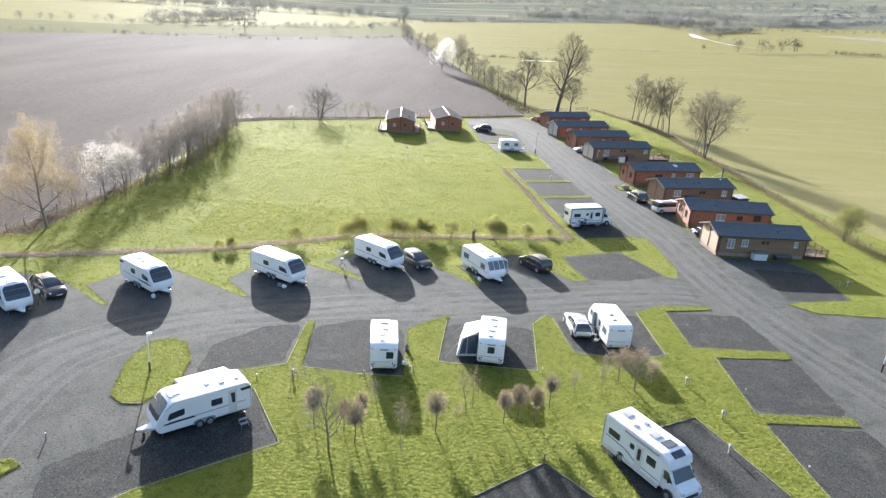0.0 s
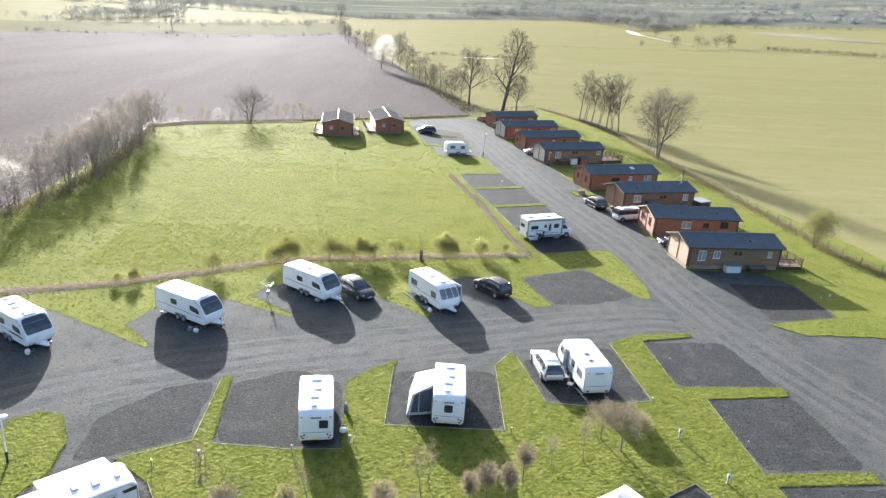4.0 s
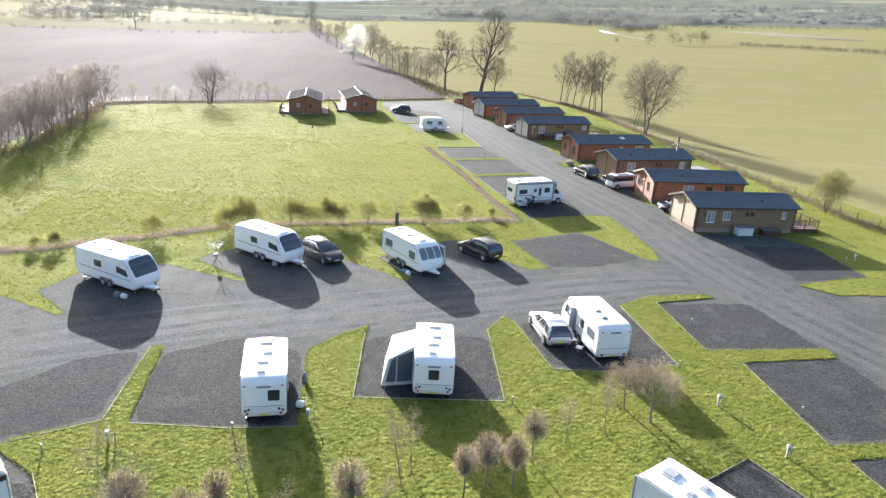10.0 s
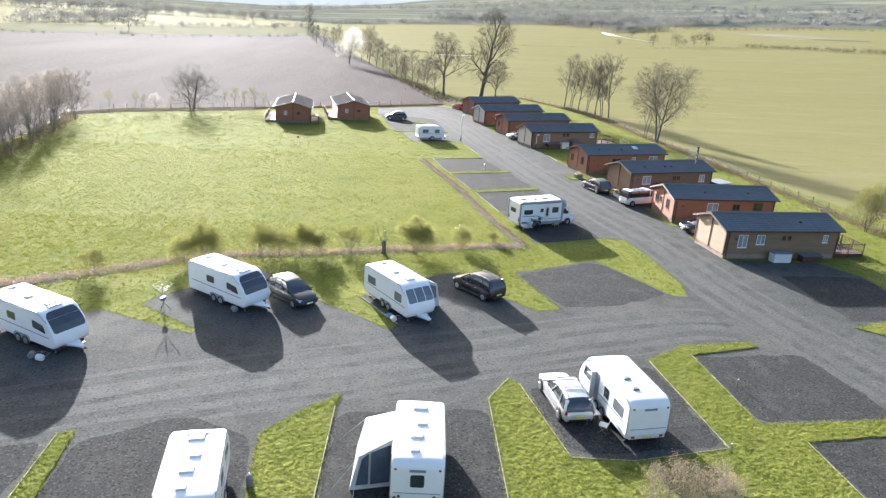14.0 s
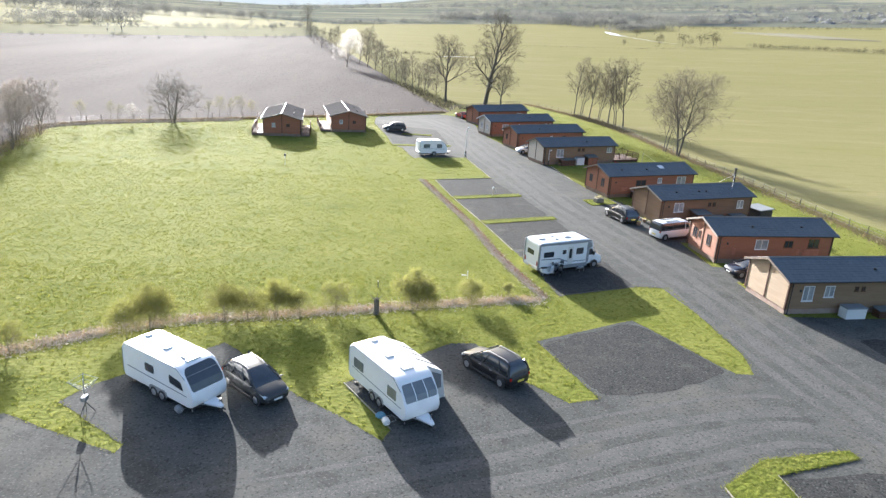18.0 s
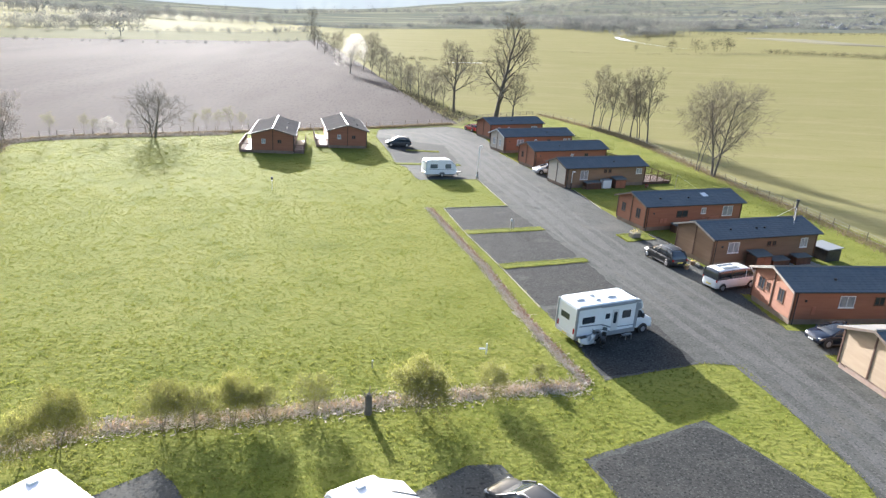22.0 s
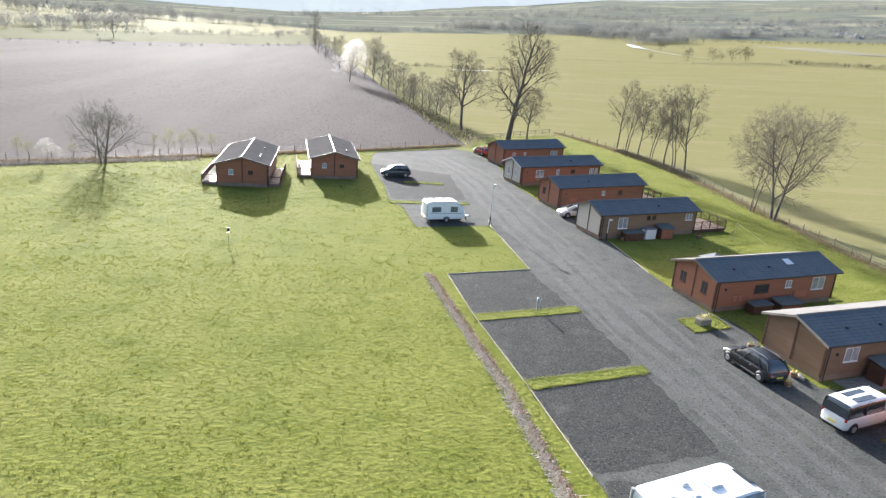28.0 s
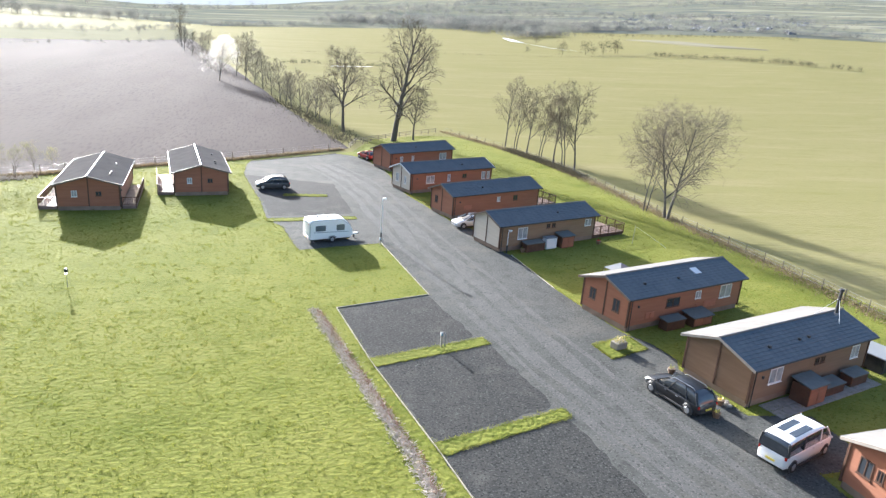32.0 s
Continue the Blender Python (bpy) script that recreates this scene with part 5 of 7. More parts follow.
# ---------------------------------------------------------------- cars
def car(m, label, paint, L=4.5, W=1.84, H=1.66, bonnet=1.05, boot=0.08, belt=0.98, rails=True, name="car", van=False, group="parked cars", roof_dark=False, front_plate=True, rake=0.95, tail=0.6):
    """A parked car, bonnet towards +x: rounded body, glasshouse, roof, pillars, wheels, lamps, plates."""
    e = thing(name, label, "van" if van else "car", m, group)
    f, r, w = L / 2, -L / 2, W / 2
    cowl = f - bonnet
    def smooth_part(nm, shape, material, parent, lab=""):
        return part(nm, mesh_of(nm, shape[0], shape[1], material, smooth=True), material, parent, lab)
    # lower body: station, top, plan width, underside
    sta = [(r, belt - 0.3, 0.74, 0.5), (r + 0.04, belt - 0.12, 0.84, 0.36), (r + 0.14, belt - 0.02, 0.92, 0.28), (r + 0.5, belt + 0.01, 0.98, 0.25), (r + L * 0.35, belt, 1.0, 0.22), (cowl - 0.3, belt, 1.0, 0.22), (cowl + 0.1, belt, 0.99, 0.23),
           (cowl + bonnet * 0.5, belt - 0.06, 0.97, 0.25), (f - 0.3, belt - 0.13, 0.93, 0.26), (f - 0.12, belt - 0.22, 0.86, 0.28), (f - 0.02, belt - 0.36, 0.76, 0.34), (f, 0.48, 0.7, 0.42)]
    rings = []
    for x, zt, k, zb in sta:
        ww = w * k
        half = [(0.0, zb), (ww * 0.86, zb), (ww * 0.96, zb + 0.08), (ww, zb + (zt - zb) * 0.45), (ww * 0.985, zt - 0.13 * min(1, (zt - zb) / 0.4)), (ww * 0.94, zt - 0.035), (ww * 0.82, zt + 0.005), (ww * 0.4, zt + 0.025)]
        rings.append([(x, y, z) for y, z in half] + [(x, 0.0, zt + 0.03)] + [(x, -y, z) for y, z in half[:0:-1]])
    smooth_part("body", loft(rings), paint, e, "rounded painted body")
    # glasshouse
    rb, back = r + boot, 0.12 if van else tail
    tf = cowl - (0.55 if van else rake)
    line = [(rb, belt - 0.02), (rb + back * 0.5, belt + (H - belt) * 0.6), (rb + back * 0.85, H - 0.17), (rb + back + 0.12, H - 0.09), (rb + back + 0.6, H - 0.025), ((rb + tf) / 2 + 0.2, H), (tf - 0.4, H - 0.02), (tf - 0.08, H - 0.075), (tf + 0.14, H - 0.15), (tf + (cowl - tf) * 0.55, belt + (H - belt) * 0.45), (cowl + 0.16, belt - 0.02)]
    hw, tw = w * 0.94, w * (0.86 if van else 0.7)
    wide = lambda z: hw - (hw - tw) * max(0.0, min(1.0, (z - belt) / (H - belt)))
    rings, skin = [], []
    for x, z in line:
        endk = 0.93 if x in (line[0][0], line[-1][0]) else 1.0
        a, b, c = wide(belt) * endk, wide(z - 0.1) * endk, wide(z) * endk
        zs = max(belt - 0.04, z - 0.1)
        up = [(a, belt - 0.05), (max(b, c) if zs > belt else a, zs), (c * 0.97, max(belt - 0.03, z - 0.04)), (c * 0.82, max(belt - 0.02, z - 0.008)), (c * 0.4, z + 0.012)]
        rings.append([(x, y, q) for y, q in up] + [(x, 0.0, z + 0.016)] + [(x, -y, q) for y, q in up[::-1]])
        if z > H - 0.1:
            sk = [(c * 0.995, z - 0.062), (c * 0.985, z - 0.028), (c * 0.83, z + 0.006), (c * 0.4, z + 0.026)]
            skin.append([(x, y, q) for y, q in sk] + [(x, 0.0, z + 0.03)] + [(x, -y, q) for y, q in sk[::-1]])
    smooth_part("glasshouse", loft(rings), "dark_glass", e, "dark tinted windows")
    smooth_part("roof", loft(skin, False), "dark_glass" if roof_dark else paint, e)
    for s in (-1, 1):
        wb, wt = wide(belt), wide(H)
        mids = [(cowl - 1.05, tf - 0.5)] + [(rb + (0.95 if not van else 1.7), rb + back + (0.75 if not van else 1.65))]
        posts = [((cowl + 0.14, belt - 0.02), (tf + 0.1, H - 0.1), 0.045)] + [((a, belt - 0.03), (b, H - 0.05), 0.04) for a, b in mids] + [((rb + 0.08, belt - 0.02), (rb + back * 0.85, H - 0.1), 0.075)]
        for a, b, rad in posts:
            part("pillar", tube([(a[0], s * wb * 0.985, a[1]), ((a[0] + b[0]) / 2, s * (wide((a[1] + b[1]) / 2) + 0.01), (a[1] + b[1]) / 2), (b[0], s * (wt * 0.985), b[1])], rad, 6), paint if not van or a[0] > 0 else "black_trim", e)
        smooth_part("headlamp", loft([[(f - 0.5 + 0.4 * t, s * (w * (0.93 - 0.08 * t)) - 0.05 * s, belt - 0.13 - 0.09 * t + 0.0), (f - 0.5 + 0.4 * t, s * (w * (0.945 - 0.07 * t)), belt - 0.17 - 0.09 * t), (f - 0.5 + 0.4 * t, s * (w * (0.94 - 0.07 * t)), belt - 0.28 - 0.1 * t), (f - 0.52 + 0.4 * t, s * (w * 0.6), belt - 0.25 - 0.1 * t), (f - 0.5 + 0.4 * t, s * (w * 0.66), belt - 0.13 - 0.1 * t)] for t in (0.0, 0.6, 1.0)]), "lamp_clear", e)
        part("tail_lamp", box(r + 0.03, s * (w * 0.84) - 0.07, belt - 0.26, r + 0.16, s * (w * 0.84) + 0.07, belt - (0.0 if van else 0.06), 0.03, 2), "lamp_red", e)
        part("mirror", box(cowl - 0.15, s * (w + 0.07) - 0.09, belt + 0.0, cowl - 0.02, s * (w + 0.07) + 0.09, belt + 0.13, 0.04, 2), paint, e)
        if rails:
            part("roof_rail", tube([(rb + back + 0.1, s * wt * 0.86, H - 0.04), (rb + back + 0.3, s * wt * 0.86, H + 0.05), (tf - 0.3, s * wt * 0.86, H + 0.05), (tf - 0.08, s * wt * 0.86, H - 0.04)], 0.022, 5), "alloy", e)
        part("sill", box(r + 0.95, s * w - 0.05, 0.2, f - 1.0, s * w + 0.012, 0.34, 0.02), "black_trim", e)
        for x in (r + 0.82, f - 0.82):
            part("wheel_arch", disc(x, s * (w - 0.03), 0.37, 0.41, 0.08, "y", 20, 0.02), "black_trim", e)
            wheel(e, x, s * (w - 0.07), 0.35, 0.24)
        for dx in (cowl - 1.0, cowl - 1.95):
            part("door_handle", box(dx, s * w - 0.03, belt - 0.17, dx + 0.18, s * w + 0.02, belt - 0.14), "alloy", e)
    part("grille", box(f - 0.09, -w * 0.5, 0.5, f + 0.005, w * 0.5, belt - 0.34, 0.02), "black_trim", e)
    part("bumper", box(r - 0.03, -w * 0.72, 0.36, r + 0.2, w * 0.72, 0.52, 0.05, 2), "black_trim" if not van else paint, e)
    if front_plate:
        part("number_plate", box(f - 0.02, -0.26, 0.4, f + 0.02, 0.26, 0.51), "plate_front", e)
    part("number_plate", box(r - 0.05, -0.26, 0.56, r - 0.002, 0.26, 0.67), "plate", e)
    if van:
        for sy in (-0.36, 0.36):
            part("roof_panel", box(-1.5, sy - 0.22, H - 0.01, 0.35, sy + 0.22, H + 0.035, 0.02), "dark_glass", e, "dark glass roof panel")
    return e


car(pose(-38.9, 57.5, GV, 0, 0, -34), "dark grey people carrier parked beside a caravan", "car_grey", 4.4, 1.8, 1.62)
car(pose(-4.3, 73.9, GV, 0, 0, -46), "dark grey crossover car with a glinting roof", "car_grey", 4.5, 1.84, 1.68)
car(pose(10.0, 76.5, GV, 0, 0, 127), "black estate-backed off-roader with roof rails", "car_black", 4.6, 1.88, 1.72, tail=0.45)
sil = car(pose(13.1, 60.1, GV, 0, 0, 97), "silver estate car with a roof box rack", "car_silver", 4.7, 1.83, 1.56, boot=0.05, bonnet=1.3, belt=0.95, tail=0.4)
for bx in (-0.95, 0.15):
    part("roof_bar", tube([(bx, -0.56, 1.62), (bx, 0, 1.65), (bx, 0.56, 1.62)], 0.03, 6), "steel", sil)
car(pose(30.3, 114.4, GV, 0, 0, 107), "black sports utility car with chrome roof rails", "car_black", 4.7, 1.9, 1.7)
car(pose(33.9, 107.9, GV, 0, 0, 22), "white minibus van with dark side windows", "car_white", 5.1, 1.85, 1.98, bonnet=0.5, boot=0.04, belt=1.15, rails=False, name="van", van=True, group="parked vans")
car(pose(37.0, 96.6, GV, 0, 0, 188), "dark blue saloon nose-out between two lodges", "car_blue", 4.4, 1.8, 1.48, boot=0.5)
car(pose(26.4, 155.0, GV, 0, 0, 196), "silver hatchback tucked between two lodges", "car_silver", 4.2, 1.75, 1.5)
car(pose(3.1, 172.7, GV, 0, 0, 188), "dark off-roader parked on the far gravel", "car_grey", 4.5, 1.85, 1.7)
car(pose(18.6, 196.5, GV, 0, 0, 120), "small red hatchback by the last lodge", "car_red", 4.0, 1.72, 1.5)


cs = thing("covered_store", "black covered store with a grey sheet roof behind the lodge", "store", pose(49.0, 117.9, 0, 0, 0, 18))
part("body", box(-1.0, -1.3, 0, 1.0, 1.3, 1.25, 0.06, 2), "black_trim", cs, "black weather cover")
part("roof", prism([(-1.15, 1.25), (1.15, 1.4), (1.15, 1.5), (-1.15, 1.35)], "y", -1.4, 1.4, 0.02), "plastic_grey", cs, "grey sheet roof")


# ---------------------------------------------------------------- trees and shrubs
def grow(rng, height, spread, counts, stems=1, clear=0.3, radius=None, up=0.3, thin=0.012, bend=0.18, rise=0.62):
    """Limbs of a bare tree as tapered bars: (trunk shapes, twig shapes, twig ends). counts: how many limbs leave a stem, a limb, a branch."""
    trunk, twigs, ends = [], [], []
    radius = radius or height * 0.02
    last = len(counts)

    def limb(p, d, length, r, level):
        steps = (7, 5, 3, 2, 2)[level]
        pts, rad = [p], [r]
        q, e = p.copy(), d.copy()
        for i in range(steps):
            wander = Vector((rng.uniform(-1, 1), rng.uniform(-1, 1), rng.uniform(-0.6, 0.6)))
            e = (e + wander * bend * (0.5 if level == 0 else 1.1) + Vector((0, 0, up * (0.1, 0.3, 0.12, 0.0, 0.0)[level]))).normalized()
            q = q + e * (length / steps)
            pts.append(q)
            rad.append(max(thin * (0.6 if level < last else 0.4), r * (1 - 0.8 * ((i + 1) / steps) ** 0.9)))
        (trunk if level < (2 if height > 7 else 1) else twigs).append(tube(pts, rad, (9, 6, 4, 3, 3)[level], cap=False))
        if level >= last:
            ends.append(q)
            return
        n = counts[level]
        turn = rng.uniform(0, 6.28)
        for k in range(n):
            lo = clear if level == 0 else 0.22
            at = lo + (0.98 - lo) * ((k + rng.uniform(0.1, 0.9)) / n)
            j = min(steps - 1, int(at * steps))
            b = pts[j] + (pts[j + 1] - pts[j]) * (at * steps - j)
            along_d = (pts[j + 1] - pts[j]).normalized()
            turn += 2.4 + rng.uniform(-0.6, 0.6)
            u = along_d.orthogonal().normalized()
            v = along_d.cross(u)
            side = u * math.cos(turn) + v * math.sin(turn)
            open_by = spread * rng.uniform(0.75, 1.25) * (1.15 if level > 1 else 1.0 if level else 1.15 - 0.5 * at)
            nd = (along_d + side * open_by).normalized()
            size = (rise if level == 0 else 0.58) * (1.15 - 0.65 * at) * rng.uniform(0.75, 1.2)
            limb(b, nd, length * size, max(thin, rad[j] * rng.uniform(0.45, 0.68)), level + 1)
    for s in range(stems):
        a = s * 6.28 / stems + rng.uniform(-0.4, 0.4)
        out = Vector((math.cos(a), math.sin(a), 0))
        lean = (Vector((0, 0, 1)) + out * (0.13 if stems > 1 else 0.03)).normalized()
        limb(out * (radius * 1.3 if stems > 1 else 0) + Vector((0, 0, -0.15)), lean, height * rng.uniform(0.86, 1.0), radius * (0.75 if stems > 1 else 1), 0)
    return trunk, twigs, ends


def leaves_at(rng, ends, per, size, reach):
    """Small leaf quads scattered about twig ends."""
    verts, faces = [], []
    for p in ends:
        for _ in range(per):
            c = p + Vector((rng.gauss(0, reach), rng.gauss(0, reach), rng.gauss(0, reach * 0.8)))
            a = Vector((rng.gauss(0, 1), rng.gauss(0, 1), rng.gauss(0, 1))).normalized()
            b = a.orthogonal().normalized() * size * rng.uniform(0.5, 1.1)
            a = a * size * rng.uniform(0.5, 1.1)
            n = len(verts)
            verts += [c - a, c - b * 0.6, c + a, c + b * 0.6]
            faces.append((n, n + 1, n + 2, n + 3))
    return verts, faces


def tree(name, label, category, seed, height, spread, counts, bark="bark", twig="twig", leaf=None, per=0, size=0.1, reach=0.3, group="", **more):
    """A tree with its trunk and crown, standing at the origin until it is copied or moved."""
    rng = random.Random(seed)
    trunk, twigs, ends = grow(rng, height, spread, counts, **more)
    tall = max(q.z for sh in trunk + twigs for q in sh[0])
    f = height / tall
    trunk, twigs = [([v * f for v in sh[0]], sh[1]) for sh in trunk], [([v * f for v in sh[0]], sh[1]) for sh in twigs]
    ends = [q * f for q in ends]
    e = thing(name, label, category, None, group)
    part("trunk", mesh_of("trunk", *merged(*trunk), bark, smooth=True), bark, e)
    part("crown", merged(*twigs), twig, e, "fine bare twigs")
    if leaf:
        part("foliage", leaves_at(rng, ends, per, size, reach), leaf, e)
    return e


def plant(first, spots, rng=random.Random(4)):
    """The first of a kind at the first spot, and copies of it at the rest: (x, y, scale)."""
    for i, (x, y, s) in enumerate(spots):
        m = pose(x, y, terrain(x, y) - 0.02, 0, 0, rng.uniform(0, 360))
        if i == 0:
            first.matrix_basis = m @ Matrix.Diagonal((s, s, s, 1))
        else:
            o = copy_thing(first, m)
            o.scale = (s * rng.uniform(0.92, 1.08), s * rng.uniform(0.92, 1.08), s)


plant(tree("tree", "tall bare broad round-crowned tree on the field edge", "tree", 35, 16.5, 1.1, (13, 10, 8, 3), stems=2, twig="twig_dark", bark="bark_dark", radius=0.36, clear=0.2, up=0.12, bend=0.12, rise=0.66, thin=0.017), [(55.6, 160.0, 1.0)])
plant(tree("tree", "tall bare old tree beside the last lodge", "tree", 12, 25, 1.1, (15, 9, 7, 3), twig="twig_dark", bark="bark_dark", radius=0.7, clear=0.2, up=0.2, rise=0.48, bend=0.26, thin=0.026), [(26.3, 217.5, 1.0)])
plant(tree("tree", "bare spreading tree at the ploughland corner", "tree", 13, 18, 1.2, (14, 9, 7, 3), up=0.18, twig="twig_dark", bark="bark_dark", radius=0.45, clear=0.3, rise=0.56, thin=0.025), [(16.8, 227.0, 1.0), (30.8, 219.5, 0.62)])
plant(tree("tree", "slim bare tree in a row along the fence", "tree", 14, 15, 0.9, (12, 8, 6, 2), twig="twig_dark", bark="bark_dark", radius=0.2, up=0.22, clear=0.28, rise=0.42, thin=0.02, group="fence row of slim trees"),
      [(49.8, 215.5, 1.0), (51.0, 205.5, 0.95), (53.0, 196.0, 1.05), (54.5, 189.5, 1.08)])
plant(tree("tree", "slender bare twin-stemmed tree along the fence", "tree", 15, 15, 0.85, (9, 7, 6, 2), stems=2, twig="twig_dark", bark="bark_dark", radius=0.18, up=0.22, clear=0.28, rise=0.4, thin=0.02, group="fence row of slim trees"),
      [(50.4, 210.8, 0.95), (52.0, 200.5, 0.9), (53.6, 192.5, 1.0), (54.6, 164.0, 0.8)])
plant(tree("tree", "lone bare low-forked tree casting a long shadow on the lawn", "tree", 16, 10.0, 1.5, (9, 7, 6, 2), stems=3, up=0.1, bark="bark", radius=0.3, clear=0.08, rise=0.95, thin=0.018), [(-38.0, 168.3, 1.0)])
plant(tree("tree", "golden budding tree at the hedge corner", "tree", 17, 14.0, 1.3, (16, 10, 7, 3), up=0.12, rise=0.66, bark="bark", twig="twig_gold", leaf="gold_bud", per=7, size=0.06, reach=0.28, radius=0.24, clear=0.16), [(-50.3, 75.3, 1.0), (-55.5, 70.0, 0.8)])
plant(tree("blossom_tree", "white blossoming tree in the hedgerow", "tree", 18, 8.5, 1.25, (13, 9, 7), leaf="blossom", per=5, size=0.07, reach=0.24, radius=0.12, clear=0.16, rise=0.62, group="blossom trees"),
      [(-50.0, 88.2, 1.0), (-48.7, 91.5, 0.9), (-44.8, 166.5, 0.42)])
plant(tree("blossom_tree", "great rounded tree in full white blossom beside the ploughland", "tree", 58, 15.0, 1.3, (15, 9, 7), leaf="blossom", per=6, size=0.15, reach=0.45, radius=0.25, clear=0.12, rise=0.62, group="blossom trees"), [(-17.0, 320, 1.0)])
W_ROW = [(-49.4, 94.5, 1.0), (-48.5, 97.5, 0.9), (-50, 101, 1.1), (-47.8, 104, 0.95), (-49.4, 108, 1.15), (-47.0, 111, 1.0), (-49.2, 114.5, 1.1), (-47.4, 118.5, 1.2), (-50, 122, 1.05), (-49.0, 127, 1.2),
         (-51.5, 132, 1.1), (-51, 138, 1.25), (-53.5, 144, 1.15), (-53, 150, 1.2), (-55.5, 156, 1.1), (-51.5, 83.5, 0.7)]
W_ROW += [(x - 3.2 - (i % 3) * 0.8, y + 1.6, s * 0.92) for i, (x, y, s) in enumerate(W_ROW)]
plant(tree("hedgerow_tree", "grey leafless hedgerow tree in a dense row", "tree", 19, 7.8, 0.95, (14, 9, 7), twig="twig_pale", bark="bark", leaf="hazy_bud", per=2, size=0.042, reach=0.22, radius=0.09, up=0.22, clear=0.18, rise=0.46, thin=0.014, group="west hedgerow trees"), W_ROW[::2])
plant(tree("hedgerow_tree", "grey leafless many-stemmed hedgerow tree", "tree", 20, 7.6, 0.95, (9, 8, 7), stems=3, twig="twig_pale", bark="bark", leaf="hazy_bud", per=2, size=0.042, reach=0.22, radius=0.08, up=0.22, clear=0.12, rise=0.44, thin=0.014, group="west hedgerow trees"), W_ROW[1::2])
N_ROW = [(14.5, 236, 1.0), (12.3, 240, 0.9), (11.5, 246, 1.05), (9.6, 250, 0.9), (8.2, 257, 1.1), (6.0, 262, 1.0), (4.6, 270, 0.9), (3.0, 279, 1.15), (0.4, 289, 1.0), (-2.4, 301, 1.2), (-5.5, 314, 1.25),
         (-9, 326, 1.4), (-13, 340, 1.5), (-11, 357, 1.6), (-26, 372, 1.5), (-30, 392, 1.3), (-38, 420, 1.2), (-46, 455, 1.2), (-52, 490, 1.3), (-70, 610, 2.4), (-60, 545, 1.2)]
plant(tree("hedgerow_tree", "thin leafless tree beside the ploughed field", "tree", 21, 10, 0.95, (13, 9, 7), radius=0.14, up=0.22, bark="bark_dark", clear=0.12, rise=0.5, thin=0.022, group="ploughland boundary trees"), N_ROW)
plant(tree("sapling", "thin bare sapling by the north fence", "tree", 22, 4.5, 0.7, (8, 6, 3), radius=0.05, thin=0.009, leaf="bud_leaf", per=3, size=0.05, reach=0.15, group="fence saplings"),
      [(-51.6, 161.5, 1.0), (-48.0, 165.1, 0.9), (-46.3, 164.6, 0.8), (-42, 167.5, 0.7), (-33.1, 173.4, 0.9), (-31.0, 173.9, 1.1), (-29.2, 174.9, 1.0), (-27.0, 175.7, 1.15), (-25.3, 177, 0.9), (12.6, 204.5, 1.1)])

# clipped young trees on the grass bank
SAPS = [(-8.3, 39.8, 1.0), (-6.1, 39.6, 0.85), (-5.1, 38.4, 1.0), (-5.0, 40.4, 0.95), (0.4, 40.7, 1.0), (5.4, 42.6, 0.9), (6.5, 43.3, 0.9), (7.8, 43.3, 0.95), (9.1, 45.4, 0.9)]
def round_head(label, seed, h, rx, rz, n=260):
    """A clipped young tree: a thin stem and a close oval head of fine twigs with dry buds."""
    rng = random.Random(seed)
    e = thing("young_tree", label, "tree", None, "young trees on the bank")
    fork = h - 2 * rz + 0.15
    part("trunk", tube([(0, 0, -0.1), (0.03, 0.02, fork * 0.5), (0.0, 0.03, fork), (0.02, 0, h - rz)], [0.05, 0.04, 0.035, 0.015], 6), "bark_dark", e)
    twigs, ends = [], []
    for k in range(n):
        d = Vector((rng.gauss(0, 1), rng.gauss(0, 1), rng.gauss(0, 1))).normalized()
        r = rng.uniform(0.55, 1.0) ** 0.5
        tip = Vector((d.x * rx * r, d.y * rx * r, h - rz + d.z * rz * r))
        root = Vector((0, 0, fork + (h - rz - fork) * rng.random()))
        mid = root.lerp(tip, 0.5) + Vector((rng.gauss(0, 0.05), rng.gauss(0, 0.05), 0.02))
        twigs.append(tube([root, mid, tip], [0.013, 0.01, 0.007], 3, cap=False))
        ends.append(tip)
    part("crown", merged(*twigs), "twig", e)
    part("foliage", leaves_at(rng, ends, 6, 0.03, 0.08), "dry_bud", e)
    return e


plant(round_head("young round-headed tree with dense brown twigs", 24, 3.5, 0.85, 1.05, 330), SAPS[::2])
plant(round_head("young oval-headed clipped tree on the bank", 34, 3.3, 0.68, 1.0, 280), SAPS[1::2])
plant(tree("young_tree", "young bare open-branched tree on the bank", "tree", 25, 3.6, 0.75, (9, 7, 5), radius=0.045, thin=0.007, leaf="dry_bud", per=2, size=0.025, reach=0.06, up=0.35, clear=0.4, rise=0.42, group="young trees on the bank"),
      [(-4.0, 42.2, 1.0), (-1.8, 38.2, 1.1), (0.1, 41.6, 0.9), (1.9, 41.5, 0.7), (2.6, 43.5, 1.1), (3.1, 44.4, 0.95), (11.2, 47.0, 0.9), (13.6, 47.9, 1.0), (-11.2, 44.0, 0.8)])
plant(tree("young_tree", "spreading young tree with a wide open twiggy head", "tree", 41, 3.9, 1.3, (13, 9, 7), radius=0.085, thin=0.007, leaf="dry_bud", per=4, size=0.028, reach=0.1, up=0.08, bark="bark", clear=0.34, rise=0.62, group="young trees on the bank"),
      [(16.6, 49.2, 1.05), (15.5, 50.5, 0.85), (18.3, 50.8, 0.6)])
plant(tree("young_tree", "tall bare young tree with upright limbs", "tree", 26, 6.4, 0.95, (15, 9, 7), radius=0.1, thin=0.008, up=0.3, bark="bark", clear=0.2, rise=0.55), [(-6.7, 37.3, 1.0)])

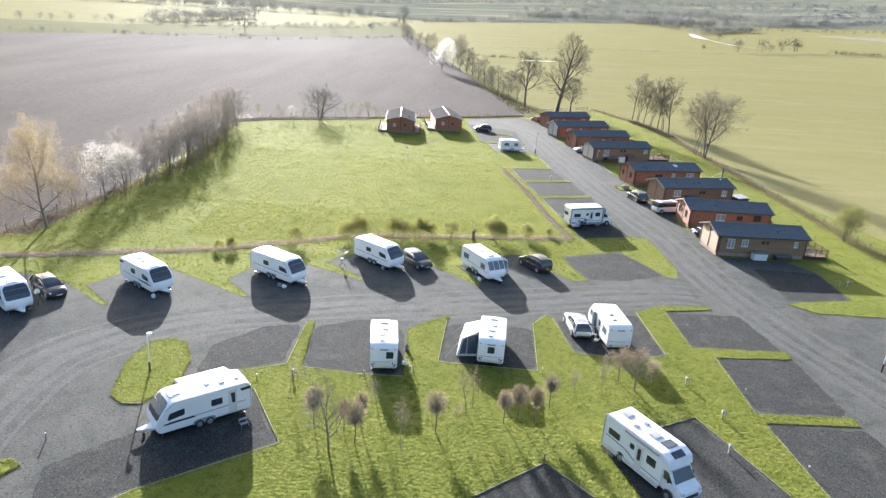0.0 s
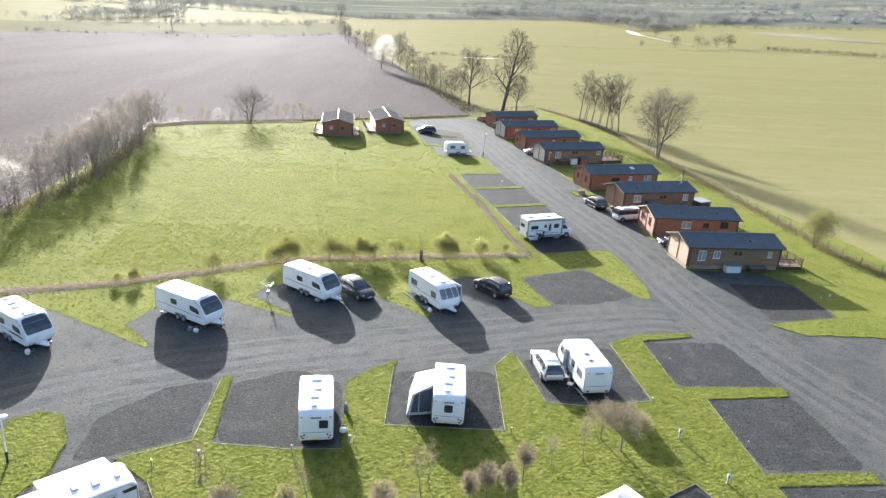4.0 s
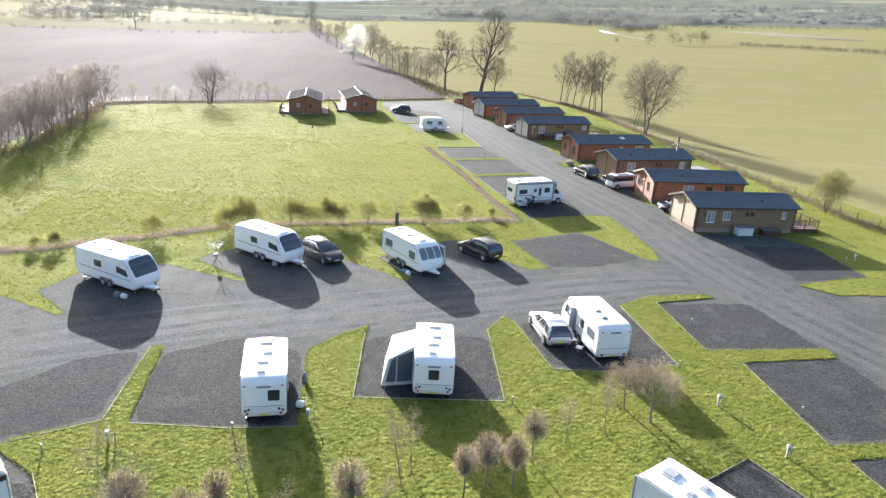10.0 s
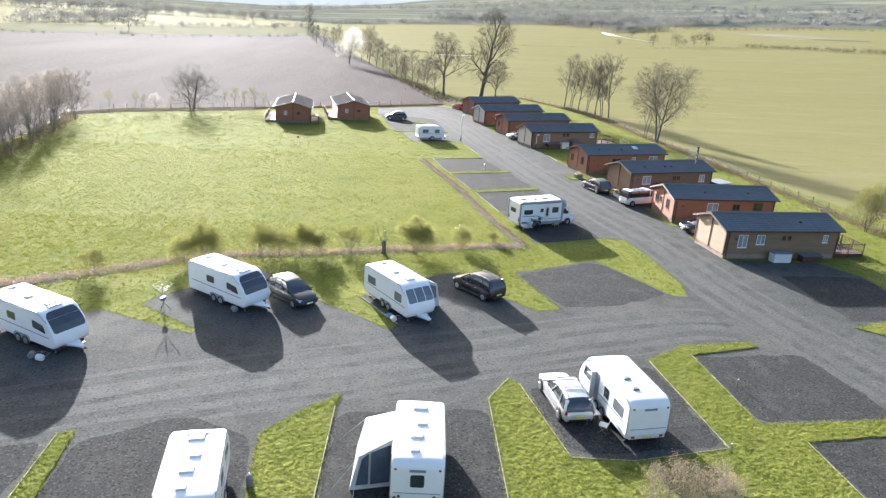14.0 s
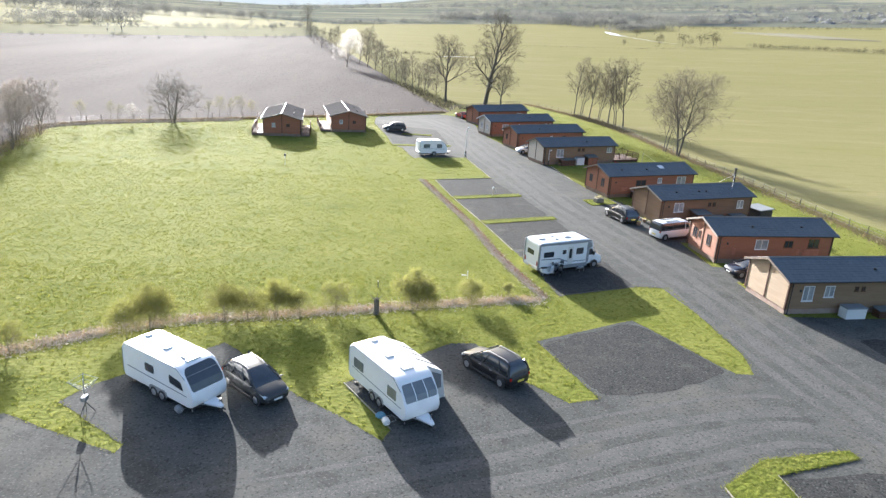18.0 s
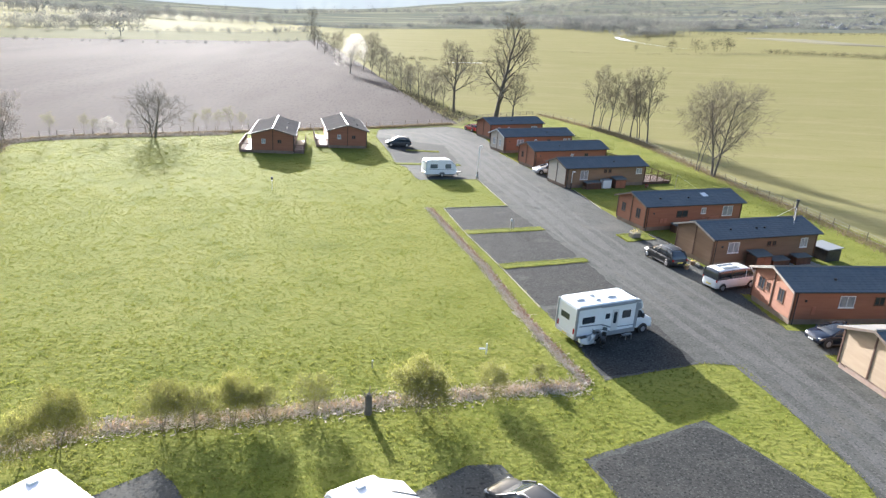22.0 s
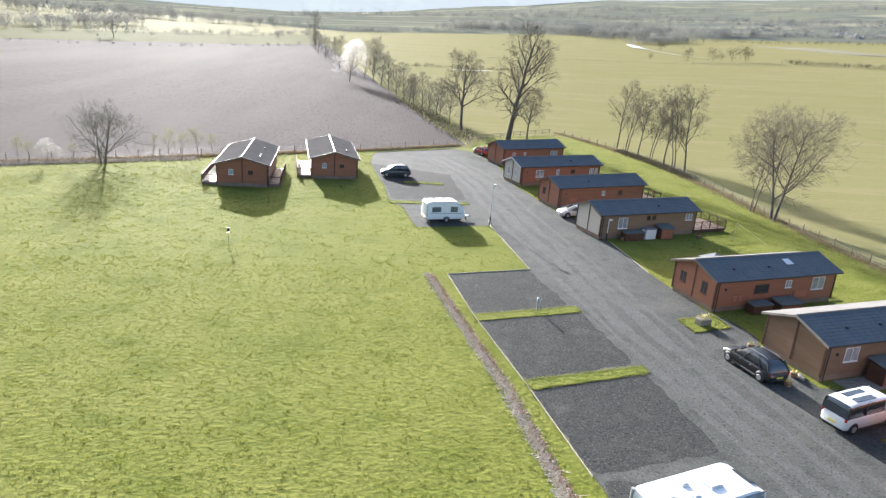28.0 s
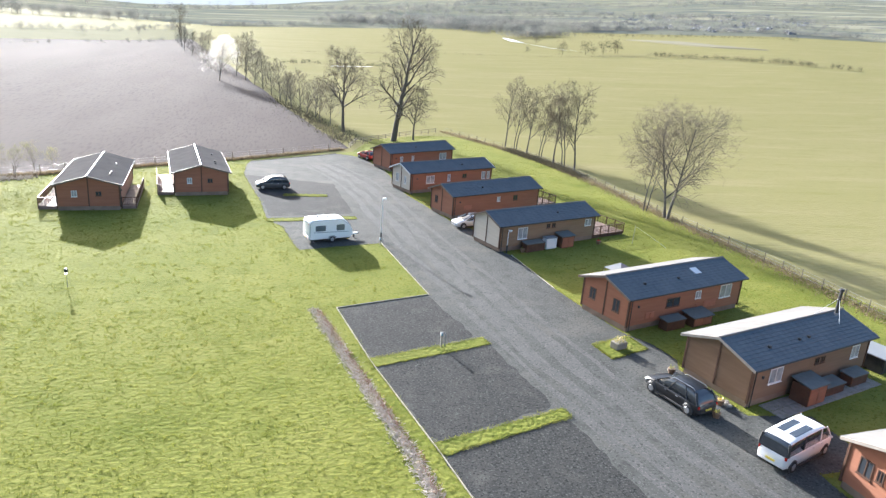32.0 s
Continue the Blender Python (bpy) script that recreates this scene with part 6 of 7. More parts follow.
# budding bushes along the ditch
B1 = [(-3.2, 84.3, 0.75), (-13.9, 80.2, 0.95), (-12.8, 81.5, 1.1), (-19.8, 77.4, 0.85), (-8.3, 83.0, 1.0), (-6.7, 83.4, 0.9), (-4.8, 83.6, 1.05), (-0.6, 85.0, 0.95), (5.1, 85.4, 1.2), (9.7, 87.5, 0.8), (-26.6, 73.9, 0.55), (-28.0, 73.2, 0.45), (13.0, 89.6, 0.4)]
B1 = [(x, y, s * 1.08) for x, y, s in B1]
plant(tree("bush", "budding yellow-green bush on the ditch bank", "bush", 27, 2.7, 1.25, (8, 7, 6), stems=3, bark="bark", twig="twig_pale", leaf="bud_leaf", per=13, size=0.042, reach=0.12, radius=0.05, clear=0.2, up=0.05, rise=0.8, thin=0.005, group="bushes along the ditch"), B1[::2])
plant(tree("bush", "round budding bush with yellow sunlit tips", "bush", 28, 2.6, 1.35, (13, 8, 6), stems=1, bark="bark", twig="twig_pale", leaf="bud_leaf", per=13, size=0.042, reach=0.12, radius=0.06, clear=0.2, up=0.04, rise=0.95, thin=0.005, group="bushes along the ditch"), B1[1::2])
plant(tree("bush", "tall yellow-green budding shrub by the east fence", "bush", 23, 5.2, 1.05, (10, 8, 7), stems=4, bark="bark_dark", leaf="bud_leaf", per=3, size=0.07, reach=0.16, radius=0.09, clear=0.12, up=0.15, rise=0.6, thin=0.01), [(58.6, 99.6, 1.12)])
st = thing("tree_stump", "short dark pollarded stump on the ditch bank", "tree stump", pose(2.3, 85.1, 0))
part("trunk", tube([(0, 0, -0.1), (0.03, 0, 0.5), (0.0, 0.02, 1.15), (0.05, 0, 1.3)], [0.24, 0.19, 0.2, 0.12], 9), "bark_dark", st)
part("shoot", merged(*[tube([(0, 0, 1.1), (0.5 * math.cos(a), 0.5 * math.sin(a), 1.5)], [0.04, 0.015], 4) for a in (0.3, 1.4, 2.9, 4.0, 5.3)]), "twig", st)


# ---------------------------------------------------------------- grass and rough growth
def inside(px, py, outline):
    """Which points lie inside a closed outline."""
    ok = np.zeros(len(px), bool)
    k = len(outline)
    for i in range(k):
        (x0, y0), (x1, y1) = outline[i], outline[(i + 1) % k]
        if y0 == y1:
            continue
        cross = ((y0 > py) != (y1 > py)) & (px < (x1 - x0) * (py - y0) / (y1 - y0) + x0)
        ok ^= cross
    return ok


def blades(name, px, py, pz, height, width, material, label, category, seed, lean=0.5):
    """Grass blades as single bent slips, in one piece of stuff."""
    rng = np.random.default_rng(seed)
    n = len(px)
    pz = np.full(n, float(pz))
    a = rng.uniform(0, 2 * np.pi, n)
    h = height * rng.uniform(0.5, 1.3, n)
    w = width * rng.uniform(0.6, 1.4, n)
    lx, ly = rng.normal(0, lean, n) * h, rng.normal(0, lean, n) * h
    v = np.zeros((n, 3, 3), np.float32)
    v[:, 0] = np.stack([px - np.cos(a) * w, py - np.sin(a) * w, pz], 1)
    v[:, 1] = np.stack([px + np.cos(a) * w, py + np.sin(a) * w, pz], 1)
    v[:, 2] = np.stack([px + lx, py + ly, pz + h], 1)
    me = bpy.data.meshes.new(name)
    me.vertices.add(3 * n)
    me.vertices.foreach_set("co", v.ravel())
    me.loops.add(3 * n)
    me.loops.foreach_set("vertex_index", np.arange(3 * n, dtype=np.int32))
    me.polygons.add(n)
    me.polygons.foreach_set("loop_start", np.arange(0, 3 * n, 3, dtype=np.int32))
    me.update(calc_edges=True)
    me.materials.append(M[material])
    return tagged(new(name, me), label, category, kind="stuff")


def scatter(n, x0, x1, y0, y1, seed, clump=0.0):
    rng = np.random.default_rng(seed)
    px, py = rng.uniform(x0, x1, n), rng.uniform(y0, y1, n)
    if clump:
        f = np.array([noise.noise(Vector((x * clump, y * clump, 0))) for x, y in zip(px[:60000], py[:60000])])
        f = np.resize(f, n) if n <= 60000 else np.concatenate([f, rng.uniform(-1, 1, n - 60000)])
        keep = rng.uniform(-0.6, 0.5, n) < f
        px, py = px[keep], py[keep]
    return px, py


BARE = [PITCHES["lodge side"]]
for n, x0, x1, y0, y1, h, w, seed in ((150000, -34, 17.5, 77, 131, 0.05, 0.022, 5), (210000, -57, 22, 131, 200, 0.055, 0.028, 7), (70000, -60, 29, 56, 94, 0.07, 0.03, 11), (48000, -57, -34, 92, 131, 0.05, 0.022, 15)):
    px, py = scatter(n, x0, x1, y0, y1, seed)
    keep = inside(px, py, LAWN) & ~inside(px, py, GRAVEL)
    blades("grass", px[keep], py[keep], 0.01, h, w, "blades", "short sunlit lawn grass in tufts", "grass", seed + 1)
px, py = scatter(190000, -31, 35, 26, 70, 9)
keep = inside(px, py, SOUTH)
for p in ISLES[:2]:
    keep |= inside(px, py, p)
blades("grass", px[keep], py[keep], 0.075, 0.08, 0.025, "blades", "bright rough grass on the bank", "grass", 10)
px, py = scatter(150000, 2, 66, 68, 235, 13)
keep = np.zeros(len(px), bool)
for p in ISLES[2:]:
    keep |= inside(px, py, p)
keep |= inside(px, py, LAWN) & ~inside(px, py, GRAVEL) & (px > 17.5) & ((px > 33) | (py > 92))
blades("grass", px[keep], py[keep], 0.03, 0.07, 0.035, "blades", "grass strips between pitches and behind the lodges", "grass", 14)


def tufts(n, each, x0, x1, y0, y1, seed, size, keep_in, label, z=0.01, h=0.1, w=0.03):
    """Scattered tufts: close groups of blades."""
    rng = np.random.default_rng(seed)
    cx, cy = rng.uniform(x0, x1, n), rng.uniform(y0, y1, n)
    ok = keep_in(cx, cy)
    cx, cy = cx[ok], cy[ok]
    s = rng.uniform(0.5, 1.6, len(cx)) * size
    px = np.repeat(cx, each) + rng.normal(0, 1, len(cx) * each) * np.repeat(s, each)
    py = np.repeat(cy, each) + rng.normal(0, 1, len(cx) * each) * np.repeat(s, each)
    blades("grass", px, py, z, h, w, "blades", label, "grass", seed + 1)


on_lawn = lambda x, y: inside(x, y, LAWN) & ~inside(x, y, GRAVEL)
tufts(14000, 7, -34, 17, 78, 131, 61, 0.1, on_lawn, "tussocks in the lawn", h=0.085, w=0.024)
tufts(3500, 9, -56, 20, 128, 200, 63, 0.2, on_lawn, "tussocks further up the field", h=0.11, w=0.045)
tufts(12000, 7, -26, 34, 27, 70, 65, 0.08, lambda x, y: inside(x, y, SOUTH), "tussocks on the grass bank", z=0.07, h=0.07, w=0.022)
tufts(9000, 7, -56, 29, 57, 93, 67, 0.09, on_lawn, "tussocks round the caravan pitches")
tufts(4500, 7, -56, -34, 92, 131, 71, 0.1, on_lawn, "tussocks along the western hedgerow", h=0.085, w=0.024)
tufts(2600, 12, 33, 60, 80, 200, 69, 0.16, on_lawn, "tussocks behind the lodges")


def along(points, n, spread, seed):
    """Points strewn along a line of points."""
    rng = np.random.default_rng(seed)
    pts = np.array(points, float)
    seg = np.hypot(*np.diff(pts, axis=0).T)
    s = rng.uniform(0, seg.sum(), n)
    i = np.minimum(np.searchsorted(np.cumsum(seg), s), len(seg) - 1)
    f = (s - np.concatenate([[0], np.cumsum(seg)])[i]) / seg[i]
    p = pts[i] + (pts[i + 1] - pts[i]) * f[:, None] + rng.normal(0, spread, (n, 2))
    return p[:, 0], p[:, 1]


DITCH = [(-56, 64), (-46, 66.5), (-38, 69.5), (-28, 73.4), (-19.5, 78.4), (-16.3, 80.6), (-11.2, 83.2), (-4, 84.6), (3.8, 86.5), (12.4, 88.5), (15.4, 88.8)]
HEDGE = [(15.9, 89.2), (14.6, 94.5), (13.4, 100), (11.8, 110), (9.9, 118.4), (8.3, 125.5), (7.2, 130.6)]
px, py = along(DITCH, 26000, 0.45, 21)
blades("rough_bank", px, py, 0.0, 0.1, 0.07, "litter", "dead straw-coloured growth along the ditch", "dead grass", 22, lean=1.6)
px, py = along(HEDGE, 600, 0.16, 23)
blades("rough_bank", px, py, 0.0, 0.16, 0.03, "brown_leaf", "low brown leafless hedge plants beside the pitches", "hedge", 24, lean=0.9)
px, py = along(HEDGE, 11000, 0.22, 25)
blades("rough_bank", px, py, 0.0, 0.09, 0.06, "litter", "pale cut stalks under the low hedge", "dead grass", 26, lean=2.0)
px, py = along([(x + 0.3, y) for x, y in HEDGE], 1100, 0.12, 37)
blades("rough_bank", px, py, 0.0, 0.28, 0.022, "red_stem", "low red-stemmed hedge plants beside the pitches", "hedge", 38, lean=0.5)
px, py = along(DITCH, 4000, 0.35, 39)
blades("rough_bank", px, py, 0.0, 0.45, 0.014, "brown_leaf", "reddish dead stems standing in the ditch", "dead stems", 40, lean=0.35)
for k, (ring, n, z) in enumerate([(SOUTH, 15000, 0.05), (GRAVEL, 14000, 0.02)] + [(p, 1400, 0.05) for p in ISLES]):
    px, py = along(list(ring) + [ring[0]], n, 0.08, 80 + k)
    blades("grass", px, py, z, 0.11, 0.02, "blades", "ragged grass fringe hanging over a gravel edge", "grass", 100 + k, lean=0.9)
E_BANK = [(64, 84), (60.5, 96), (59.5, 112), (58.4, 128), (57.6, 142), (56, 160), (55, 178), (53.2, 196), (49.5, 210), (44, 224), (40, 233)]
px, py = along(E_BANK, 15000, 0.8, 27)
blades("rough_bank", px, py, 0.0, 0.32, 0.04, "straw", "tall dead grass along the east fence", "dead grass", 28, lean=0.6)
px, py = along([(54.6, 186), (52.5, 198), (49, 211)], 6000, 0.6, 29)
blades("rough_bank", px, py, 0.0, 0.6, 0.05, "scrub_far", "dark bramble growth under the fence trees", "brambles", 30, lean=0.7)
W_BANK = [(-64, 62), (-53, 72), (-51.5, 80), (-50.5, 92), (-49, 105), (-49, 118), (-51, 132), (-54, 146), (-56.5, 157)]
px, py = along(W_BANK, 6000, 1.0, 31)
blades("rough_bank", px, py, 0.0, 0.35, 0.05, "straw", "bramble and dead stems under the hedgerow", "brambles", 32, lean=0.6)
px, py = along([(-57, 157), (-50, 165), (-38, 171.5), (-25, 179), (-17, 184), (-1, 193.5), (15, 205)], 7000, 0.35, 33)
blades("rough_bank", px, py, 0.0, 0.45, 0.06, "straw", "rough growth along the north fence", "dead grass", 34, lean=0.6)
px, py = along([(-57, 156.5), (-50, 164.5), (-38, 170.6), (-28, 176)], 5000, 0.7, 45)
blades("rough_bank", px, py, 0.0, 0.3, 0.09, "litter", "bleached tussocks along the field corner", "dead grass", 46, lean=1.2)
px, py = along([(16.5, 212), (9, 250), (0, 285), (-12, 335), (-30, 400), (-60, 545)], 7000, 1.6, 35)
blades("rough_bank", px, py, 0.2, 0.7, 0.1, "scrub_far", "dark undergrowth beside the ploughland", "brambles", 36, lean=0.6)


# ---------------------------------------------------------------- fences and edging
def fence(points, label, spacing=3.0, height=1.15, wires=(0.35, 0.7, 1.05), rail=False):
    e = thing("fence", label, "fence", pose(points[0][0], points[0][1], 0))
    o = Vector((*points[0], 0))
    post = mesh_of("post", *tube([(0, 0, -0.2), (0, 0, height), (0, 0, height + 0.04)], [0.06, 0.055, 0.03], 6), "post_wood")
    for a, b in zip(points, points[1:]):
        a, b = Vector((*a, 0)) - o, Vector((*b, 0)) - o
        n = max(1, round((b - a).length / spacing))
        for i in range(n):
            p = new("post", post)
            p.parent = e
            p.location = a + (b - a) * (i / n)
        for w in wires:
            part("rail" if rail else "wire", tube([a + Vector((0, 0, w)), b + Vector((0, 0, w))], 0.045 if rail else 0.012, 4), "post_wood" if rail else "wire", e)


fence(E_BANK, "timber post and wire fence along the pasture")
fence([(-57, 158), (-50, 166), (-38, 172.5), (-17, 185), (-1, 194.5), (15, 205.5)], "low post and wire fence before the ploughland", 3.0)
fence([(-63, 60), (-53.5, 72.5), (-52.3, 84), (-51, 100), (-50.5, 118), (-55, 148), (-57, 157)], "post and wire fence under the hedgerow", 3.2)
fence([(38, 231), (30, 224), (18, 212), (16, 205)], "post and rail fence behind the last lodge", 2.6, 1.1, (0.4, 0.75, 1.05), True)

BOARD = mesh_of("board", [(0, -0.02, 0), (1, -0.02, 0), (1, -0.02, 0.1), (0, -0.02, 0.1), (0, 0.02, 0), (1, 0.02, 0), (1, 0.02, 0.1), (0, 0.02, 0.1)], CUBE, "timber")


def edging(points):
    """Timber boards on edge along a pitch."""
    e = thing("timber_edging", "weathered timber edging board round a pitch", "edging", pose(points[0][0], points[0][1], 0.0), "pitch edgings", "structure")
    o = Vector(points[0])
    for a, b in zip(points, points[1:]):
        a, b = Vector(a) - o, Vector(b) - o
        n = max(1, round((b - a).length / 2.4))
        for i in range(n):
            p = a + (b - a) * (i / n)
            ob = new("board", BOARD)
            ob.parent = e
            ob.location = (p.x, p.y, 0.0)
            ob.rotation_euler = (0, 0, math.atan2((b - a).y, (b - a).x))
            ob.scale = ((b - a).length / n - 0.02, 1, 1)


for run in ([(-14, 43.9), (-10.2, 37.6), (-17.5, 31.6), (-21, 27.8)], [(-13.0, 56.3), (-12.7, 48.2), (-16.8, 45.9)], [(-11.4, 48.0), (-6.2, 47.7), (-2.8, 48.0)], [(0.2, 59.3), (-0.1, 51), (8.6, 51), (8.8, 60.4), (10.3, 62.8)],
            [(10.9, 62.1), (12.3, 55), (15.5, 54.8), (21, 56), (20.1, 65.6)], [(23.4, 66.6), (23.9, 58.3)], [(25.7, 56.7), (26.0, 47.3)], [(26.2, 46.1), (27.2, 38), (30, 27)], [(12.4, 41.0), (20.7, 46), (24.6, 37.3)],
            [(3.4, 34.2), (8.2, 38.3), (11.2, 35.2)], [(9.0, 130.8), (10.8, 121), (13.3, 110.4), (15.2, 101.3)],
            [(9.0, 130.8), (17.2, 133.4), (14.9, 148.2)], [(-22.8, 40.4), (-21.4, 40.6)], [(28.3, 144.2), (29.4, 134.5)], [(0.7, 74.9), (3.6, 70.1)], [(-0.8, 191.2), (13.5, 200.5)]):
    edging(run)


# ---------------------------------------------------------------- awnings and camp things
aw = thing("awning", "grey and navy porch awning with clear window panels", "awning", pose(4.55, 53.9, GV, 0, 0, 87) @ Matrix.Translation((0.8, 0, 0)))
# caravan side faces +y of its own frame; the porch stands out from it
part("roof_panel", quad_on([(-2.0, 1.15, 2.45), (-2.35, 2.65, 1.7), (0.7, 2.6, 1.75), (0.3, 1.15, 2.45)][::-1], (0, 0.35, 1), 0.02, 0.02), "canvas_grey", aw)
part("front_panel", quad_on([(-2.35, 2.65, 1.7), (-2.5, 3.0, 0.02), (0.9, 3.0, 0.02), (0.7, 2.6, 1.75)][::-1], (0, 1, 0.2), 0.02, 0.02), "canvas_grey", aw)
end = part("end_panel", quad_on([(-2.0, 1.15, 2.45), (-2.05, 1.15, 0.02), (-2.5, 3.0, 0.02), (-2.35, 2.65, 1.7)], (-1, 0, 0), 0.02, 0.02), "canvas_grey", aw)
part("window_panel", quad_on([(-2.06, 1.25, 2.2), (-2.1, 1.25, 0.3), (-2.36, 2.1, 0.3), (-2.3, 2.1, 1.9)], (-1, 0, 0), 0.05, 0.0), "canvas_navy", end)
part("window_panel", quad_on([(-2.3, 2.2, 1.87), (-2.36, 2.2, 0.3), (-2.48, 2.75, 0.3), (-2.4, 2.5, 1.6)], (-1, 0, 0), 0.05, 0.0), "canvas_navy", end)
part("end_panel", quad_on([(0.3, 1.15, 2.45), (0.7, 2.6, 1.75), (0.9, 3.0, 0.02), (0.5, 1.15, 0.02)], (1, 0, 0), 0.02, 0.02), "canvas_navy", aw)
for a, b in (((-2.35, 2.65, 1.7), (-2.9, 4.0, 0.0)), ((0.7, 2.6, 1.75), (1.3, 4.0, 0.0)), ((-2.35, 2.65, 1.7), (-3.4, 2.8, 0.0))):
    part("guy_rope", tube([a, b], 0.01, 3), "plastic_white", aw)

aw2 = thing("awning", "white porch awning with dark piping and doorway", "awning", pose(3.6, 73.3, GV, 0, 0, -57) @ Matrix.Translation((-0.7, 0, 0)))
part("roof_panel", quad_on([(-1.9, 1.15, 2.5), (2.0, 1.15, 2.5), (2.1, 2.5, 1.75), (-2.0, 2.5, 1.75)], (0, 0.35, 1), 0.02, 0.02), "canvas_grey", aw2)
part("front_panel", quad_on([(-2.0, 2.5, 1.75), (2.1, 2.5, 1.75), (2.15, 2.75, 0.02), (-2.05, 2.75, 0.02)], (0, 1, 0.1), 0.02, 0.02), "canvas_grey", aw2)
en = part("end_panel", quad_on([(2.0, 1.15, 2.5), (2.05, 1.15, 0.02), (2.15, 2.75, 0.02), (2.1, 2.5, 1.75)], (1, 0, 0), 0.02, 0.02), "canvas_grey", aw2)
part("window_panel", quad_on([(2.03, 1.35, 2.1), (2.06, 1.35, 0.75), (2.14, 2.45, 0.75), (2.08, 2.4, 1.6)], (1, 0, 0), 0.05, 0.0), "grey_glass", en)
part("end_panel", quad_on([(-1.9, 1.15, 2.5), (-2.0, 2.5, 1.75), (-2.05, 2.75, 0.02), (-1.95, 1.15, 0.02)], (-1, 0, 0), 0.02, 0.02), "canvas_grey", aw2)
for x in (-0.9, 0.2, 1.2):
    part("piping", tube([(x, 1.15, 2.53), (x + 0.05, 2.5, 1.79), (x + 0.06, 2.76, 0.05)], 0.035, 4), "black_trim", aw2)

aw3 = thing("awning", "silver-grey sloping awning beyond the long caravan", "awning", pose(-16.5, 39.6, GV, 0, 0, -139))
part("roof_panel", quad_on([(-2.7, -1.15, 2.5), (0.9, -1.15, 2.5), (0.9, -2.7, 2.05), (-2.7, -2.7, 2.05)][::-1], (0, -0.3, 1), 0.02, 0.02), "canvas_silver", aw3)
part("front_panel", quad_on([(-2.7, -2.7, 2.05), (0.9, -2.7, 2.05), (0.95, -3.0, 0.02), (-2.75, -3.0, 0.02)][::-1], (0, -1, 0.1), 0.02, 0.02), "canvas_silver", aw3)
for x in (-2.72, 0.92):
    part("end_panel", quad_on([(x, -1.15, 2.5), (x, -2.7, 2.05), (x, -3.0, 0.02), (x, -1.15, 0.02)], (1 if x > 0 else -1, 0, 0), 0.02, 0.02), "canvas_silver", aw3)


def bollard(x, y, h=0.7, kind="white"):
    e = thing("service_post", "white electric hook-up post on the grass edge" if kind == "white" else "slim grey marker post beside a pitch", "hook-up post", pose(x, y, 0.03), "service posts")
    if kind == "white":
        part("post", box(-0.05, -0.05, 0, 0.05, 0.05, h - 0.2, 0.01), "timber", e)
        part("housing", box(-0.09, -0.08, h - 0.24, 0.09, 0.08, h + 0.02, 0.03), "plastic_white", e, "white socket housing")
        part("cap", box(-0.1, -0.09, h + 0.015, 0.1, 0.09, h + 0.05, 0.02), "plastic_grey", e)
        part("socket", box(-0.06, -0.13, h - 0.2, 0.06, -0.1, h - 0.06, 0.01), "bag_blue", e)
        part("tap", tube([(0.3, 0.1, 0), (0.3, 0.1, h - 0.1), (0.3, -0.02, h - 0.12)], 0.03, 6), "plastic_grey", e, "grey standpipe tap")
    else:
        part("post", tube([(0, 0, 0), (0, 0, h)], 0.045, 6), "steel", e)
        part("cap", disc(0, 0, h + 0.02, 0.06, 0.05, "z", 8, 0.01), "plastic_white", e)


bollard(16.1, 123.2, 1.15)
for x, y in ((21.4, 51.1), (22.9, 46.2), (-2.3, 48.5), (14.7, 147.7), (49.2, 79.6), (-11.6, 46.2), (21.9, 41.6)):
    bollard(x, y, 0.75)
for x, y in ((-6.0, 47.5), (9.0, 50.7), (20.9, 55.7), (-25.4, 35.5), (8.2, 38.7), (24.6, 62.5), (26.2, 50.4), (27.0, 40.2), (48.0, 79.2), (-14.3, 45.4), (2.3, 90.4)):
    bollard(x, y, 0.5, "grey")


def site_lamp(x, y, h=3.6):
    e = thing("site_lamp", "slim site lamp post with a round white head", "lamp post", pose(x, y, 0.0), "site lamps")
    part("base", tube([(0, 0, -0.1), (0, 0, 0.9)], 0.08, 8), "black_trim", e)
    part("pole", tube([(0, 0, 0.85), (0, 0, h)], 0.05, 8), "plastic_white", e)
    part("arm", tube([(0, 0, h - 0.1), (0.18, 0, h)], 0.03, 6), "plastic_white", e)
    hd = part("head", disc(0.2, 0, h + 0.1, 0.22, 0.16, "z", 14, 0.05), "plastic_white", e)
    part("lens", disc(0.2, 0, h + 0.01, 0.16, 0.03, "z", 12), "lamp_clear", hd)


site_lamp(-22.9, 45.1, 3.3)
site_lamp(41.2, 57.0, 3.8)
site_lamp(15.0, 149.3, 4.6)
site_lamp(28.0, 145.0, 2.4)
fl = thing("bird_feeder", "bird feeder post with a round dark top in the lawn", "bird feeder", pose(-12.4, 136.0, 0))
part("post", tube([(0, 0, -0.1), (0, 0, 1.35)], 0.03, 6), "steel", fl)
part("feeder", disc(0, 0, 1.5, 0.15, 0.34, "z", 10, 0.06), "black_trim", fl)
part("tray", disc(0, 0, 1.2, 0.13, 0.03, "z", 12), "plastic_grey", fl)

ae = thing("clothes_airer", "rotary clothes airer standing on the pitch edge", "clothes airer", pose(-12.7, 71.3, 0.03))
part("pole", tube([(0, 0, 0), (0, 0, 1.9)], 0.025, 6), "steel", ae)
tips = [(0.75 * math.cos(a), 0.75 * math.sin(a), 1.95) for a in (0.4, 1.97, 3.54, 5.11)]
for p in tips:
    part("arm", tube([(0, 0, 1.15), p], 0.018, 4), "steel", ae)
for f in (0.45, 0.7, 0.95):
    q = [Vector((0, 0, 1.15)).lerp(Vector(p), f) for p in tips]
    part("line", merged(*[tube([q[i], q[(i + 1) % 4]], 0.009, 3) for i in range(4)]), "plastic_white", ae)
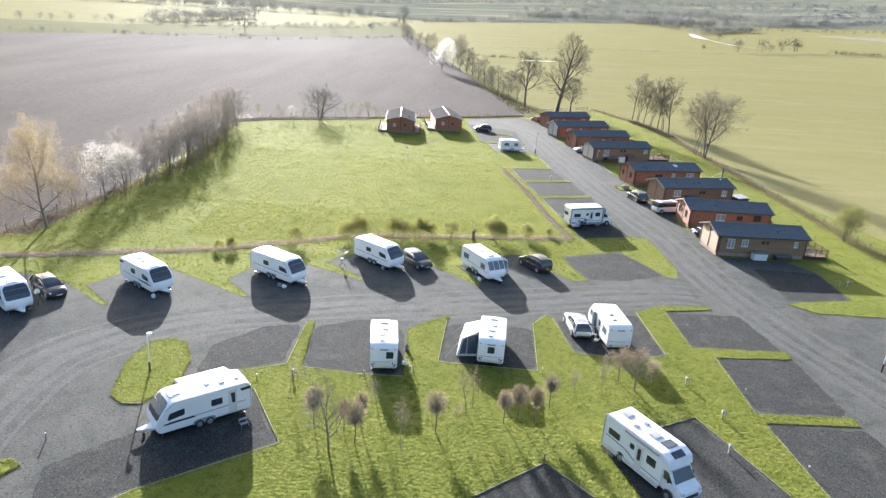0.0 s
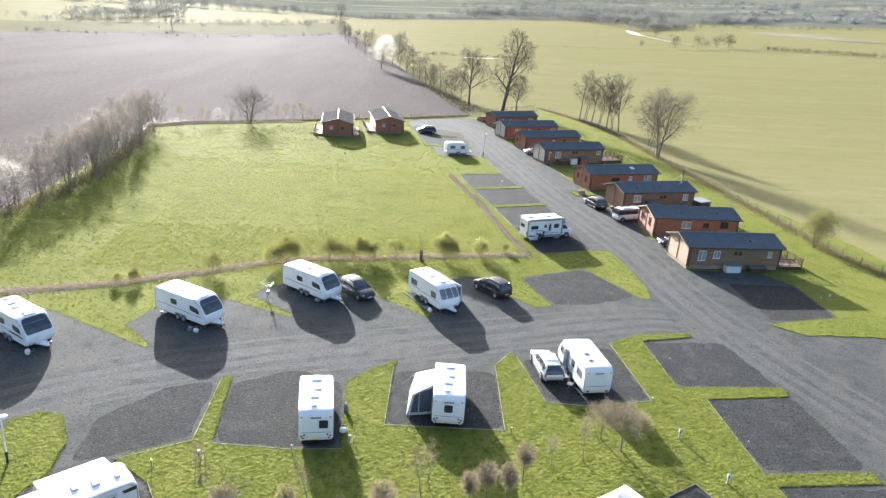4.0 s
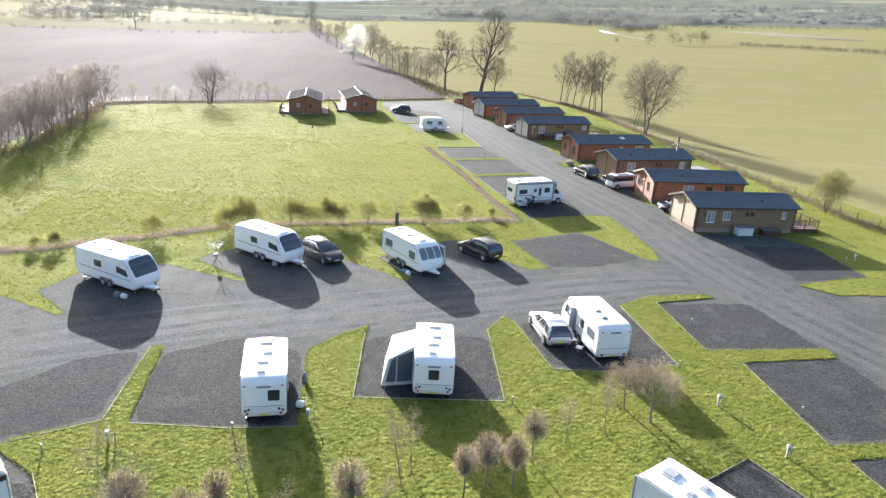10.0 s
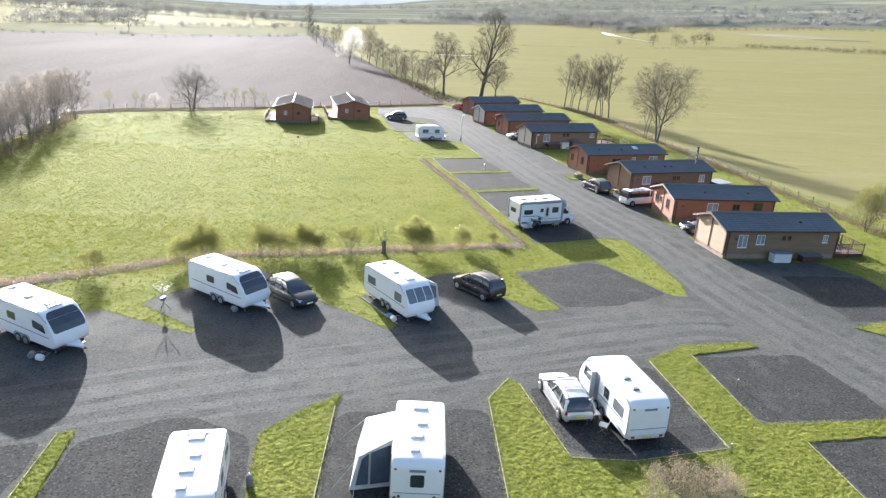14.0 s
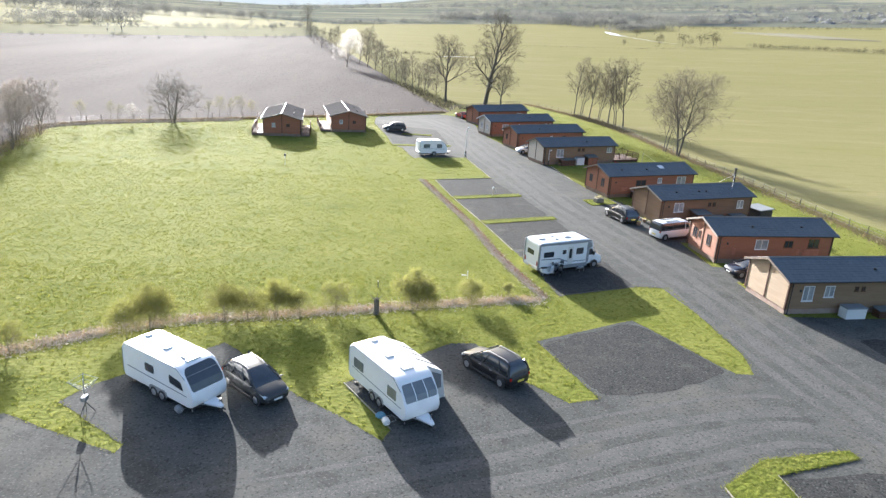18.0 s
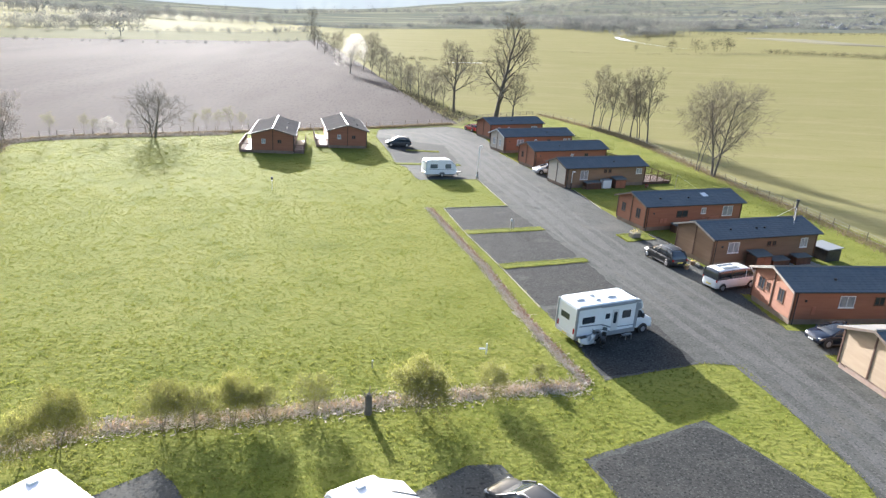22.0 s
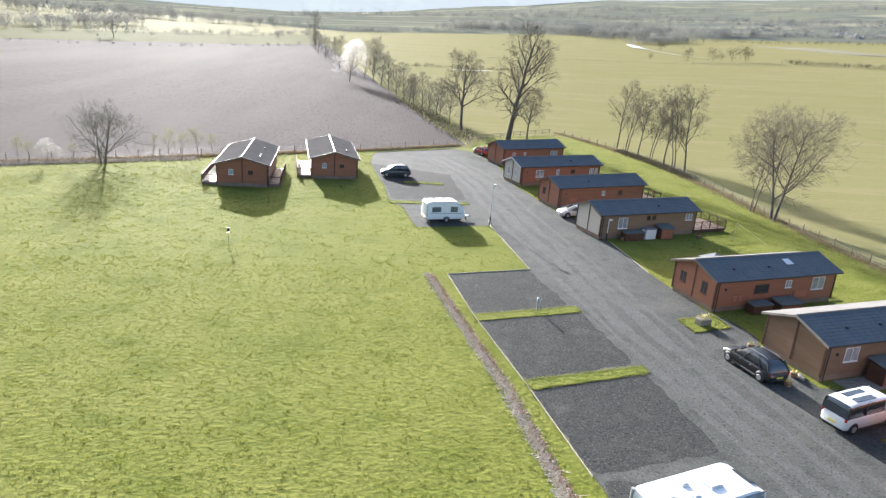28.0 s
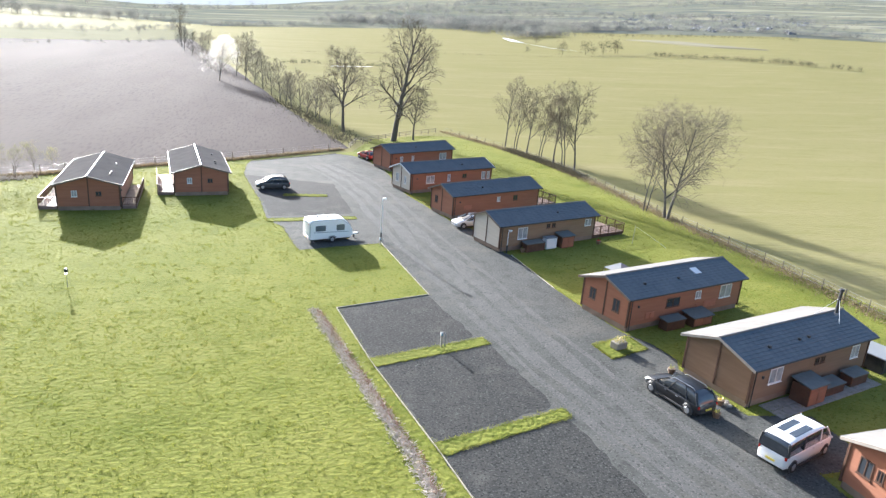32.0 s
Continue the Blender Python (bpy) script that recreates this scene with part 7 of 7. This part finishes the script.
for a in (0.2, 2.3, 4.4):
    part("leg", tube([(0, 0, 0.6), (0.45 * math.cos(a), 0.45 * math.sin(a), 0)], 0.02, 4), "black_trim", ae)
part("tv_box", box(-0.12, -0.3, 0.75, 0.16, 0.16, 1.0, 0.03), "plastic_grey", ae)

sd = thing("satellite_dish", "white satellite dish on a dark tripod beside the car", "satellite dish", pose(-38.3, 54.9, GV, 0, 0, 150))
part("dish", disc(0.06, 0, 1.25, 0.28, 0.06, "x", 18, 0.03), "plastic_white", sd)
part("arm", tube([(0.06, 0, 1.0), (0.35, 0, 1.1)], 0.02, 4), "steel", sd)
for a in (0.5, 2.6, 4.7):
    part("leg", tube([(0, 0, 1.15), (0.4 * math.cos(a), 0.4 * math.sin(a), 0)], 0.03, 5), "black_trim", sd)


def barrel(x, y, angle, colour="plastic_white", label="white rolling water barrel by a caravan"):
    e = thing("water_barrel", label, "water barrel", pose(x, y, GV, 0, 0, angle), "water barrels")
    part("drum", disc(0, 0, 0.2, 0.2, 0.42, "y", 14, 0.05), colour, e)
    part("cap", disc(0, 0.23, 0.2, 0.06, 0.05, "y", 8), "bag_blue", e)
    part("handle", tube([(0, -0.24, 0.2), (0.5, -0.24, 0.3), (0.5, 0.24, 0.3), (0, 0.24, 0.2)], 0.014, 4), "steel", e)


barrel(-7.9, 71.4, 40, "plastic_grey", "grey rolling waste-water barrel by a caravan")
barrel(3.3, 70.6, 20)
barrel(-17.9, 63.9, 10, "plastic_grey", "grey rolling waste-water barrel by a caravan")
barrel(-17.3, 63.6, 70)
barrel(-28.9, 58.4, 30)
barrel(-2.9, 49.9, 80)
bg = thing("cover_bag", "crumpled blue cover bag on the gravel", "bag", pose(3.0, 71.3, GV))
part("bag", disc(0, 0, 0.12, 0.3, 0.24, "z", 9, 0.1), "bag_blue", bg)
part("hose", tube([(0.2, 0, 0.03), (0.6, 0.2, 0.03), (0.9, -0.1, 0.03), (1.2, 0.1, 0.03)], 0.025, 5), "plastic_grey", bg)
gb = thing("gas_bottle", "grey gas bottle stood by the caravan side", "gas bottle", pose(-3.0, 52.6, GV))
part("bottle", tube([(0, 0, 0), (0, 0, 0.45), (0, 0, 0.55), (0, 0, 0.62)], [0.16, 0.16, 0.12, 0.05], 12), "plastic_grey", gb)
part("valve", tube([(0, 0, 0.6), (0, 0, 0.7)], 0.03, 6), "steel", gb)
cb = thing("camp_table", "small white folding camp table by the door", "table", pose(14.2, 58.3, GV, 0, 0, 12))
part("tabletop", box(-0.4, -0.28, 0.56, 0.4, 0.28, 0.6, 0.01), "plastic_white", cb)
for sx in (-0.36, 0.36):
    for sy in (-0.24, 0.24):
        part("leg", tube([(sx, sy, 0), (sx * 0.9, sy * 0.9, 0.56)], 0.015, 4), "steel", cb)
for k, (x, y) in enumerate(((14.3, 59.2), (14.6, 57.4))):
    fc = thing("folding_chair", "folded-out camp chair with pale fabric", "chair", pose(x, y, GV, 0, 0, 40 + 200 * k), "camp chairs")
    part("seat", box(-0.24, -0.22, 0.4, 0.24, 0.22, 0.43), "canvas_grey", fc)
    part("backrest", quad_on([(-0.24, 0.22, 0.43), (0.24, 0.22, 0.43), (0.24, 0.36, 0.9), (-0.24, 0.36, 0.9)], (0, -1, 0.3), 0.01, 0.02), "canvas_grey", fc)
    for sx in (-0.22, 0.22):
        part("leg", tube([(sx, -0.2, 0), (sx, 0.22, 0.42)], 0.014, 4), "steel", fc)
        part("leg", tube([(sx, 0.22, 0), (sx, -0.2, 0.42)], 0.014, 4), "steel", fc)


def scooter(x, y, angle, paint, label):
    e = thing("scooter", label, "scooter", pose(x, y, GV, 0, 0, angle), "scooters")
    for wx in (-0.6, 0.62):
        t = part("wheel", disc(wx, 0, 0.22, 0.22, 0.1, "y", 14, 0.03), "rubber", e)
        part("rim", disc(wx, 0, 0.22, 0.13, 0.11, "y", 10), "alloy", t)
    part("body", prism([(-0.75, 0.4), (-0.85, 0.72), (-0.3, 0.78), (-0.15, 0.45), (0.3, 0.3), (0.42, 0.85), (0.52, 0.85), (0.5, 0.25), (-0.2, 0.22)], "y", -0.16, 0.16, 0.04), paint, e)
    part("seat", box(-0.8, -0.15, 0.76, -0.22, 0.15, 0.86, 0.04), "black_trim", e)
    part("handlebar", tube([(0.42, -0.32, 1.02), (0.46, 0, 1.0), (0.42, 0.32, 1.02)], 0.02, 6), "black_trim", e)
    part("stem", tube([(0.62, 0, 0.22), (0.45, 0, 1.0)], 0.035, 6), "steel", e)
    part("headlamp", disc(0.56, 0, 0.88, 0.08, 0.06, "x", 10, 0.02), "lamp_clear", e)
    part("screen", quad_on([(0.5, -0.18, 0.95), (0.5, 0.18, 0.95), (0.4, 0.15, 1.25), (0.4, -0.15, 1.25)], (1, 0, 0.3), 0.005, 0.008), "grey_glass", e)


scooter(17.3, 94.5, 25, "car_white", "white scooter parked beside the motorhome")
scooter(18.5, 94.8, 70, "car_black", "black and white scooter parked beside the motorhome")

pl = thing("planter", "stone trough planter with flowers on a grass plot", "planter", pose(29.8, 122.1, 0.07, 0, 0, 20))
part("trough", box(-0.55, -0.4, 0, 0.55, 0.4, 0.55, 0.06), "stone", pl)
part("plants", leaves_at(random.Random(3), [Vector((x, y, 0.65)) for x in (-0.35, 0, 0.35) for y in (-0.2, 0.2)], 26, 0.09, 0.14), "hedge_leaf", pl)
part("flowers", leaves_at(random.Random(5), [Vector((x, 0, 0.8)) for x in (-0.3, 0.1, 0.35)], 10, 0.06, 0.13), "plate", pl)
for k in range(16):
    rk = random.Random(60 + k)
    sx, sy = 33.7 + rk.uniform(-0.5, 0.05) - 0.106 * k, 113.2 + 0.33 * k + rk.uniform(-0.2, 0.2)
    g = thing("rockery_stone", "pale rounded rockery stone before the lodge", "stone", pose(sx, sy, 0.03, rk.uniform(-10, 10), 0, rk.uniform(0, 360)), "rockery stones")
    s = rk.uniform(0.12, 0.26)
    part("stone", disc(0, 0, s * 0.5, s, s * 1.1, "z", 7, s * 0.35), "stone", g)
for x, y, c in ((32.9, 113.6, "plate"), (31.9, 118.0, "bud_leaf"), (31.7, 112.2, "plate"), (29.9, 145.3, "bud_leaf"), (40.2, 148.3, "lamp_red")):
    p = thing("flower_tub", "round flower tub with spring flowers by a lodge", "flower tub", pose(x, y, 0.03), "flower tubs")
    part("tub", tube([(0, 0, 0), (0, 0, 0.35), (0, 0, 0.38)], [0.2, 0.28, 0.26], 12), "walnut", p)
    part("flowers", leaves_at(random.Random(8), [Vector((0, 0, 0.45)), Vector((0.1, 0.1, 0.4)), Vector((-0.1, 0, 0.42))], 14, 0.08, 0.1), c, p)
pr = thing("washing_pole", "leaning washing line pole on the grass", "pole", pose(44.6, 148.5, 0))
part("pole", tube([(0, 0, 0), (0.1, 0, 2.2)], 0.03, 6), "steel", pr)
part("line", tube([(0.1, 0, 2.15), (1.8, -1.2, 1.1), (3.2, -2.2, 0.2)], 0.012, 3), "plastic_white", pr)
cp = thing("canopy_frame", "small grey gazebo behind the lodge", "gazebo", pose(36.2, 135.2, 0, 0, 0, 20))
part("cover", ([(-1.1, -1.1, 1.7), (1.1, -1.1, 1.7), (1.1, 1.1, 1.7), (-1.1, 1.1, 1.7), (0, 0, 2.35), (0, 0, 2.29)], [(0, 1, 4), (1, 2, 4), (2, 3, 4), (3, 0, 4), (1, 0, 5), (2, 1, 5), (3, 2, 5), (0, 3, 5)]), "plastic_grey", cp)
for sx in (-1.05, 1.05):
    for sy in (-1.05, 1.05):
        part("leg", tube([(sx, sy, 0), (sx, sy, 1.72)], 0.03, 4), "steel", cp)
wt = thing("garden_figure", "small white bench-like stand in the grass", "stand", pose(9.9, 92.9, 0))
part("post", tube([(0, 0, 0), (0, 0, 0.8)], 0.05, 6), "plastic_white", wt)
part("board", box(-0.5, -0.05, 0.35, -0.1, 0.05, 0.45, 0.01), "plastic_white", wt)


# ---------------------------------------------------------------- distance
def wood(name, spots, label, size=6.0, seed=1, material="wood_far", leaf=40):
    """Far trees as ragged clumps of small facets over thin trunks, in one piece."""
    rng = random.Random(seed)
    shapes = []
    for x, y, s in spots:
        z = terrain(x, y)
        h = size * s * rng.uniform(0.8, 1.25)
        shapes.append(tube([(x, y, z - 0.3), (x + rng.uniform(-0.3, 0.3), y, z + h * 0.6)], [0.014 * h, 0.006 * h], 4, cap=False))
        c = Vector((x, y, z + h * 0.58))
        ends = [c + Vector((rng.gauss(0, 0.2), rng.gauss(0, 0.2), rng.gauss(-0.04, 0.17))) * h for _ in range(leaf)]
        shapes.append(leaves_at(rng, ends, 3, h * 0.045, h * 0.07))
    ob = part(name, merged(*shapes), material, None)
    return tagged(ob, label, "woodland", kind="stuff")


def line_of(points, n, spread, seed, lo=0.6, hi=1.3):
    px, py = along(points, n, spread, seed)
    rng = random.Random(seed)
    return [(float(x), float(y), rng.uniform(lo, hi)) for x, y in zip(px, py)]


wood("far_hedge", line_of([(-50, 560), (-101, 468), (-129, 427), (-173, 394), (-198, 382), (-300, 300)], 110, 1.6, 41, 0.3, 0.9), "straggling far hedge beyond the ploughland", 4.0, 41)
wood("far_trees", [(-162, 475, 1.3), (-150, 500, 0.7), (-205, 480, 0.6), (-120, 560, 0.8), (-95, 600, 0.7)], "bare field trees beyond the ploughland", 12.0, 52, leaf=50)
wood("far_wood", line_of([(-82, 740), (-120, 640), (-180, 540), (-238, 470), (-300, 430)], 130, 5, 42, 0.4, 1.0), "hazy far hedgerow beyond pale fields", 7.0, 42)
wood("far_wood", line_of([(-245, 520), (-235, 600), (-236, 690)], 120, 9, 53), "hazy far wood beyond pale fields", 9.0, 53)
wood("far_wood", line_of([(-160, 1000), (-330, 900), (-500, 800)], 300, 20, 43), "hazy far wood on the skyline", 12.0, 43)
wood("far_hedge", line_of([(2, 410), (20, 413), (42, 412), (60, 416)], 90, 1.2, 54, 0.3, 0.7), "low dark hedge behind the pond", 3.0, 54, "scrub_far")
wood("far_hedge", line_of([(5, 488), (48, 500), (95, 524), (120, 523), (176, 525), (256, 550), (275, 560)], 230, 0.8, 44, 0.15, 0.4), "thin far hedge across the pasture", 3.4, 44, "scrub_far", 24)
wood("far_trees", [(172, 559, 0.6), (222, 681, 1.0), (197, 554, 1.1), (217, 559, 1.1), (227, 568, 0.8), (236, 570, 1.4), (247, 573, 1.2), (250, 575, 1.0)], "small bare trees on the far field line", 9.5, 45, "scrub_far", leaf=80)
wood("far_hedge", line_of([(270, 559), (290, 545), (314, 532), (328, 512), (338, 503), (350, 480), (365, 460)], 260, 1.4, 46, 0.4, 1.3), "low dark scrub on the far ditch bank", 3.2, 46, "scrub_far")
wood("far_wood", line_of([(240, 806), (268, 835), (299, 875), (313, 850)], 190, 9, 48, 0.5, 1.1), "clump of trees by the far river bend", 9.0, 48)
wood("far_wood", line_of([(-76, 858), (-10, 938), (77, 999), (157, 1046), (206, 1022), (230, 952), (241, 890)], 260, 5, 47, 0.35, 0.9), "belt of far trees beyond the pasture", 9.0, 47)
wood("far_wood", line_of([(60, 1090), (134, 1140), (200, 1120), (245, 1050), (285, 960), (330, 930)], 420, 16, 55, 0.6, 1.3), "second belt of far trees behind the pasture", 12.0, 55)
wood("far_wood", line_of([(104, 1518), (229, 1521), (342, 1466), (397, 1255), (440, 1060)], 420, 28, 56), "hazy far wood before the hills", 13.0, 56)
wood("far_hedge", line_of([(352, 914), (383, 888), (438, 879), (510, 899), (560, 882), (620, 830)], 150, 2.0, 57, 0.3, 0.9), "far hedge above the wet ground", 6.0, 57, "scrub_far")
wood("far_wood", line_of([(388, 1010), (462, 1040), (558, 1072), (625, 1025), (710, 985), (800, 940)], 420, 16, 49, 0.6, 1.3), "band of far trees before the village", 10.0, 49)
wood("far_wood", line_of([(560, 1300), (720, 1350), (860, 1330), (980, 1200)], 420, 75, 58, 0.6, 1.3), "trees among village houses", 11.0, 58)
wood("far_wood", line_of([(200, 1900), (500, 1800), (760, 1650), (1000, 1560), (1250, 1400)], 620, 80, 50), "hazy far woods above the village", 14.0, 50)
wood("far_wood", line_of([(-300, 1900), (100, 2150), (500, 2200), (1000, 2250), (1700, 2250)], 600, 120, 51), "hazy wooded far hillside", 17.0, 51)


def water_strip(points, width, label):
    """Still water along a line, level across its width."""
    pts = [Vector(p) for p in points]
    verts, faces = [], []
    for i, p in enumerate(pts):
        d = (pts[min(i + 1, len(pts) - 1)] - pts[max(i - 1, 0)]).normalized()
        n = Vector((-d.y, d.x)) * width * (0.5 if i in (0, len(pts) - 1) else 1.0)
        z = max(terrain(*(p + n)), terrain(*(p - n))) + 0.25
        verts += [(*(p - n), z), (*(p + n), z)]
        if i:
            k = 2 * i
            faces.append((k - 2, k, k + 1, k - 1))
    return tagged(new("water", mesh_of("water", verts, faces, "water")), label, "water", kind="structure")


water_strip([(24, 403), (30, 405), (38, 407), (44, 409)], 1.5, "bright sunlit pond in the far pasture")
water_strip([(226, 790), (220, 752), (214, 718), (217, 698)], 5, "bright bend of a far river")
water_strip([(216, 690), (216, 665), (218, 620), (226, 596), (250, 582)], 0.9, "narrow far stream in the pasture")
water_strip([(400, 690), (415, 668), (430, 655)], 0.9, "thin standing water on the far wet ground")

rng_h = random.Random(77)
for k in range(150):
    near = rng_h.random()
    b = math.radians(21.5 + 15 * rng_h.random() ** 0.8 + 2 * near)
    d = 1180 + 800 * near + 60 * rng_h.random()
    x, y = d * math.sin(b), d * math.cos(b)
    w, l, e0 = rng_h.uniform(5, 7), rng_h.uniform(7, 11), rng_h.uniform(3.2, 4.6)
    hs = thing("house", "pale rendered far village house with dark roof", "house", pose(x, y, terrain(x, y) - 0.8, 0, 0, rng_h.uniform(0, 180)), "village houses")
    part("wall", prism([(-w / 2, 0), (w / 2, 0), (w / 2, e0), (0, e0 + w * 0.36), (-w / 2, e0)], "x", -l / 2, l / 2), "render_far", hs)
    part("roof", merged(*[quad_on([(-l / 2 - 0.4, s * (w / 2 + 0.4), e0 - 0.2), (l / 2 + 0.4, s * (w / 2 + 0.4), e0 - 0.2), (l / 2 + 0.4, 0, e0 + w * 0.37 + 0.1), (-l / 2 - 0.4, 0, e0 + w * 0.37 + 0.1)][::s], (0, s * 0.6, 0.8), 0.25, 0.0) for s in (1, -1)]), "slate_far", hs)
    part("chimney", box(l / 2 - 1.6, -0.5, e0 + w * 0.2, l / 2 - 0.6, 0.5, e0 + w * 0.37 + 1.6), "render_far", hs)


def hill_ring():
    """Plain hills, far behind everything; a pale glow stands in for haze."""
    verts, faces = [], []
    n = 90
    for i in range(n + 1):
        b = math.radians(-75 + 150 * i / n)
        d = 4300
        x, y = d * math.sin(b), d * math.cos(b)
        h = 330 + 90 * noise.noise(Vector((b * 4, 0.5, 0))) + 30 * noise.noise(Vector((b * 17, 2.5, 0))) + 130 * max(0.0, math.sin(b + 0.2))
        verts += [(x, y, -40), (x * 1.03, y * 1.03, h * 0.6), (x * 1.1, y * 1.1, h)]
        if i:
            k = 3 * i
            faces += [(k - 3, k, k + 1, k - 2), (k - 2, k + 1, k + 2, k - 1)]
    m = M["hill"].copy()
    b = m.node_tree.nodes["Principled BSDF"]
    # Emission imitates the bright distance haze over the hills.
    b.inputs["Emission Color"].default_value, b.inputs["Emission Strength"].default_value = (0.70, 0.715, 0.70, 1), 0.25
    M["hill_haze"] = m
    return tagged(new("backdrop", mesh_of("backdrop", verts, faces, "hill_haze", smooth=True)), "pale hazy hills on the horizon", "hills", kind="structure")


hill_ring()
